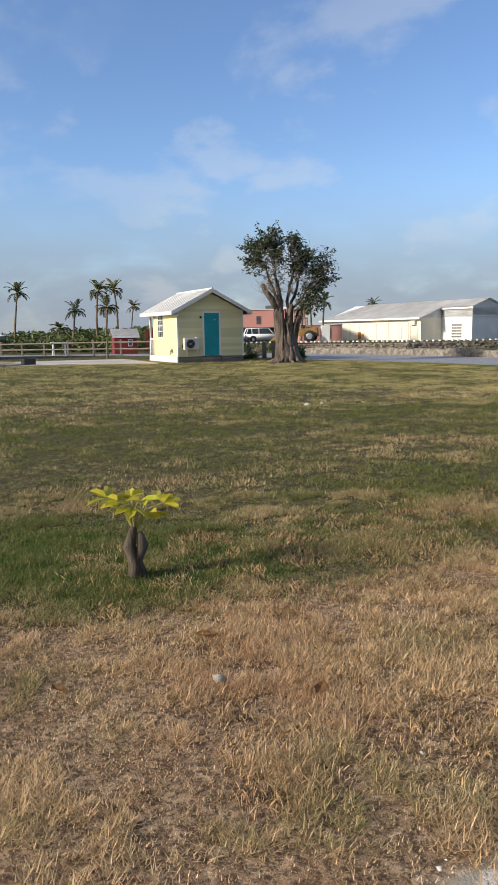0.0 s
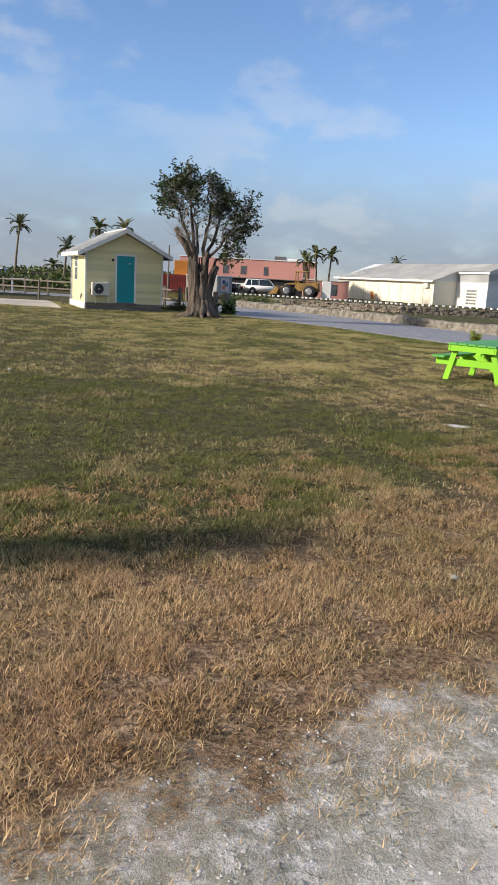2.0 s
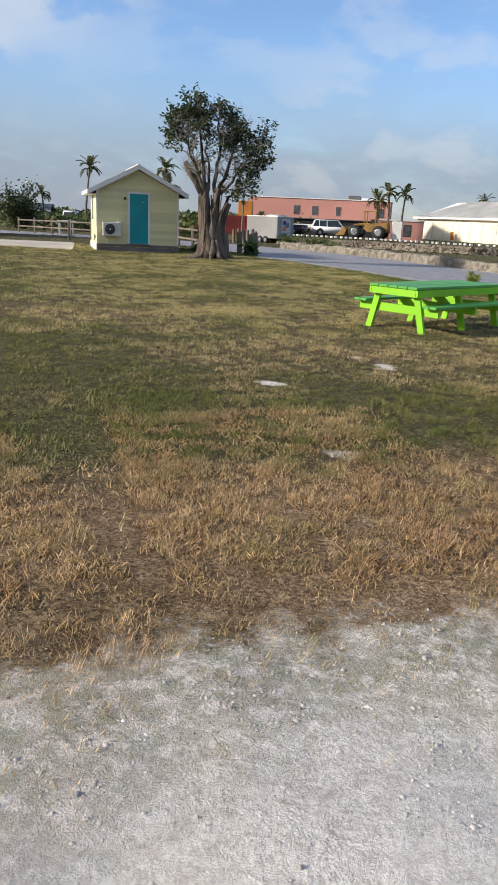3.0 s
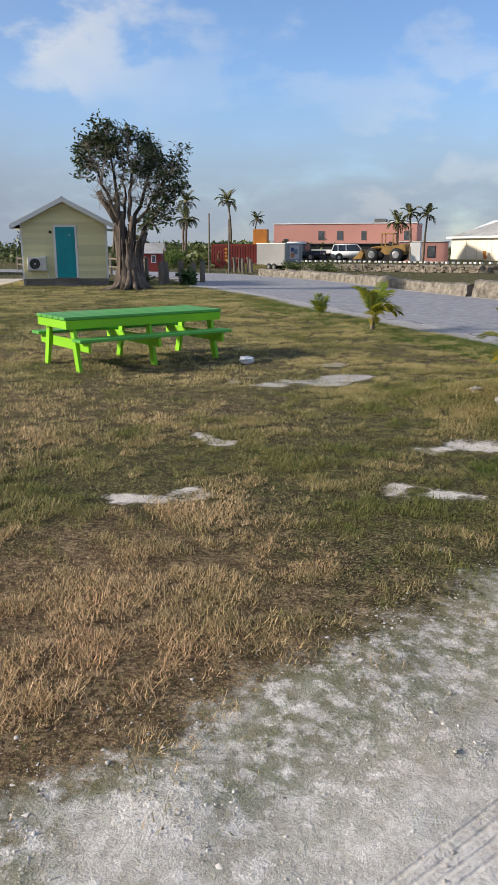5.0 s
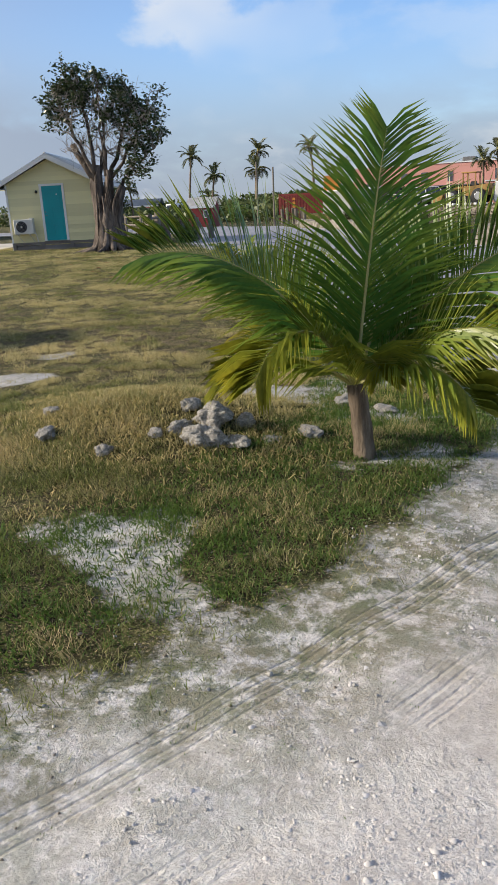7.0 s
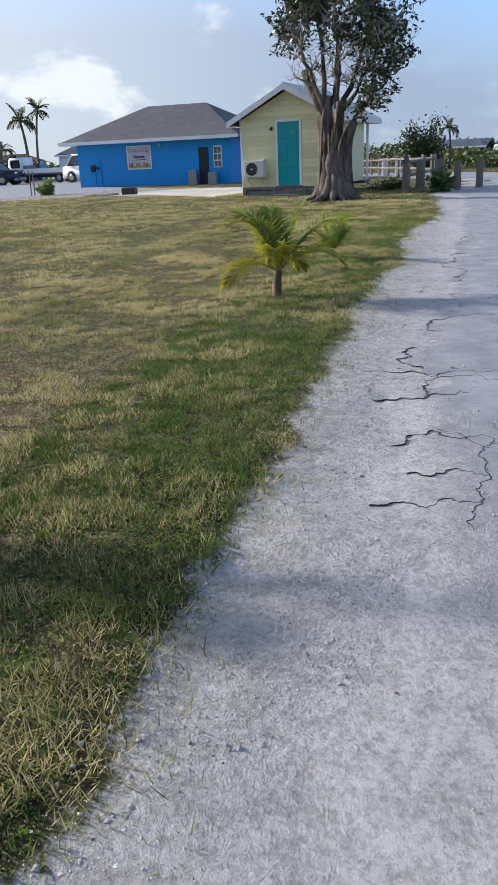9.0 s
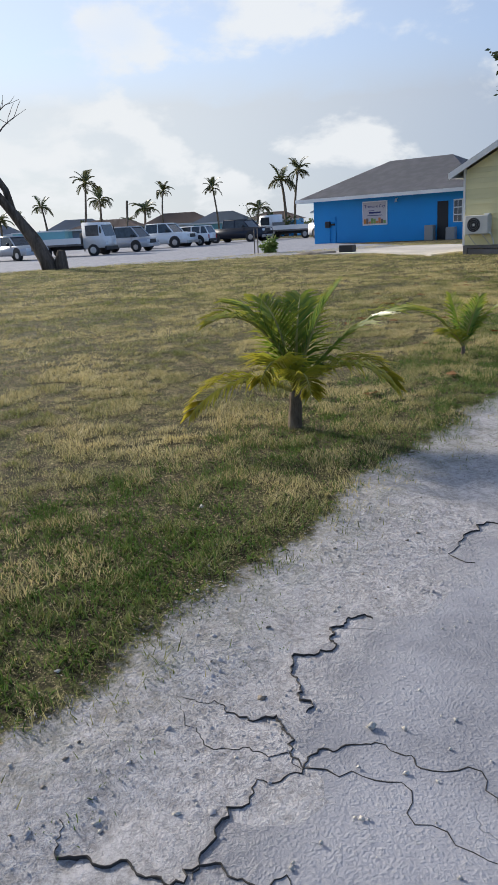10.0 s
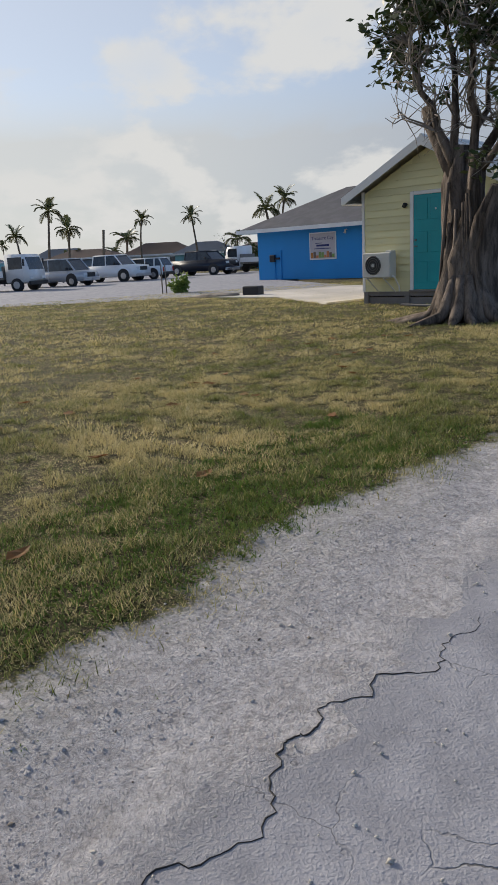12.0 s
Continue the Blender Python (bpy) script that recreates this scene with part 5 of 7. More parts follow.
def dead_tree():
    t = thing("dead_tree", pose(-15.2, 24.85, 0), "leaning leafless tree with twisted broken limbs at the lawn's edge", "tree")
    rng = np.random.default_rng(8)
    tubes, tips = [], []
    L = [(0, 0, -.1), (-.05, -.2, .4), (-.15, -.55, 1.2), (-.3, -1.25, 2.3), (-.4, -1.95, 3.3), (-.45, -2.35, 4.1)]
    tubes.append(([Vector(p) for p in L], [.40, .30, .25, .21, .16, .12]))
    tubes.append(([Vector((-.3, -1.25, 2.3)), Vector((-.6, -1.4, 3.2)), Vector((-.7, -1.9, 4.1)), Vector((-.6, -2.0, 4.9))], [.17, .14, .10, .07]))
    for st, d, ln, r in (((-.45, -2.35, 4.1), (0, -.2, 1), 1.3, .13), ((-.6, -2.0, 4.9), (.1, .5, 1), 1.1, .07), ((-.45, -2.2, 3.9), (.2, -.9, .7), 1.4, .11), ((-.4, -2.3, 4.0), (-.3, .3, 1), 1.4, .09)):
        branch_tree(rng, st, d, ln, r, 2, tubes, tips, 0.8, 0.05, 0.7, 2)
    big, twig = tube_parts(tubes, t, "dark_bark")
    tube(big, [(.3, .35, -.1), (.28, .32, .3), (.3, .4, .75)], [.30, .24, .16], 10, .4)
    part("trunk", big, "dark_bark", t, "", True)
    part("twigs", twig, "dark_bark", t)


dead_tree()

# ---- coconut palms ----


def frond(rng, base, az, rise, length, pairs, leaf_len, leaf_w, droop, hang=0.35, roll=0.0, fold=0.5):
    """One feather leaf: stalk points, leaflet vertices (4 each), end factor of each leaflet."""
    d = np.array([math.cos(az) * math.cos(rise), math.sin(az) * math.cos(rise), math.sin(rise)])
    p = np.array(base, float)
    pts, dirs = [p.copy()], [d.copy()]
    n = 14
    for i in range(n):
        d = d + np.array([0, 0, -droop / n * (0.4 + 1.4 * i / n)])
        d /= np.linalg.norm(d)
        p = p + d * length / n
        pts.append(p.copy()), dirs.append(d.copy())
    pts, dirs = np.array(pts), np.array(dirs)
    vs, ends = [], []
    side0 = np.array([-math.sin(az), math.cos(az), 0])
    for k in range(pairs):
        t = 0.16 + 0.84 * (k + rng.uniform(-.2, .2)) / pairs
        t = min(max(t, 0.12), 0.998)
        i = min(int(t * n), n - 1)
        fr = t * n - i
        c, dd = pts[i] * (1 - fr) + pts[i + 1] * fr, dirs[i]
        upv = np.cross(dd, side0)
        upv /= np.linalg.norm(upv)
        side1, upv = side0 * math.cos(roll) + upv * math.sin(roll), upv * math.cos(roll) - side0 * math.sin(roll)
        ll = leaf_len * (0.35 + 0.65 * math.sin(math.pi * min(1, (t - 0.02) ** 0.7))) * rng.uniform(.88, 1.1)
        for sgn in (-1, 1):
            out = side1 * sgn * math.cos(0.75 - .35 * t) + dd * (0.42 + .62 * t) + upv * fold * 0.35 + rng.normal(0, .07, 3)
            out /= np.linalg.norm(out)
            m = c + out * ll * .5
            o2 = out + np.array([0, 0, -hang * rng.uniform(.6, 1.5)])
            o2 /= np.linalg.norm(o2)
            e = m + o2 * ll * .5
            wv = np.cross(out, upv)
            wv /= np.linalg.norm(wv) + 1e-9
            wv = wv * 0.8 + upv * 0.5 * sgn
            wv *= leaf_w / 2
            vs.append([c - wv * .6, c + wv * .6, m + wv, e, m - wv])
            ends.append(t)
    return pts, np.array(vs), np.array(ends)


def palm_plant(name, m, rng, fronds, pairs, leaf_len, leaf_w, trunk, label, category="palm", yellow=0.3, mat="palm", group="", stalk_r=0.014):
    """A palm: trunk as (height, foot radius, top radius, lean), fronds as (azimuth, rise, length, droop, age) in degrees and metres."""
    t = thing(name, m, label, category, group)
    h, r0, r1, lean = trunk
    bm = bmesh.new()
    n = 10 if h > 1 else 6
    pts, rad = [], []
    for i in range(n + 1):
        u = i / n
        pts.append((lean * u * u, lean * .35 * u * math.sin(u * 3), -.05 + (h + .05) * u))
        rad.append((r0 * (1 - u) + r1 * u) * (1 + (.10 if i % 2 else 0)) * (1.35 if i == 0 else 1))
    tube(bm, pts, rad, 10 if h < 2 else 7, .12)
    part("trunk", bm, "palm_bark", t, "", True)
    top = Vector(pts[-1])
    for az, rise, ln, droop, age, *roll in fronds:
        fp, fv, fe = frond(rng, top + Vector((0, 0, -.02)), radians(az), radians(rise), ln, pairs, leaf_len * (ln / max(f[2] for f in fronds)) ** .5, leaf_w, droop, .22 + .5 * age, radians(roll[0]) if roll else 0.0)
        verts = fv.reshape(-1, 3)
        faces = np.arange(len(verts)).reshape(-1, 5)
        base_tint = np.clip(yellow * age * (0.6 + 0.9 * fe) + rng.normal(0, .06, len(fe)), 0, 1)
        tint = np.repeat(base_tint[:, None], 5, 1)
        tint[:, 3] = np.clip(tint[:, 3] + yellow * .55, 0, 1)
        f = soup("frond", verts, faces, mat, t, tint.ravel())
        sb = tube(bmesh.new(), [tuple(q) for q in fp], [stalk_r * (1.5 - 1.3 * i / len(fp)) for i in range(len(fp))], 5, 0, False)
        part("stalk", sb, "stalk", f)
    return t


def az(rx, cx, yaw):
    """Azimuth in degrees of a direction rx to the right of and cx towards a viewer who looks along yaw."""
    y = radians(yaw)
    x, yy = rx * math.cos(y) + cx * math.sin(y), rx * math.sin(y) - cx * math.cos(y)
    return math.degrees(math.atan2(yy, x))


rng = np.random.default_rng(21)
palm_plant("young_coconut_palm", pose(17.40, 16.69, ground_z(17.40, 16.69)), rng,
           [(az(.6, -.7, 24), 80, 1.40, .48, .08, 42), (az(-1, .15, 24), 60, 1.45, 1.35, .15, -45), (az(1, -.15, 24), 52, 1.35, .85, .15, 50), (az(-.85, .65, 24), 66, .95, 2.9, .75, -20),
            (az(.95, .30, 24), 46, 1.0, 1.3, .6, 35), (az(.75, .75, 24), 40, .85, 1.7, .6, 20), (az(-.75, -.7, 24), 56, 1.15, 1.2, .3, -30), (az(.7, -.8, 24), 62, 1.15, .9, .12, 25),
            (az(.3, 1, 24), 66, .45, 2.4, .9, 0), (az(-1, -.2, 24), 38, .85, 1.5, .7, -20)],
           84, 0.66, 0.018, (.42, .062, .052, -.05), "young coconut palm with a ringed trunk and yellowing lower fronds", yellow=.42, stalk_r=.009)
palm_plant("young_coconut_palm", pose(13.17, 23.47, 0), rng,
           [(az(1, -.1, 73), 52, 1.0, 1.15, .35), (az(-.7, .1, 73), 74, .82, 2.2, .5), (az(-1, .5, 73), 30, .78, 1.3, 1.0), (az(.8, .4, 73), 44, .72, 1.7, .8), (az(.2, -.8, 73), 70, .72, 1.2, .3),
            (az(-.3, -.6, 73), 72, .74, 1.4, .4), (az(.1, .9, 73), 52, .5, 2.0, .9), (az(-.5, .9, 73), 60, .62, 2.1, .9), (az(.5, .1, 73), 76, .72, 1.0, .2), (az(-.6, -.2, 73), 74, .75, 1.6, .3)],
           48, 0.34, 0.015, (.26, .05, .034, .03), "small coconut palm with drooping yellow-tipped fronds in a sand pit", yellow=.6, stalk_r=.011)
palm_plant("coconut_seedling", pose(11.6, 25.85, 0), rng,
           [(az(1, 0, 73), 62, .5, .8, .2), (az(-1, .1, 73), 58, .5, .9, .3), (az(.3, .6, 73), 72, .5, .5, .2), (az(-.4, -.6, 73), 75, .5, .4, .2), (az(.6, -.4, 73), 70, .5, .6, .2), (az(-.7, .6, 73), 50, .42, 1.2, .5)],
           30, 0.22, 0.013, (.09, .022, .016, 0), "small coconut seedling with upright yellow-green leaves", yellow=.7, stalk_r=.008)
palm_plant("young_coconut_palm", pose(15.8, 19.1, 0), rng,
           [(az(-1, .2, 22), 48, .75, 1.2, .5), (az(1, .2, 22), 50, .7, 1.3, .6), (az(-.5, -.6, 22), 66, .7, .7, .3), (az(.4, -.6, 22), 70, .75, .6, .2), (az(-.4, .8, 22), 45, .6, 1.4, .8), (az(.6, .8, 22), 35, .6, 1.2, 1.0),
            (az(-.9, .6, 22), 30, .6, 1.2, .9)],
           36, 0.28, 0.013, (.2, .032, .022, .02), "small coconut palm with yellowing fronds on the verge", yellow=.75, stalk_r=.009)


def far_palm_fronds(rng, n, ln):
    out = []
    for i in range(n):
        rise = rng.uniform(-20, 75)
        out.append((i * 137.5 + rng.uniform(-15, 15), rise, ln * rng.uniform(.8, 1.1), rng.uniform(1.2, 2.1) if rise < 40 else rng.uniform(.8, 1.4), rng.uniform(0, 1)))
    return out


def far_palm(seed, h, lean, n=16, ln=2.1):
    rng = np.random.default_rng(seed)
    return palm_plant("coconut_palm", pose(0, 0, 0), rng, far_palm_fronds(rng, n, ln), 20, .62, .075, (h, .17, .10, lean),
                      "tall wind-swept coconut palm with a thin bare trunk", "palm tree", .5, "far_palm", "coconut palms", .035)


kinds = {"tall": far_palm(31, 7.6, .7, 15, 1.9), "mid": far_palm(32, 5.4, -.5, 15, 1.9), "short": far_palm(33, 3.6, .4, 16, 1.9), "thin": far_palm(34, 6.6, .3, 13, 1.6)}
spots = [("tall", -34.7, 104, 0, 1.02), ("tall", -21.6, 97.3, 70, .98), ("mid", -19.5, 92.7, 140, .95), ("mid", -22.0, 87, 200, .85), ("short", -25, 91.3, 20, .75), 
         ("tall", -24.2, 122.6, 250, 1.18), ("tall", -24.2, 134, 30, .88), ("mid", 4.5, 95.6, 100, .86), ("thin", 5.9, 97.1, 200, .86), ("thin", 7.3, 97.2, 10, .85),
         ("thin", 19, 140, 60, 1.0), ("mid", -31.5, 86, 90, .7),
         ("tall", -106.7, 29.6, 10, .6), ("mid", -81.7, 31.3, 100, .9), ("tall", -61.5, 33.0, 45, .82), ("mid", -66.4, 35.3, 200, .88), ("short", -85.4, 44.2, 20, 1.15), ("tall", -75.2, 44.3, 130, .78), ("tall", -69.0, 49.4, 240, .76),
         ("short", -95.5, 44.2, 0, .8), ("tall", -70.9, 59.7, 85, 1.0), ("mid", -71.0, 58.6, 110, 1.2), ("short", -63.1, 51.8, 40, .85), ("mid", -98, 38, 30, .5), ("short", -82, 38, 80, .7), ("mid", -100, 24, 180, .8), ("short", -88, 26, 10, 1.0)]
used = set()
for kind, x, y, turn, sc in spots:
    z = float(slope_z(x, y))
    m = pose(x, y, z, 0, 0, turn) @ Matrix.Scale(sc, 4)
    if kind not in used:
        used.add(kind)
        kinds[kind].matrix_world = m
    else:
        ob = copy_thing(kinds[kind], pose(x, y, z, 0, 0, turn))
        ob.matrix_world = m
stub = part("palm_stump", tube(bmesh.new(), [(0, 0, -.1), (-.1, .1, 2.5), (-.5, .4, 5.2)], [.16, .13, .14], 8, .1), "palm_bark")
stub.matrix_world = pose(-75.9, 40.0, -.2)
tagged(stub, "bare crownless palm trunk standing among houses", "palm trunk")

# ---- shrubs ----


def oleander():
    t = thing("oleander_bush", pose(4.6, 6.88, 0), "upright oleander bush with narrow dark green leaves in a sandy pit", "shrub")
    rng = np.random.default_rng(41)
    vs, ts = [], []
    for i in range(40):
        a = rng.uniform(0, 2 * math.pi)
        out = rng.uniform(.05, .52) * (1.2 if math.cos(a) > .3 else .45)
        h = rng.uniform(.6, 1.3) * (1 - .25 * out)
        b = np.array([.09 * math.cos(a) * rng.random(), .09 * math.sin(a) * rng.random(), -.02])
        e = np.array([math.cos(a) * out, math.sin(a) * out, h])
        mid = b * .5 + e * .5 + np.array([0, 0, .08])
        part("stem", tube(bmesh.new(), [tuple(b), tuple(mid), tuple(e)], [.010, .007, .004], 5, 0, False), "dark_bark", t)
        for k in range(84):
            u = rng.uniform(.06, 1.0) ** .8
            c = (1 - u) ** 2 * b + 2 * u * (1 - u) * mid + u * u * e
            aa = rng.uniform(0, 2 * math.pi)
            d = np.array([math.cos(aa), math.sin(aa), rng.uniform(-.3, 1.2)])
            d /= np.linalg.norm(d)
            s = np.cross(d, rng.normal(size=3))
            s /= np.linalg.norm(s)
            ln, w = rng.uniform(.09, .16), rng.uniform(.012, .02)
            m2 = c + d * ln * .5
            e2 = c + (d + np.array([0, 0, -.25])) * ln
            vs += [c, m2 + s * w / 2, e2, m2 - s * w / 2]
            ts += [rng.uniform(0, 1) ** 2 * (.5 + .5 * u)] * 4
    soup("foliage", np.array(vs), np.arange(len(vs)).reshape(-1, 4), "oleander", t, ts)


oleander()


def yellow_plant():
    t = thing("sapling", pose(.55, 4.25, ground_z(.55, 4.25)), "thick twisted stump sprouting yellow-green leaves", "sapling")
    rng = np.random.default_rng(44)
    bm = bmesh.new()
    tube(bm, [(-.02, 0, -.05), (.0, .01, .08), (-.03, .0, .2), (.0, 0, .32)], [.052, .040, .044, .022], 10, .5)
    tube(bm, [(.05, 0, -.05), (.01, .02, .1), (.05, .0, .2), (.03, 0, .28)], [.044, .036, .036, .018], 10, .5)
    part("trunk", bm, "dark_bark", t, "", True)
    for i in range(11):
        a, rise = i * 2.4, rng.uniform(.1, 1.0)
        r = rng.uniform(.05, .21)
        ex, ey, ez = math.cos(a) * r, math.sin(a) * r * .7, .34 + .12 * rise
        part("twig", tube(bmesh.new(), [(0, 0, .28), (ex * .5, ey * .5, ez), (ex, ey, ez + .03)], [.008, .006, .003], 5, 0, False), "stalk", t)
        for k in range(3):
            b = bmesh.new()
            aa = a + (k - 1) * .9
            ln, w = rng.uniform(.10, .16), .062
            m = Matrix.Translation((ex, ey, ez + .03)) @ Matrix.Rotation(aa, 4, "Z") @ Matrix.Rotation(rng.uniform(-.5, .5), 4, "X") @ Matrix.Rotation(rng.uniform(-.5, .3), 4, "Y")
            ps = [(0, 0, 0), (ln * .35, w / 2, .012), (ln * .75, w * .42, .01), (ln, 0, -.01), (ln * .75, -w * .42, .01), (ln * .35, -w / 2, .012)]
            q = [b.verts.new(m @ Vector(p)) for p in ps]
            mid = [b.verts.new(m @ Vector((ln * .35, 0, 0))), b.verts.new(m @ Vector((ln * .75, 0, -.004)))]
            for f in ((q[0], q[1], mid[0]), (q[1], q[2], mid[1], mid[0]), (q[2], q[3], mid[1]), (q[3], q[4], mid[1]), (q[4], q[5], mid[0], mid[1]), (q[5], q[0], mid[0])):
                b.faces.new(f)
            me = bpy.data.meshes.new("leaf")
            b.to_mesh(me)
            b.free()
            me.attributes.new("tint", "FLOAT", "POINT").data.foreach_set("value", [float(rng.random())] * len(me.vertices))
            part_mesh("leaf", me, "yellow_leaf", t)


yellow_plant()


def shrub(name, x, y, z, r, h, n, mat, label, seed, size=.09, category="shrub", lean=0.0):
    t = thing(name, pose(x, y, z), label, category)
    rng = np.random.default_rng(seed)
    bm = bmesh.new()
    cs = []
    for i in range(max(6, n // 160)):
        a, rr, hh = rng.uniform(0, 2 * math.pi), r * math.sqrt(rng.random()), h * rng.uniform(.45, 1)
        e = (math.cos(a) * rr, math.sin(a) * rr, hh * (1 - .35 * (rr / r) ** 2))
        tube(bm, [(e[0] * .2, e[1] * .2, -.05), (e[0] * .6, e[1] * .6, e[2] * .6), e], [.02 * h, .014 * h, .006 * h], 5, 0, False)
        for _ in range(n // max(6, n // 160)):
            u = rng.uniform(.25, 1)
            cs.append((e[0] * u + rng.normal(0, r * .16), e[1] * u + rng.normal(0, r * .16), max(.02, e[2] * u + rng.normal(0, h * .09))))
    part("stems", bm, "dark_bark", t)
    v, f = leaf_soup(rng, np.array(cs), size, .05, .8, .45)
    soup("foliage", v, f, mat, t, np.repeat(rng.random(len(f)), 4))
    return t


shrub("shrub", -16.3, 34.8, 0.0, .42, 1.0, 700, "weed", "small leafy green shrub tied to stakes at the lawn's edge", 51, .16)
for dx in (-.45, -.6):
    st = part("stake", tube(bmesh.new(), [(0, 0, -.1), (.02, 0, 1.15)], [.03, .025], 6), "post_wood")
    st.matrix_world = pose(-16.3 + dx * .3, 34.8 + dx, 0)
    tagged(st, "dark wooden stake beside the green shrub", "stake", "stakes")
shrub("shrub", 2.6, 40.0, 0.0, .45, .8, 420, "oleander", "small spiky green shrub beside the wooden posts", 52, .3)
shrub("shrub", -.2, 40.6, 0, .8, .45, 700, "hedge", "low green bush beside the hut", 53, .12)
shrub("shrub", -1.5, 73.6, -.4, 1.6, 1.0, 900, "hedge", "low brown-green bush by the stone wall", 54, .2)
shrub("shrub", 1.8, 73.2, -.4, 2.2, .9, 1100, "hedge", "low brown-green bush by the stone wall", 55, .2)
shrub("shrub", -15.6, 80, -.5, 1.6, 2.0, 1200, "weed", "rounded bright green bush beside the container", 56, .2)

shrub("bare_tree", -58.3, 50.3, -.1, 2.0, 3.9, 700, "hedge", "thinly leaved branching tree beyond the car park", 58, .16, "tree")
shrub("shrub", -66, 55, -.1, 2.6, 2.8, 1600, "ficus", "dark bushy tree beside the parked trucks", 59, .35)
shrub("tree", -33, 84, -.4, 2.8, 5.2, 3600, "ficus", "dark dense pine-like tree behind the sheds", 60, .35, "tree")


def scrub_belt(name, pts, n, h, seed, label):
    """Far low scrub, as one mass of leaves with an uneven top."""
    rng = np.random.default_rng(seed)
    p = np.array(pts, float)
    t = rng.random(n) * (len(p) - 1)
    i = np.minimum(t.astype(int), len(p) - 2)
    q = p[i] + (p[i + 1] - p[i]) * (t - i)[:, None]
    q = q + rng.normal(0, 2.5, q.shape)
    top = h * (0.55 + 0.8 * fbm(q[:, 0], q[:, 1], 5, seed, 3))
    z = slope_z(q[:, 0], q[:, 1]) + rng.random(n) ** .7 * top
    v, f = leaf_soup(rng, np.stack([q[:, 0], q[:, 1], z], -1), .6, 0, .8, .6)
    tagged(soup(name, v, f, "hedge", None, np.repeat(rng.random(len(f)), 4)), label, "scrub", kind="stuff")


scrub_belt("scrub", [(-75, 108), (-45, 112), (-25, 108), (-14, 100), (-6, 112)], 9000, 2.6, 61, "far belt of low green coastal scrub")
scrub_belt("scrub", [(-40, 96), (-25, 90), (-15, 86)], 2600, 1.6, 62, "belt of low green scrub beyond the street")
scrub_belt("scrub", [(-120, 10), (-115, 40), (-100, 70), (-70, 90)], 9000, 2.0, 63, "far belt of low green scrub beyond the houses")
scrub_belt("scrub", [(-5, 150), (40, 150), (90, 120), (140, 60)], 6000, 2.2, 64, "far belt of low green scrub behind the white building")

# ---- picnic table ----


def picnic_table():
    t = thing("picnic_table", pose(10.58, 18.36, 0, 0, 0, 55.0), "lime green painted wooden picnic table with attached benches", "picnic table")
    L, W, H = 2.42, .92, .70
    for i in range(5):
        y = -W / 2 + i * W / 5
        part("plank", boxed(-L / 2, y + .006, H - .04, L / 2, y + W / 5 - .006, H, bevel=.006), "green_top", t)
    for y in (-W / 2 + .0, W / 2 - .035):
        part("apron", boxed(-L / 2 + .02, y, H - .15, L / 2 - .02, y + .035, H - .043), "green", t)
    for x in (-L / 2 + .02, L / 2 - .06):
        part("apron", boxed(x, -W / 2 + .04, H - .15, x + .04, W / 2 - .04, H - .043), "green", t)
    for s in (-1, 1):
        for k in (0, 1):
            y = s * (.60 + k * .13)
            part("bench_plank", boxed(-L / 2 + .05, y - .06, .40, L / 2 - .05, y + .06, .44, bevel=.006), "green_top", t)
    for x in (-L / 2 + .19, 0.0, L / 2 - .19):
        part("crossbeam", boxed(x - .02, -.76, .27, x + .02, .76, .40, bevel=.004), "green", t)
        part("top_cleat", boxed(x - .02, -.40, H - .14, x + .02, .40, H - .041), "green", t)
        for s in (-1, 1):
            bm = bmesh.new()
            prism(bm, [(s * .29, H - .045), (s * .40, H - .045), (s * .58, -.04), (s * .47, -.04)], x - .066 if x < 0 else x + .022, x - .022 if x < 0 else x + .066)
            part("leg", bm, "green", t)
    return t


picnic_table()
bag = part("plastic_bag", rock_mesh(9.3, .6, .7), "plastic_white", None, "", False)
bag.matrix_world = pose(12.2, 18.55, .06, 10, 0, 40) @ Matrix.Diagonal((.10, .08, .09, 1))
tagged(bag, "crumpled white plastic bag on the grass", "litter")

# ---- blue building ----
BLUE = Matrix.Translation((-24.8, 41.1, -.1)) @ Matrix.Rotation(radians(31.5), 4, "Z")


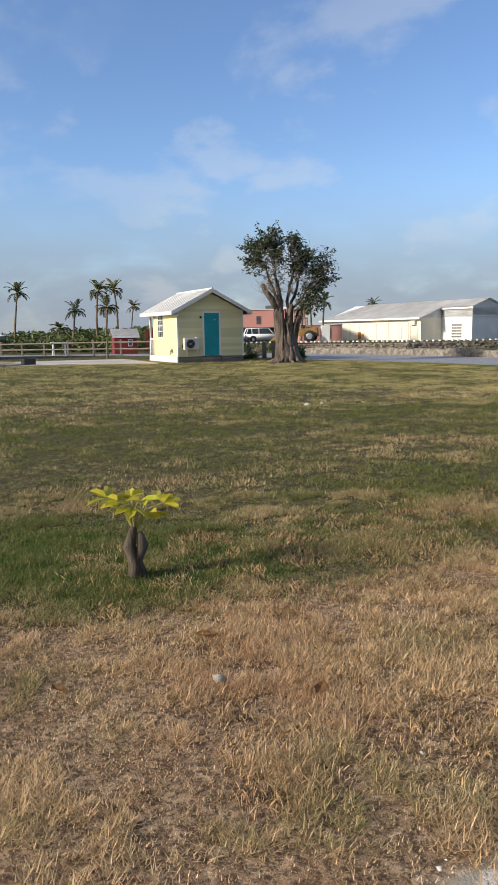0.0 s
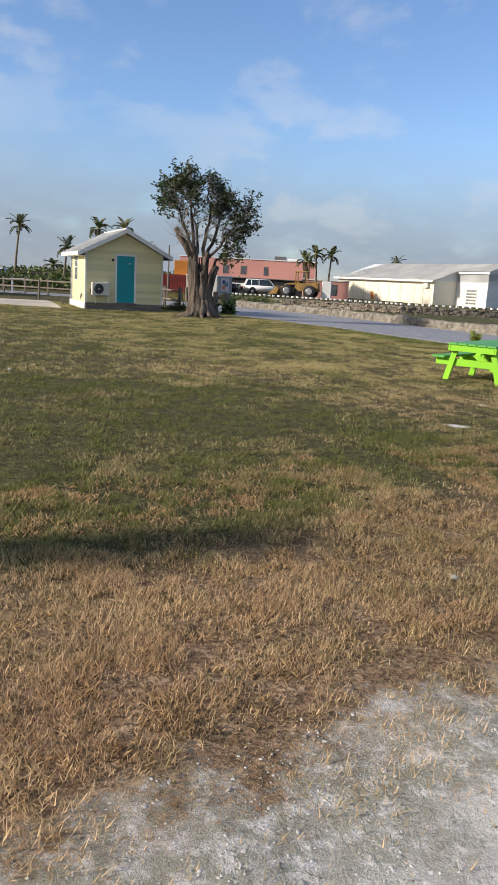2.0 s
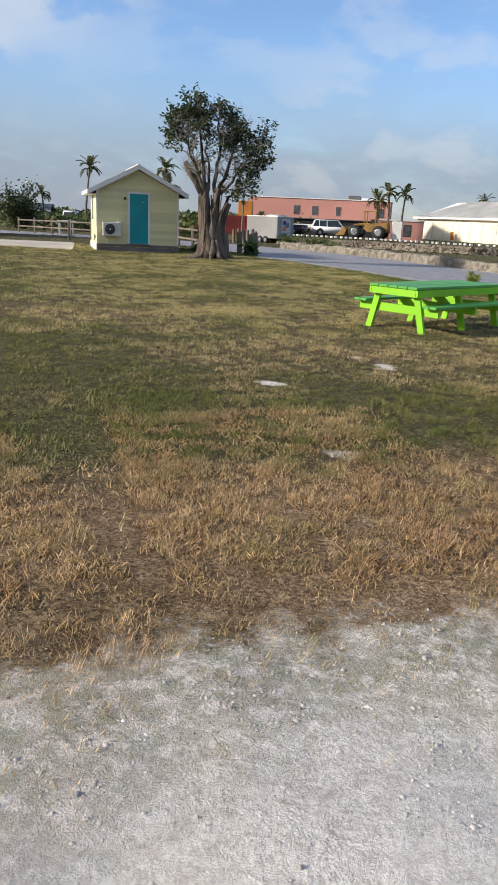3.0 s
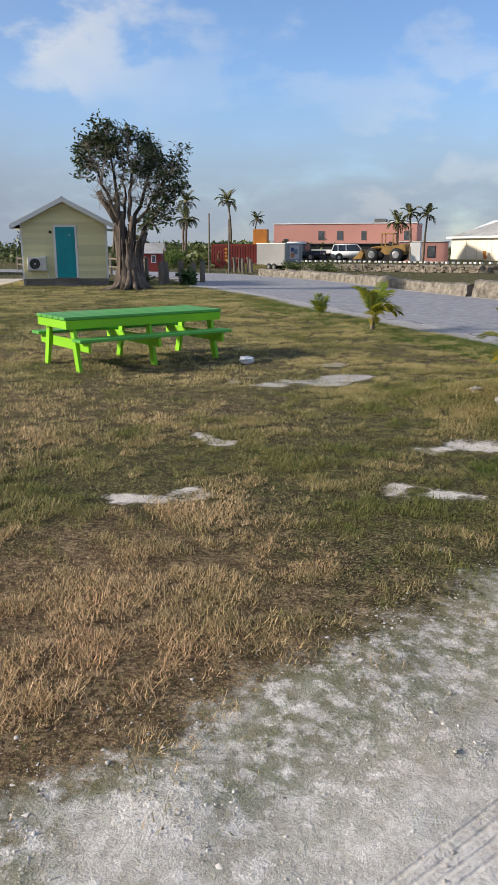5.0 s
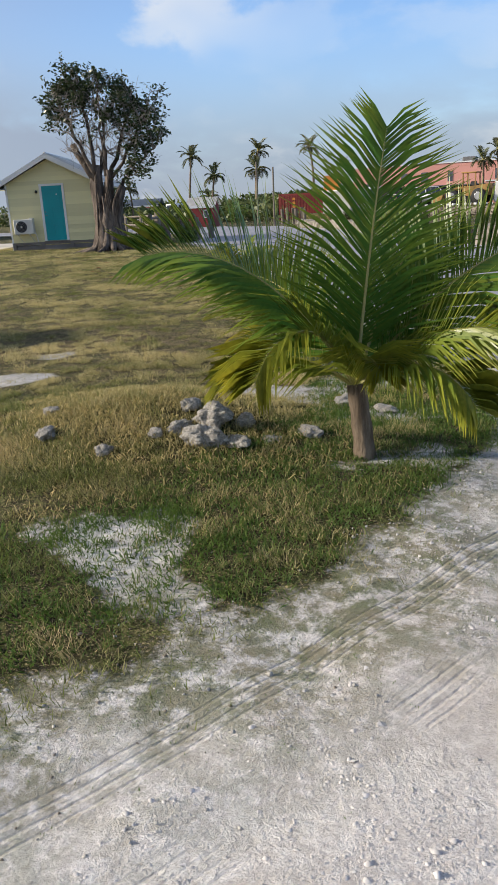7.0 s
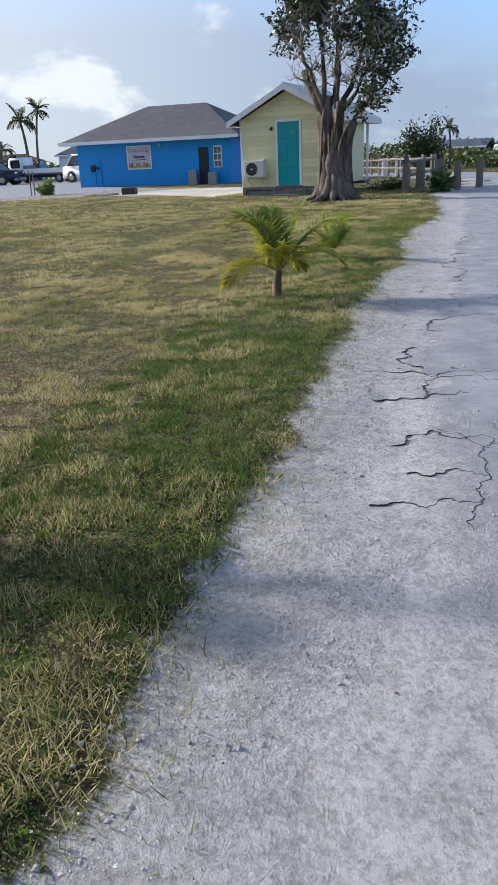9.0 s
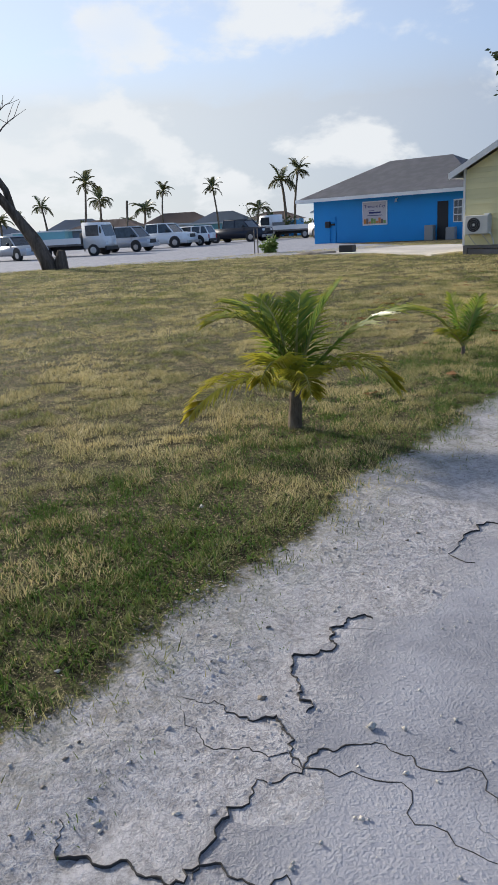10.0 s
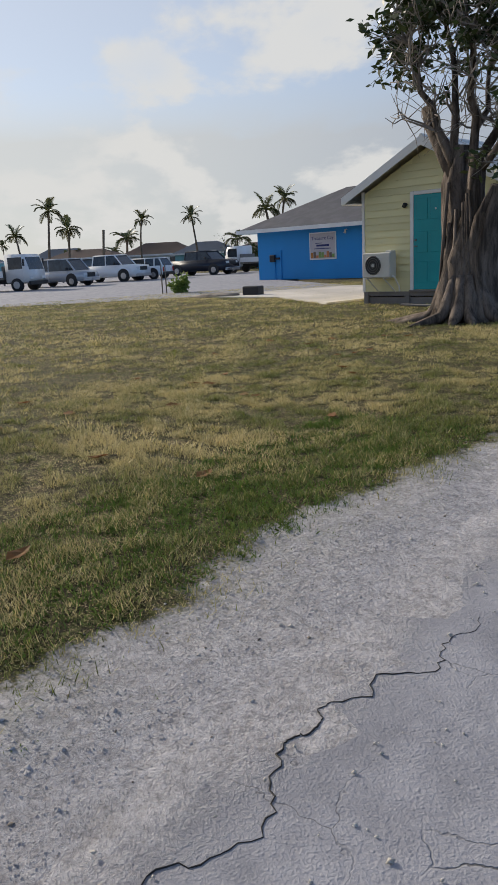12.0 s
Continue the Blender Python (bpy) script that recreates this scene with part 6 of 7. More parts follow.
def blue_building():
    L, D, H = 9.7, 8.0, 2.62
    b = thing("blue_building", BLUE, "bright blue single-storey building with a grey hipped shingle roof", "building")
    part("wall", boxed(0, 0, -.1, L, D, H), "blue", b)
    part("plinth", boxed(-.03, -.03, -.15, L + .03, D + .03, .07), "concrete", b)
    o, rz = .75, 4.6
    for name, pts in (("roof_slope", [(-o, -o, H - .02), (L + o, -o, H - .02), (L - 2.9, D / 2, rz), (2.9, D / 2, rz)]), ("roof_slope", [(L + o, D + o, H - .02), (-o, D + o, H - .02), (2.9, D / 2, rz), (L - 2.9, D / 2, rz)]),
                      ("roof_hip", [(-o, D + o, H - .02), (-o, -o, H - .02), (2.9, D / 2, rz)]), ("roof_hip", [(L + o, -o, H - .02), (L + o, D + o, H - .02), (L - 2.9, D / 2, rz)])):
        bm = bmesh.new()
        bm.faces.new([bm.verts.new(p) for p in pts])
        bmesh.ops.solidify(bm, geom=bm.faces, thickness=.08)
        part(name, bm, "shingle", b)
    for a in ((-o - .02, -o - .03, L + o + .02, -o), (-o - .03, -o, -o, D + o)):
        part("fascia", boxed(a[0], a[1], H - .16, a[2], a[3], H + .02), "white", b)
    part("soffit", boxed(-o, -o, H - .06, L + o, D + o, H - .04), "white", b)
    part("gable_vent", boxed(-.2, 1.0, H + .02, .5, 1.8, H + .2, bevel=.03), "white_wall", b)
    for x in (.75, 1.15):
        part("pipe", tube(bmesh.new(), [(x + .35, -.04, .05), (x + .35, -.04, 1.0 + x * .5)], [.03, .03], 6), "blue", b)
    part("meter", boxed(.85, -.16, 1.0, 1.15, .0, 1.35, bevel=.02), "dark", b, "dark meter box on pipes")
    part("meter_lid", boxed(1.15, -.10, 1.12, 1.45, .0, 1.22, bevel=.02), "dark", b)
    lamp = part("wall_lamp", tube(bmesh.new(), [(5.45, 0, 2.35), (5.45, -.14, 2.33), (5.45, -.18, 2.18)], [.03, .04, .07], 8), "white", b, "white wall lamp")
    w = part("window", boxed(8.7, -.03, .95, 9.2, .02, 2.1), "white", b, "white-barred window with dark panes")
    for i in range(2):
        for k in range(3):
            part("pane", boxed(8.74 + i * .22, -.04, 1.0 + k * .36, 8.93 + i * .22, -.028, 1.31 + k * .36), "pane", w)
    part("door", boxed(7.8, -.03, .08, 8.4, .02, 2.05), "dark", b, "dark doorway")
    return b


blue_building()


def banner():
    s = thing("sign", BLUE @ Matrix.Translation((3.30, -.025, 1.02)), "printed white banner sign with dark lettering on the blue wall", "sign")
    w, h = 1.55, 1.28
    part("board", boxed(0, -.02, 0, w, .02, h), "white", s)
    part("print", boxed(.05, -.026, .05, w - .05, -.021, h - .05), "paper", s)
    rng = random.Random(5)
    for i in range(9):
        x = .08 + i * .155
        part("picture_patch", boxed(x, -.031, .09, x + .14, -.0265, rng.uniform(.2, .42)), rng.choice(["print_red", "print_green", "orange", "print_red", "brown_roof"]), s)
    part("text_bar", boxed(.3, -.031, .50, 1.25, -.0265, .535), "ink", s)
    part("text_bar", boxed(.42, -.031, .62, 1.15, -.0265, .71), "ink", s, "bar of dark print")
    part("text_bar", boxed(.35, -.031, .76, .75, -.0265, .79), "ink", s)
    cu = bpy.data.curves.new("lettering", "FONT")
    cu.body, cu.size, cu.align_x, cu.extrude = "Treasure Cay", .235, "CENTER", .002
    ob = new("lettering_curve", cu)
    me = bpy.data.meshes.new_from_object(ob.evaluated_get(bpy.context.evaluated_depsgraph_get()))
    bpy.data.objects.remove(ob)
    tx = part_mesh("lettering", me, "ink", s, "dark blue lettering")
    tx.matrix_local = Matrix.Translation((w / 2, -.03, .93)) @ Matrix.Rotation(radians(90), 4, "X")


banner()
for x, h in ((7.5, .9), (8.7, .75)):
    o = part("outdoor_unit", boxed(0, 0, 0, .5, .35, h, bevel=.03), "trailer")
    o.matrix_world = BLUE @ pose(x - .2, -.55, -.02)
    tagged(o, "grey outdoor machine beside the blue wall", "machine", "machines by the wall")
bx = part("crate", boxed(-.3, -.2, 0, .3, .2, .34, bevel=.03), "dark")
bx.matrix_world = pose(-10.5, 35.95, -.02, 0, 0, 40)
tagged(bx, "black plastic crate on the lawn's edge", "crate")
mound = part("stone_slab", rock_mesh(4.4, .16, .4, 3), "wall_stone", None, "", True)
mound.matrix_world = pose(-11.3, 34.9, .02, 0, 0, 40) @ Matrix.Diagonal((.9, .55, .8, 1))
tagged(mound, "low grey slab of rubble half sunk in the grass", "rubble")

# ---- stone walls and fences ----


def stone_wall(name, line, h, thick, seed, label, size=.42, base=None):
    """A rough wall of irregular blocks along a line, in one mesh with a core."""
    rng = random.Random(seed)
    bm = bmesh.new()
    for (x0, y0), (x1, y1) in zip(line, line[1:]):
        ln = math.hypot(x1 - x0, y1 - y0)
        turn = math.atan2(y1 - y0, x1 - x0)
        rows = max(1, round(h / (size * .6)))
        for r in range(rows):
            s = -rng.random() * size * .5
            while s < ln:
                w = size * rng.uniform(.6, 1.5)
                x, y = x0 + (x1 - x0) * (s + w / 2) / ln, y0 + (y1 - y0) * (s + w / 2) / ln
                z = (float(slope_z(x, y)) if base is None else base) + (r + .5) * h / rows - .05
                m = Matrix.Translation((x, y, z)) @ Matrix.Rotation(turn + rng.uniform(-.08, .08), 4, "Z") @ Matrix.Rotation(rng.uniform(-.06, .06), 4, "X")
                box(bm, -w / 2 + .008, -thick / 2 * rng.uniform(.85, 1.12), -h / rows / 2 + .006, w / 2 - .008, thick / 2 * rng.uniform(.85, 1.12), h / rows / 2 * rng.uniform(.85, 1.15), m)
                s += w
    for v in bm.verts:
        v.co += Vector((noise.noise(v.co * 3.1), noise.noise(v.co * 3.1 + Vector((9, 0, 0))), noise.noise(v.co * 3.1 + Vector((0, 7, 0))))) * .12
    return tagged(part(name, bm, "wall_stone"), label, "wall", kind="structure")


def rough_wall(name, line, h, thick, seed, label):
    """A continuous rough-faced low wall, lumpy and uneven along its top."""
    bm = bmesh.new()
    prof = [(-.5, -.25), (-.5, .15), (-.5, .45), (-.5, .75), (-.44, .97), (-.15, 1.03), (.15, 1.0), (.44, .96), (.5, .7), (.5, .4), (.5, -.25)]
    rings = []
    for (x0, y0), (x1, y1) in zip(line, line[1:]):
        ln = math.hypot(x1 - x0, y1 - y0)
        nx, ny = -(y1 - y0) / ln, (x1 - x0) / ln
        n = int(ln / .11)
        for i in range(n):
            x, y = x0 + (x1 - x0) * i / n, y0 + (y1 - y0) * i / n
            z, ring = float(slope_z(x, y)), []
            for a, b in prof:
                p = Vector((x + nx * a * thick, y + ny * a * thick, z + b * h))
                o = Vector((seed, 0, 0))
                k = .10 * noise.noise(p * 1.3 + o) + .07 * noise.noise(p * 4.1 + o) + .035 * noise.noise(p * 9.0 + o)
                p += Vector((nx * math.copysign(k, a) if a < 0 else -nx * k, ny * math.copysign(k, a) if a < 0 else -ny * k, k * .8 if b > .9 else 0))
                ring.append(bm.verts.new(p))
            rings.append(ring)
    for r0, r1 in zip(rings, rings[1:]):
        for k in range(len(prof) - 1):
            bm.faces.new((r0[k], r1[k], r1[k + 1], r0[k + 1]))
    bm.faces.new(rings[0]), bm.faces.new(rings[-1][::-1])
    bmesh.ops.recalc_face_normals(bm, faces=bm.faces)
    return tagged(part(name, bm, "low_wall"), label, "wall", kind="structure")


rough_wall("wall_low", [(14.6, 35.45), (12.15, 39.4), (9.25, 44.1), (6.2, 48.3), (2.6, 52.4), (1.3, 54.9)], .34, .42, 3, "low pale rough stone wall along the road")
rough_wall("wall_low_high", [(26, 19.6), (22.4, 25.2), (16.6, 33.3), (14.75, 35.5)], .50, .45, 4, "higher pale rough stone wall along the road")
stone_wall("wall_rubble", [(-3.5, 79), (5.3, 77.8), (14, 74.0), (26, 76), (40, 70), (60, 62)], .62, .9, 5, "rubble retaining wall topped with white stones", .24)

yard = slab_path("yard", [(-9, 81), (-3.5, 79.2), (5.3, 78), (14, 74.2), (26, 76.2), (40, 70.2), (70, 60), (120, 90), (90, 145), (-20, 130), (-14, 98)], -1.2, -.02, "turf", "flat dusty yard behind the rubble wall")
yard["category"] = "yard"
rng = random.Random(9)
bm = bmesh.new()
for i in range(76):
    t = (i + rng.uniform(-.12, .12) + .2) / 19
    pts = [(-3.5, 79), (5.3, 77.8), (14, 74.0), (26, 76), (40, 70)]
    k = min(int(t), 3)
    x, y = pts[k][0] + (pts[k + 1][0] - pts[k][0]) * (t - k), pts[k][1] + (pts[k + 1][1] - pts[k][1]) * (t - k)
    box(bm, -.11, -.1, 0, .11, .1, .15, pose(x, y, .27, 0, 0, rng.uniform(0, 90)))
tagged(part("coping_stones", bm, "white"), "row of whitewashed stones on the rubble wall", "stones", kind="stuff")


def rail_fence():
    f = thing("rail_fence", pose(0, 0, 0), "weathered wooden post and rail fence along the street", "fence")
    pts = [(-21.5, 62.5), (-19.1, 60.6), (-16.7, 58.7), (-14.3, 56.8), (-11.9, 54.9), (-9.5, 53.0), (-7.1, 51.1), (-4.7, 49.0), (-3.0, 46.6), (-1.4, 44.0), (-.1, 41.4)]
    for x, y in pts:
        z = float(slope_z(x, y))
        part("post", boxed(x - .07, y - .07, z - .2, x + .07, y + .07, z + 1.12, bevel=.02), "post_wood", f)
    for (x0, y0), (x1, y1) in zip(pts, pts[1:]):
        for z in (.45, .92):
            z0, z1 = float(slope_z(x0, y0)) + z, float(slope_z(x1, y1)) + z
            part("rail", tube(bmesh.new(), [(x0, y0 - .03, z0), (x1, y1 - .03, z1)], [.055, .055], 6, .1), "post_wood", f)


rail_fence()
for i, (x, y, h) in enumerate([(1.55, 39.4, .85), (1.3, 40.5, .95), (1.85, 40.9, 1.0), (2.3, 41.2, .9), (.75, 41.1, .9), (2.2, 42.6, .95), (-4.7, 66.2, 1.0), (-4.2, 66.0, 1.1), (-3.9, 66.4, 1.05), (-3.5, 65.9, 1.0), (-3.1, 66.1, 1.1), (-2.8, 65.8, .95)]):
    lean = (i * 37 % 9 - 4) * 1.2
    p = part("bollard", tube(bmesh.new(), [(0, 0, -.2), (0, 0, h * .5), (0, 0, h)], [.13, .125, .12], 10, .1), "post_wood")
    p.matrix_world = pose(x, y, float(slope_z(x, y)), lean, lean * .6, i * 40)
    tagged(p, "grey weathered round timber bollard beside the road", "bollard", "timber bollards")
for x, y, h in ((-8.6, 44.6, 1.05), (-2.6, 60, 3.6), (-5.2, 63, 4.2), (-30, 58, 1.1)):
    p = part("post", tube(bmesh.new(), [(0, 0, -.2), (.02, 0, h)], [.07, .055], 8), "post_wood")
    p.matrix_world = pose(x, y, float(slope_z(x, y)))
    tagged(p, "thin weathered wooden post in the grass", "post", "wooden posts")

# ---- vehicles ----
TURN = Matrix(((0, 1, 0, 0), (1, 0, 0, 0), (0, 0, 1, 0), (0, 0, 0, 1)))


def wheel(parent, x, y, r=.38, w=.24):
    s = 1 if x > 0 else -1
    ty = part("wheel", tube(bmesh.new(), [(x - w / 2, y, r), (x - w * .35, y, r), (x + w * .35, y, r), (x + w / 2, y, r)], [r * .9, r, r, r * .9], 18), "rubber", parent, "", True)
    part("rim", tube(bmesh.new(), [(x + s * w * .44, y, r), (x + s * (w * .5 + .012), y, r)], [r * .62, r * .5], 14), "rim", ty)


def vehicle(name, m, paint, label, category, L, W, H, hood, cab, bed=False, group="parked vehicles", glass_h=.55):
    """A parked vehicle, nose along +y. hood: bonnet height; cab: (rear, front) ends of the cabin on the length axis; bed: open load bed behind."""
    v = thing(name, m, label, category, group)
    half, g = L / 2, .32
    rear_h = hood - .02 if bed else hood
    low = [(-half, g + .12), (-half + .1, g), (half - .12, g), (half, g + .1), (half + .02, hood - .3), (half - .12, hood - .08), (cab[1] + .15, hood), (-half + .02, rear_h)]
    bm = bmesh.new()
    prism(bm, low, -W / 2, W / 2)
    bmesh.ops.bevel(bm, geom=[e for e in bm.edges if abs(e.verts[0].co.x - e.verts[1].co.x) < .01], offset=.05, segments=2, affect="EDGES")
    body = part("body", bm, paint, v, "", True)
    r, f = cab
    slant_f, slant_r = .62, (.12 if bed else .30)
    cabin = [(r, hood - .02), (f, hood - .02), (f - slant_f, H - .06), (r + slant_r, H - .06)]
    bm = bmesh.new()
    prism(bm, cabin, -W / 2 + .10, W / 2 - .10)
    for q in bm.verts:
        if q.co.z > hood + .1:
            q.co.x *= .88
    part("cabin_glass", bm, "glass", v, "dark tinted cabin glass")
    bm = bmesh.new()
    prism(bm, [(r + slant_r - .05, H - .07), (f - slant_f + .08, H - .07), (f - slant_f - .1, H), (r + slant_r + .1, H)], -W / 2 + .17, W / 2 - .17)
    part("roof", bm, paint, v, "", True)
    for sx in (-1, 1):
        xs = [(r, r + slant_r), (f, f - slant_f), ((r + f) / 2 - .1, (r + f) / 2 - .12)] + ([(r + (f - r) * .22, r + slant_r + (f - r) * .12)] if not bed else [])
        for y0, y1 in xs:
            part("pillar", tube(bmesh.new(), [(sx * (W / 2 - .10), y0, hood - .03), (sx * (W / 2 - .10) * .885, y1, H - .04)], [.05, .045], 6), paint, v)
        part("mirror", boxed(sx * W / 2 - .02 if sx > 0 else sx * W / 2 - .16, f - .55, hood + .02, sx * W / 2 + .16 if sx > 0 else sx * W / 2 + .02, f - .42, hood + .2, bevel=.03), "dark", v)
        part("headlamp", boxed(sx * (W / 2 - .42) - .14, half - .03, hood - .34, sx * (W / 2 - .42) + .3 * (1 if sx > 0 else .5), half + .03, hood - .17, bevel=.02), "lamp_clear", v)
        part("tail_lamp", boxed(sx * (W / 2 - .12) - .07, -half - .012, hood - .42, sx * (W / 2 - .12) + .07, -half + .04, hood - .1, bevel=.01), "lamp_red", v)
        for y in (half * .62, -half * .60):
            wheel(v, sx * (W / 2 - .10), y, .40 if H > 1.75 else .33)
            part("wheel_arch", tube(bmesh.new(), [(sx * (W / 2 + .004) - .01, y, .42), (sx * (W / 2 + .004) + .01, y, .42)], [.47 if H > 1.75 else .40] * 2, 18), "dark", v)
    part("grille", boxed(-W * .24, half - .0, hood - .42, W * .24, half + .035, hood - .16, bevel=.01), "dark", v)
    part("bumper", boxed(-W / 2 + .04, half - .06, g, W / 2 - .04, half + .08, g + .22, bevel=.04), "rim" if bed else paint, v)
    part("bumper", boxed(-W / 2 + .04, -half - .07, g, W / 2 - .04, -half + .05, g + .2, bevel=.04), "dark", v)
    if bed:
        part("load_bed", boxed(-W / 2 + .1, -half + .1, hood - .45, W / 2 - .1, r - .08, hood + .003), "dark", v, "open black load bed")
    return v


def flatbed(name, m, paint, label, L=5.6, cab_l=1.5):
    v = thing(name, m, label, "truck", "parked vehicles")
    half = L / 2
    prof = [(half - cab_l, .5), (half, .5), (half + .04, 1.1), (half - .25, 2.05), (half - cab_l, 2.1)]
    bm = bmesh.new()
    prism(bm, prof, -.88, .88)
    bmesh.ops.bevel(bm, geom=bm.edges[:], offset=.05, segments=2, affect="EDGES")
    part("cab", bm, paint, v, "", True)
    part("windscreen", boxed(-.74, 0, 0, .74, .02, .72, m=Matrix.Translation((0, half - .0, 1.2)) @ Matrix.Rotation(radians(16), 4, "X")), "glass", v)
    for sx in (-1, 1):
        part("side_window", boxed(sx * .885 - .01, half - cab_l + .25, 1.25, sx * .885 + .01, half - .35, 1.9), "glass", v)
        part("headlamp", boxed(sx * .62 - .17, half, .66, sx * .62 + .17, half + .05, .86, bevel=.02), "lamp_clear", v)
        part("mirror", boxed(sx * 1.02 - .06, half - .2, 1.4, sx * 1.02 + .06, half - .12, 1.8, bevel=.02), "dark", v)
        for y in (half - .8, -half + 1.0):
            wheel(v, sx * .82, y, .38)
    part("bumper", boxed(-.9, half - .02, .35, .9, half + .12, .58, bevel=.03), "dark", v)
    part("chassis", boxed(-.45, -half, .45, .45, half - .2, .68), "dark", v)
    bed_o = part("bed", boxed(-.95, -half - .1, .70, .95, half - cab_l - .1, .82), "steel", v)
    for sx in (-1, 1):
        part("side_board", boxed(sx * .95 - .025, -half - .1, .82, sx * .95 + .025, half - cab_l - .1, 1.18), paint, v)
    part("tail_board", boxed(-.95, -half - .13, .82, .95, -half - .08, 1.18), paint, v)
    part("headboard", boxed(-.95, half - cab_l - .16, .82, .95, half - cab_l - .1, 1.45), "steel", v)
    return v


flatbed("flatbed_truck", pose(-34.0, 28.2, -.02, 0, 0, -35), "car_white", "white flatbed truck parked with low side boards", 5.2)
vehicle("minivan", pose(-36.6, 32.0, 0, 0, 0, -42), "car_silver", "silver minivan parked between two white vehicles", "car", 4.5, 1.75, 1.72, .98, (-2.15, 1.65))
vehicle("pickup_truck", pose(-41.5, 35.8, 0, 0, 0, -42), "car_white", "white pickup truck with dark grille parked in the lot", "pickup truck", 5.4, 1.95, 1.85, 1.15, (-.9, 1.55), True)
vehicle("hatchback", pose(-42.5, 38.4, 0, 0, 0, 140), "car_white", "small white hatchback parked tail outwards", "car", 3.9, 1.7, 1.52, .95, (-1.9, 1.2))
vehicle("pickup_truck", pose(-45.5, 43.5, 0, 0, 0, -50), "car_black", "black pickup truck with a chrome bumper", "pickup truck", 5.7, 2.0, 1.85, 1.18, (-1.0, 1.6), True)
flatbed("flatbed_truck", pose(-45.0, 48.2, 0, 0, 0, 125), "car_white", "white flatbed truck parked beside the blue building", 5.8)
vehicle("van", pose(-38.5, 49.5, 0, 0, 0, 110), "car_white", "white panel van parked behind the blue building", "van", 5.0, 1.95, 2.1, 1.25, (-2.4, 2.1))
vehicle("car", pose(-33.0, 24.5, 0, 0, 0, -60), "car_silver", "dark silver car parked in the row", "car", 4.4, 1.75, 1.5, .92, (-1.8, 1.1))
vehicle("car", pose(-23.6, 52.6, 0, 0, 0, 200), "car_silver", "pale car parked beside the dark shed", "car", 4.4, 1.75, 1.55, .95, (-1.9, 1.1))
vehicle("white_suv", pose(-.2, 94.5, .15, 0, 0, -78), "car_white", "white estate car with black bumpers parked in the yard", "car", 4.8, 1.85, 1.75, 1.02, (-2.3, 1.15))
vehicle("pickup_truck", pose(-5.6, 92.5, .15, 0, 0, 80), "car_black", "dark pickup truck parked behind the trailer", "pickup truck", 5.4, 1.9, 1.8, 1.1, (-.9, 1.5), True)
flatbed("truck", pose(-4.6, 97.5, .15, 0, 0, 82), "car_white", "old white lorry with a dark empty bed in the yard", 8.0, 2.0)
flatbed("truck", pose(-36.2, 104, -.5, 0, 0, 190), "car_white", "white lorry standing by the sheds", 6.0, 1.8)
vehicle("pickup_truck", pose(-40.0, 102.5, -.5, 0, 0, 250), "container_red", "dark red pickup truck standing by the sheds", "pickup truck", 5.2, 1.9, 1.8, 1.1, (-.9, 1.5), True)


def loader():
    v = thing("wheel_loader", pose(4.0, 90.5, .15, 0, 0, 80), "rusty yellow wheel loader with an open cab frame in the yard", "loader")
    bm = bmesh.new()
    prism(bm, [(-2.4, .7), (-.2, .7), (.3, 1.0), (.1, 1.5), (-2.3, 1.75)], -.65, .65)
    part("engine_cover", bm, "loader", v)
    bm = bmesh.new()
    prism(bm, [(2.2, .25), (3.2, .2), (2.6, .75), (2.3, 1.2), (2.0, .8)], -1.1, 1.1)
    part("bucket", bm, "loader", v, "rusty bucket")
    for s in (-1, 1):
        part("arm", tube(bmesh.new(), [(s * .55, -.1, 1.5), (s * .55, 1.2, 1.35), (s * .55, 2.2, .7)], [.12, .13, .1], 6), "loader", v)
        for y in (-1.5, 1.1):
            wheel(v, s * .95, y, .68, .42)
        for y in (-1.0, .2):
            part("cab_post", boxed(s * .6 - .05, y - .05, 1.4, s * .6 + .05, y + .05, 2.75), "loader", v)
    part("cab_roof", boxed(-.75, -1.15, 2.75, .75, .35, 2.86, bevel=.03), "loader", v)
    part("seat", boxed(-.25, -.9, 1.6, .25, -.4, 2.0, bevel=.05), "dark", v)


loader()

# ---- containers and trailer ----


def container(m, label, L, W, H, paint, end):
    c = thing("shipping_container", m, label, "container", "containers")
    part("shell", boxed(-L / 2, -W / 2, .1, L / 2, W / 2, H), paint, c)
    n = int(L / .28)
    bm = bmesh.new()
    for i in range(n):
        x = -L / 2 + .1 + i * (L - .2) / n
        box(bm, x, -W / 2 - .03, .2, x + .13, -W / 2 + .01, H - .15)
    part("corrugation", bm, paint, c)
    for x in (-L / 2, L / 2):
        part("corner_post", boxed(x - .06, -W / 2 - .04, 0, x + .06, -W / 2 + .08, H + .02), paint, c)
    part("door", boxed(-L / 2 - .05, -W / 2 + .05, .15, -L / 2 + .0, W / 2 - .05, H - .06), end, c, "orange-painted container doors")
    for y in (-.6, -.2, .2, .6):
        part("lock_rod", tube(bmesh.new(), [(-L / 2 - .07, y, .2), (-L / 2 - .07, y, H - .1)], [.02, .02], 6), "steel", c)
    for i in range(4):
        part("marking", boxed(-L / 2 + 1.35, -W / 2 - .045, .75 + i * .36, -L / 2 + 1.65, -W / 2 - .032, .98 + i * .36), "orange", c)
    return c


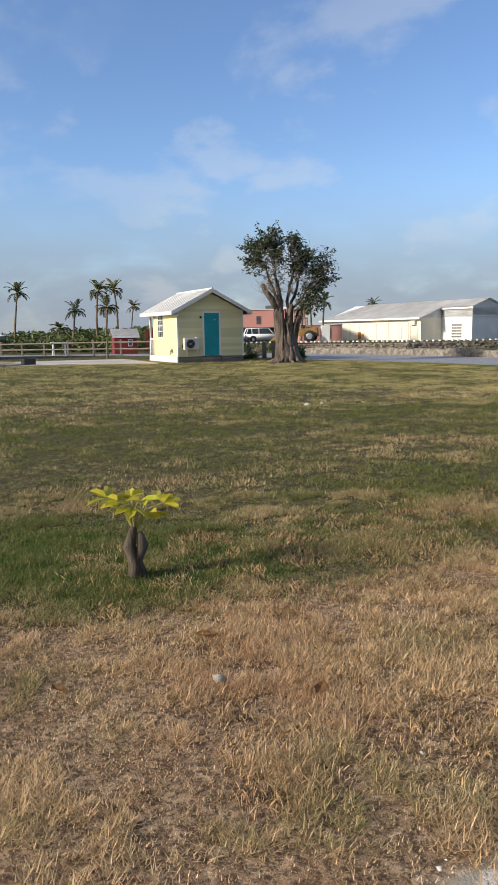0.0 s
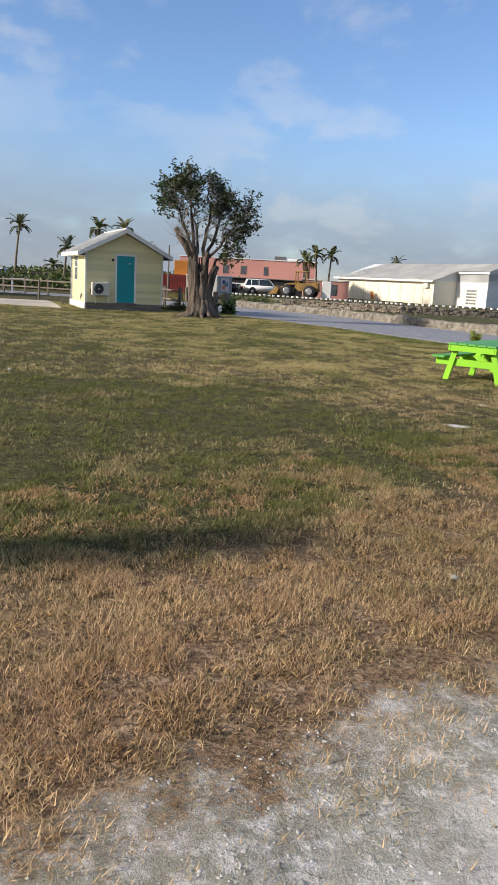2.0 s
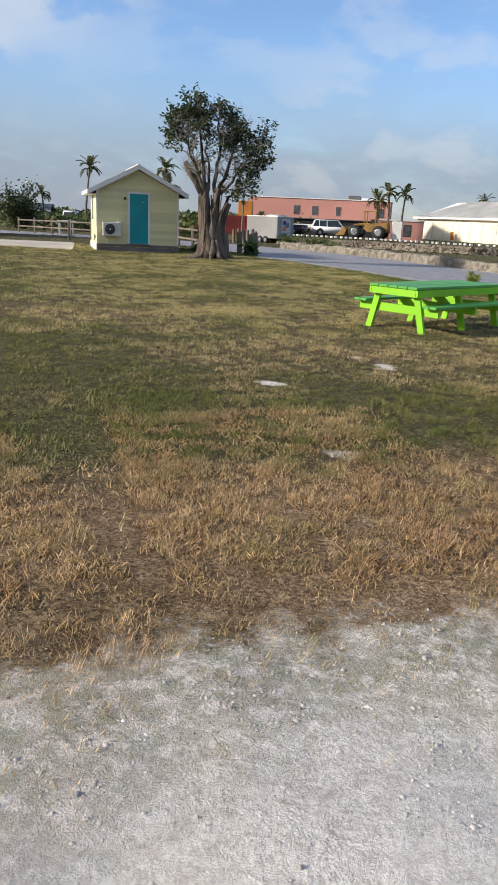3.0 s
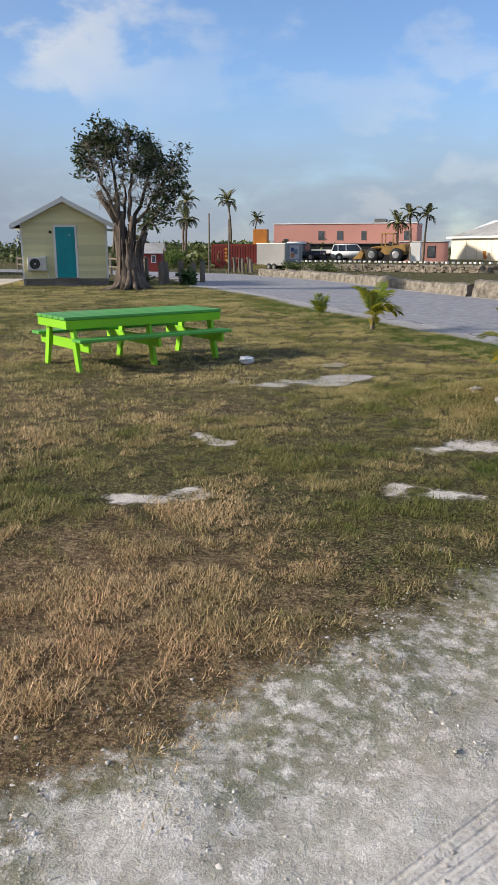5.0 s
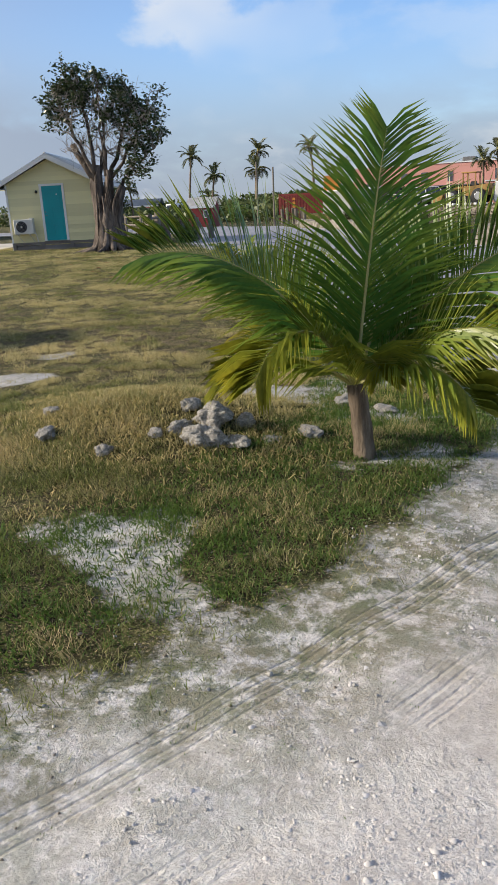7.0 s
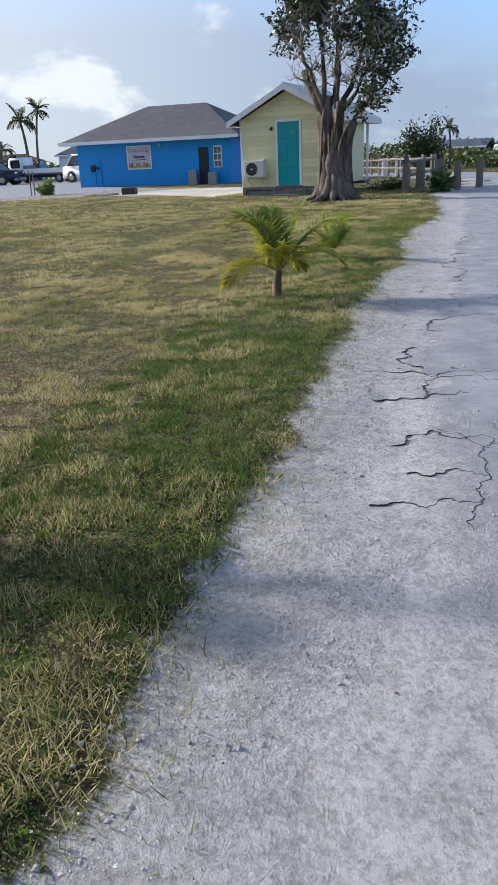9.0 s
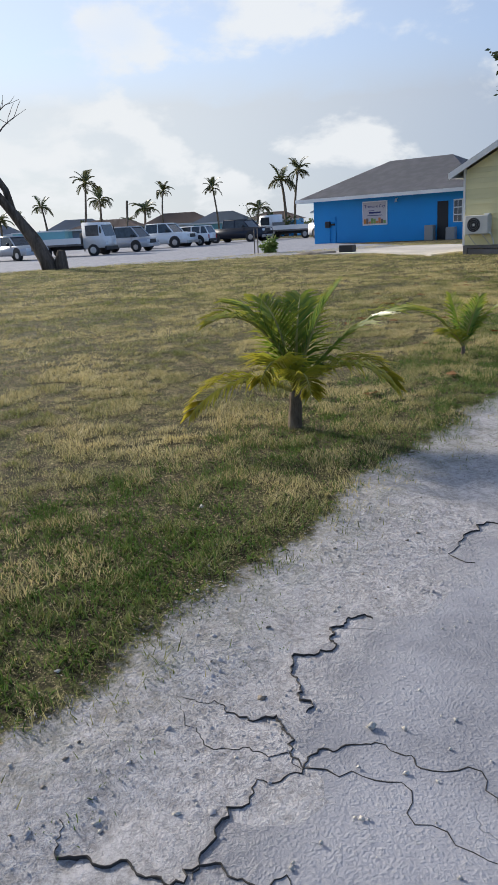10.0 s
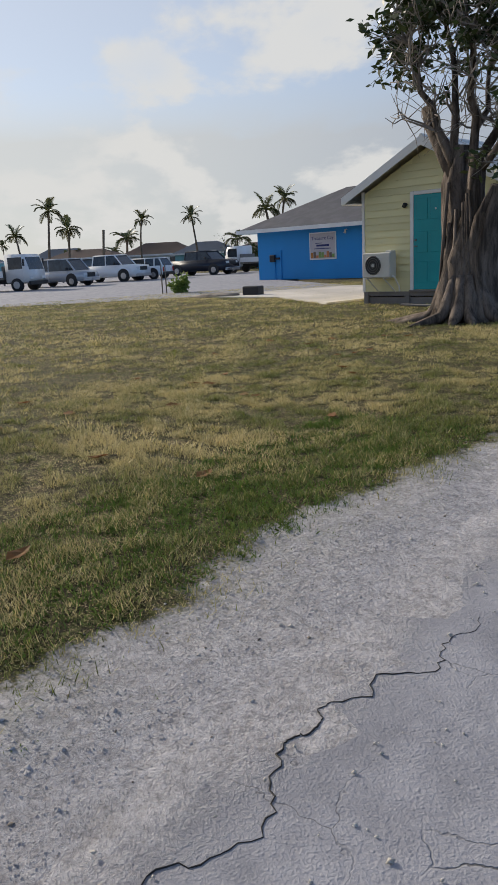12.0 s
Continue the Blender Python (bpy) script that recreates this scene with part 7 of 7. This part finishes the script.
container(pose(-9.6, 86.6, -.55, 0, 0, 8), "dark red corrugated shipping container with orange doors", 7.6, 2.4, 2.45, "container_red", "orange")
ob = part("crate", boxed(-.75, -.7, 0, .75, .7, 1.7, bevel=.03), "orange")
ob.matrix_world = pose(-9.2, 89.3, 1.75, 0, 0, 8)
st = part("storage_block", boxed(-1.3, -1.2, 0, 1.3, 1.2, 2.35, bevel=.03), "container_red")
st.matrix_world = pose(-9.2, 89.3, -.6, 0, 0, 8)
tagged(st, "dark red steel box behind the container", "container")
tagged(ob, "orange box standing on a red steel box", "box")


def trailer():
    t = thing("cargo_trailer", pose(-4.6, 80.2, -.55, 0, 0, -38), "grey box trailer with a poster on its end beside the road", "trailer")
    L, W, H = 4.6, 2.1, 2.35
    part("box_body", boxed(-L / 2, -W / 2, .45, L / 2, W / 2, H + .15, bevel=.06), "trailer", t)
    part("roof_edge", boxed(-L / 2 - .02, -W / 2 - .02, H + .09, L / 2 + .02, W / 2 + .02, H + .17, bevel=.02), "white", t)
    part("chassis", boxed(-L / 2 - .6, -.4, .35, L / 2, .4, .46), "dark", t)
    for y in (-W / 2 + .02, W / 2 - .02):
        for x in (-.1, .72):
            ty = part("wheel", tube(bmesh.new(), [(x, y - .14, .33), (x, y + .14, .33)], [.33, .33], 16), "rubber", t)
            part("rim", tube(bmesh.new(), [(x, y - .15, .33), (x, y + .15, .33)], [.17, .17], 12), "rim", ty)
    p = part("poster", boxed(L / 2, -.52, 1.05, L / 2 + .03, .58, 2.3), "paper", t, "white poster with dark pictures")
    for a in ((-.40, 1.2, .05, 1.6, "print_red"), (-.1, 1.5, .40, 1.95, "blue_roof"), (-.35, 1.75, .0, 2.1, "ink")):
        part("picture_patch", boxed(L / 2 + .031, a[0], a[1], L / 2 + .038, a[2], a[3]), a[4], p)


trailer()

# ---- far buildings ----


def house(name, m, w, d, h, ridge, wall, roof, label, windows=(), trim="white", hip=0.0, over=.4, group=""):
    """A plain building: x along its front, y depth, ridge along x; hip: how far the ridge ends stand in."""
    b = thing(name, m, label, "building", group)
    part("wall", boxed(0, 0, -.6, w, d, h), wall, b)
    if ridge > h:
        if hip == 0:
            bm = bmesh.new()
            prism(bm, [(0, h), (d, h), (d / 2, ridge - .06)], 0.0, w)
            part("gable", bm, wall, b)
        for pts in ([(-over, -over, h), (w + over, -over, h), (w + over - hip - (over if hip else 0), d / 2, ridge), (-over + hip + (over if hip else 0), d / 2, ridge)],
                    [(w + over, d + over, h), (-over, d + over, h), (-over + hip + (over if hip else 0), d / 2, ridge), (w + over - hip - (over if hip else 0), d / 2, ridge)]):
            bm = bmesh.new()
            bm.faces.new([bm.verts.new(p) for p in pts])
            bmesh.ops.solidify(bm, geom=bm.faces, thickness=.1)
            part("roof", bm, roof, b)
        if hip:
            for pts in ([(-over, d + over, h), (-over, -over, h), (hip, d / 2, ridge)], [(w + over, -over, h), (w + over, d + over, h), (w - hip, d / 2, ridge)]):
                bm = bmesh.new()
                bm.faces.new([bm.verts.new(p) for p in pts])
                bmesh.ops.solidify(bm, geom=bm.faces, thickness=.1)
                part("roof", bm, roof, b)
        part("fascia", boxed(-over, -over - .04, h - .16, w + over, -over, h + .03), trim, b)
    else:
        part("roof", boxed(-.1, -.1, h, w + .1, d + .1, h + .12), roof, b)
    for x, z, ww, hh in windows:
        wd = part("window", boxed(x, -.03, z, x + ww, .03, z + hh), trim, b)
        part("pane", boxed(x + .06, -.045, z + .06, x + ww - .06, -.028, z + hh - .06), "pane", wd)
    return b


# pink two-storey building
pk = house("pink_building", pose(-12.7, 106.6, 0, 0, 0, 1), 18.2, 8, 4.45, 0, "pink", "white_wall", "long flat-roofed pink stucco building with small dark windows", trim="pink",
           windows=[(5.8, 2.4, .9, 1.25), (8.2, 2.4, .9, 1.25), (11.3, 2.4, .7, 1.25), (16.6, 2.4, .9, 1.25), (1.2, 2.2, .8, .5)])
part("end_wall", boxed(-.06, 0, -.5, -.005, 8, 4.5), "peach", pk, "peach end wall")
part("parapet", boxed(-.1, 8.02, 4.4, .1, 8.3, 4.9), "white", pk)
# solid black block in place of the shade under the canopy
part("lower_storey", boxed(.5, -3.2, -.3, 17.5, -.06, 1.95), "dark", pk, "black block standing in for the shade of the open lower storey")
part("canopy", boxed(.2, -3.5, 1.96, 17.9, -.05, 2.05), "steel", pk)
part("roof_debris", boxed(12.6, 2, 4.57, 14.2, 3.2, 5.1, bevel=.1), "steel", pk)
part("roof_debris", boxed(14.4, 2, 4.57, 16.0, 3.2, 4.85, bevel=.1), "white", pk)
pk2 = house("pink_annexe", pose(4.4, 98.5, .15, 0, 0, 4), 5.5, 4, 2.0, 0, "pink", "white_wall", "low pink annexe with a pale flat roof and dark doorways", trim="dark", windows=[(.6, .1, .9, 1.7), (3.2, .3, .9, 1.3)])
sq = part("water_tank", boxed(-.55, -.5, 0, .55, .5, 1.9, bevel=.08), "white")
sq.matrix_world = pose(7.2, 90.2, .15)
tagged(sq, "white upright plastic tank in the yard", "tank")

# long white building
WB = Matrix.Translation((8.9, 121, 0)) @ Matrix.Rotation(math.atan2(-19, 11.7), 4, "Z")


def white_building():
    b = thing("white_building", WB, "long white and cream single-storey building with a pale gabled roof", "building")
    L1, L2, D, H, R = 22.3, 27.9, 12.5, 2.95, 5.35
    part("wall", boxed(0, 0, -.5, L1, D, H), "cream", b)
    part("wing", boxed(L1 + .01, 3.6, -.5, L2, D - 3.6, 4.12), "white_wall", b)
    part("wing", boxed(L1 + .01, D - 3.59, -.5, L2 - .01, D, 3.0), "white_wall", b)
    part("parapet", boxed(L1 + .02, 3.36, 3.98, L2 + .3, 3.59, 4.22), "white", b)
    m = Matrix(((0, 1, 0, 0), (1, 0, 0, 0), (0, 0, 1, 0), (0, 0, 0, 1)))
    bm = bmesh.new()
    prism(bm, [(0.02, H), (D, H), (D / 2, R - .12)], .05, L1)
    prism(bm, [(3.6, H), (D, H), (D / 2, R - .12), (3.6, H + (R - .12 - H) * 3.6 / (D / 2))], L1 + .01, L2)
    part("gable", bm, "white_wall", b)
    for pts in ([(-.4, -.6, H - .02), (L2 + .4, -.6, H - .02), (L2 + .4, D / 2, R), (3.5, D / 2, R)], [(L2 + .4, D + .5, H), (-.4, D + .5, H), (3.5, D / 2, R), (L2 + .4, D / 2, R)], [(-.4, D + .5, H), (-.4, -.6, H - .02), (3.5, D / 2, R)]):
        if pts[0][1] < 0 and pts[1][0] > 10:
            pts = [(-.4, -.6, H - .02), (L1 + .4, -.6, H - .02), (L1 + .4, 3.3, H + 1.35), (L2 + .4, 3.3, H + 1.35), (L2 + .4, D / 2, R), (3.5, D / 2, R)]
        bm = bmesh.new()
        bm.faces.new([bm.verts.new(p) for p in pts])
        bmesh.ops.solidify(bm, geom=bm.faces, thickness=.1)
        part("roof", bm, "roof_metal", b)
    part("fascia", boxed(-.4, -.66, H - .2, L1 + .4, -.6, H + .05), "white", b)
    for x in (4.2, 7.0, 10.6, 13.2, 15.8, 18.6, 20.4):
        part("shutter", boxed(x, -.05, .1, x + (2.2 if x < 18 else 1.3), .0, 2.3), "cream", b, "cream roller shutter")
        part("shutter_frame", boxed(x - .08, -.07, .1, x - .005, .0, 2.36), "concrete", b)
    part("outdoor_unit", boxed(20.6, -.42, 2.0, 21.5, -.08, 2.6, bevel=.03), "ac", b)
    g = part("gate", boxed(24.3, 3.53, .2, 26.2, 3.58, 2.2), "white", b)
    for i in range(6):
        for k in range(5):
            part("gate_bar", boxed(24.4 + i * .3, 3.48, .3 + k * .38, 24.6 + i * .3, 3.525, .5 + k * .38), "steel", g)
    for y0, y1 in ((4.3, 8.0), (9.6, 12.0)):
        part("shutter", boxed(L2, y0, .1, L2 + .05, y1, 2.3), "white_wall", b)
    part("door", boxed(L2, 8.3, .1, L2 + .05, 9.3, 1.4), "dark", b, "dark doorway")
    part("fascia", boxed(L2 + .02, 3.6, 3.0, L2 + .08, D, 3.12), "white", b)


white_building()
oc = part("board", boxed(-.3, -.05, 0, .3, .05, 1.0), "orange")
oc.matrix_world = WB @ pose(9.9, -.5, .15, 8)
tagged(oc, "small orange board leaning on the white building", "board")

# sheds beyond the street, and the houses to the west
house("shed", pose(-12.8, 66.3, -.25, 0, 0, 18), 2.0, 2.4, 1.5, 2.15, "red_wall", "roof_metal", "red wooden shed with a pale metal roof", windows=[(1.2, .6, .4, .6)], over=.2)
house("shed", pose(-45.5, 104, -.5, 0, 0, 20), 4.6, 4, 2.0, 2.9, "dark", "blue_roof", "dark open shed with a blue-grey roof", over=.6)
house("shed", pose(-31.5, 101, -.5, 0, 0, 20), 2.4, 3, 1.6, 0, "brown_roof", "brown_roof", "low brown shed beside the street")
house("shed", pose(-36, 113, -.5, 0, 0, 10), 4.5, 3, 2.0, 0, "brown_roof", "brown_roof", "low brown shed behind the palms")
west = [(-100, 20, 80, 9, 2.2, 3.6, "white_wall", "blue_roof"), (-98, 33, 75, 8, 2.4, 3.8, "aqua", "blue_roof"), (-80, 34, 65, 8, 2.2, 3.2, "blue_roof", "brown_roof"), (-80, 43, 65, 8, 2.2, 3.6, "white_wall", "brown_roof"),
        (-76.5, 48.5, 60, 6.5, 2.1, 3.4, "aqua", "blue_roof"), (-74.5, 54.5, 58, 6.5, 2.0, 3.0, "blue", "brown_roof"), (-68, 61, 52, 8, 2.6, 3.9, "hedge", "blue_roof"), (-104, 6, 80, 10, 2.4, 3.8, "white_wall", "blue_roof")]
for x, y, turn, w, h, r, wall, roof in west:
    house("house", pose(x, y, -.15, 0, 0, turn), w, 6, h, r, "white_wall" if wall == "hedge" else wall, roof, "small single-storey house with a hipped roof beyond the car park", hip=2.0,
          windows=[(1.2, .9, 1.0, 1.0), (w - 2.4, .9, 1.0, 1.0)], group="far houses")
house("shed", pose(-62, 26, -.1, 0, 0, 75), 5, 2.5, 1.9, 0, "aqua", "white", "pale green market stall behind the trucks")
low = thing("low_fence", pose(-50, 20, 0, 0, 0, 80), "low weathered rail fence beyond the trucks", "fence")
for i in range(7):
    part("post", boxed(i * 2.2 - .06, -.06, -.1, i * 2.2 + .06, .06, 1.0), "post_wood", low)
for z in (.5, .9):
    part("rail", boxed(0, -.04, z, 13.2, .04, z + .1), "post_wood", low)
kiosk = thing("kiosk", pose(-15.8, 57.9, -.15, 0, 0, 20), "small white stand with a flat roof by the fence", "stand")
part("board", boxed(0, 0, 0, .12, .8, .95), "white", kiosk)
part("board", boxed(.9, 0, 0, 1.0, .8, .95), "white", kiosk)
part("roof", boxed(-.1, -.1, .95, 1.2, .95, 1.03), "white", kiosk)
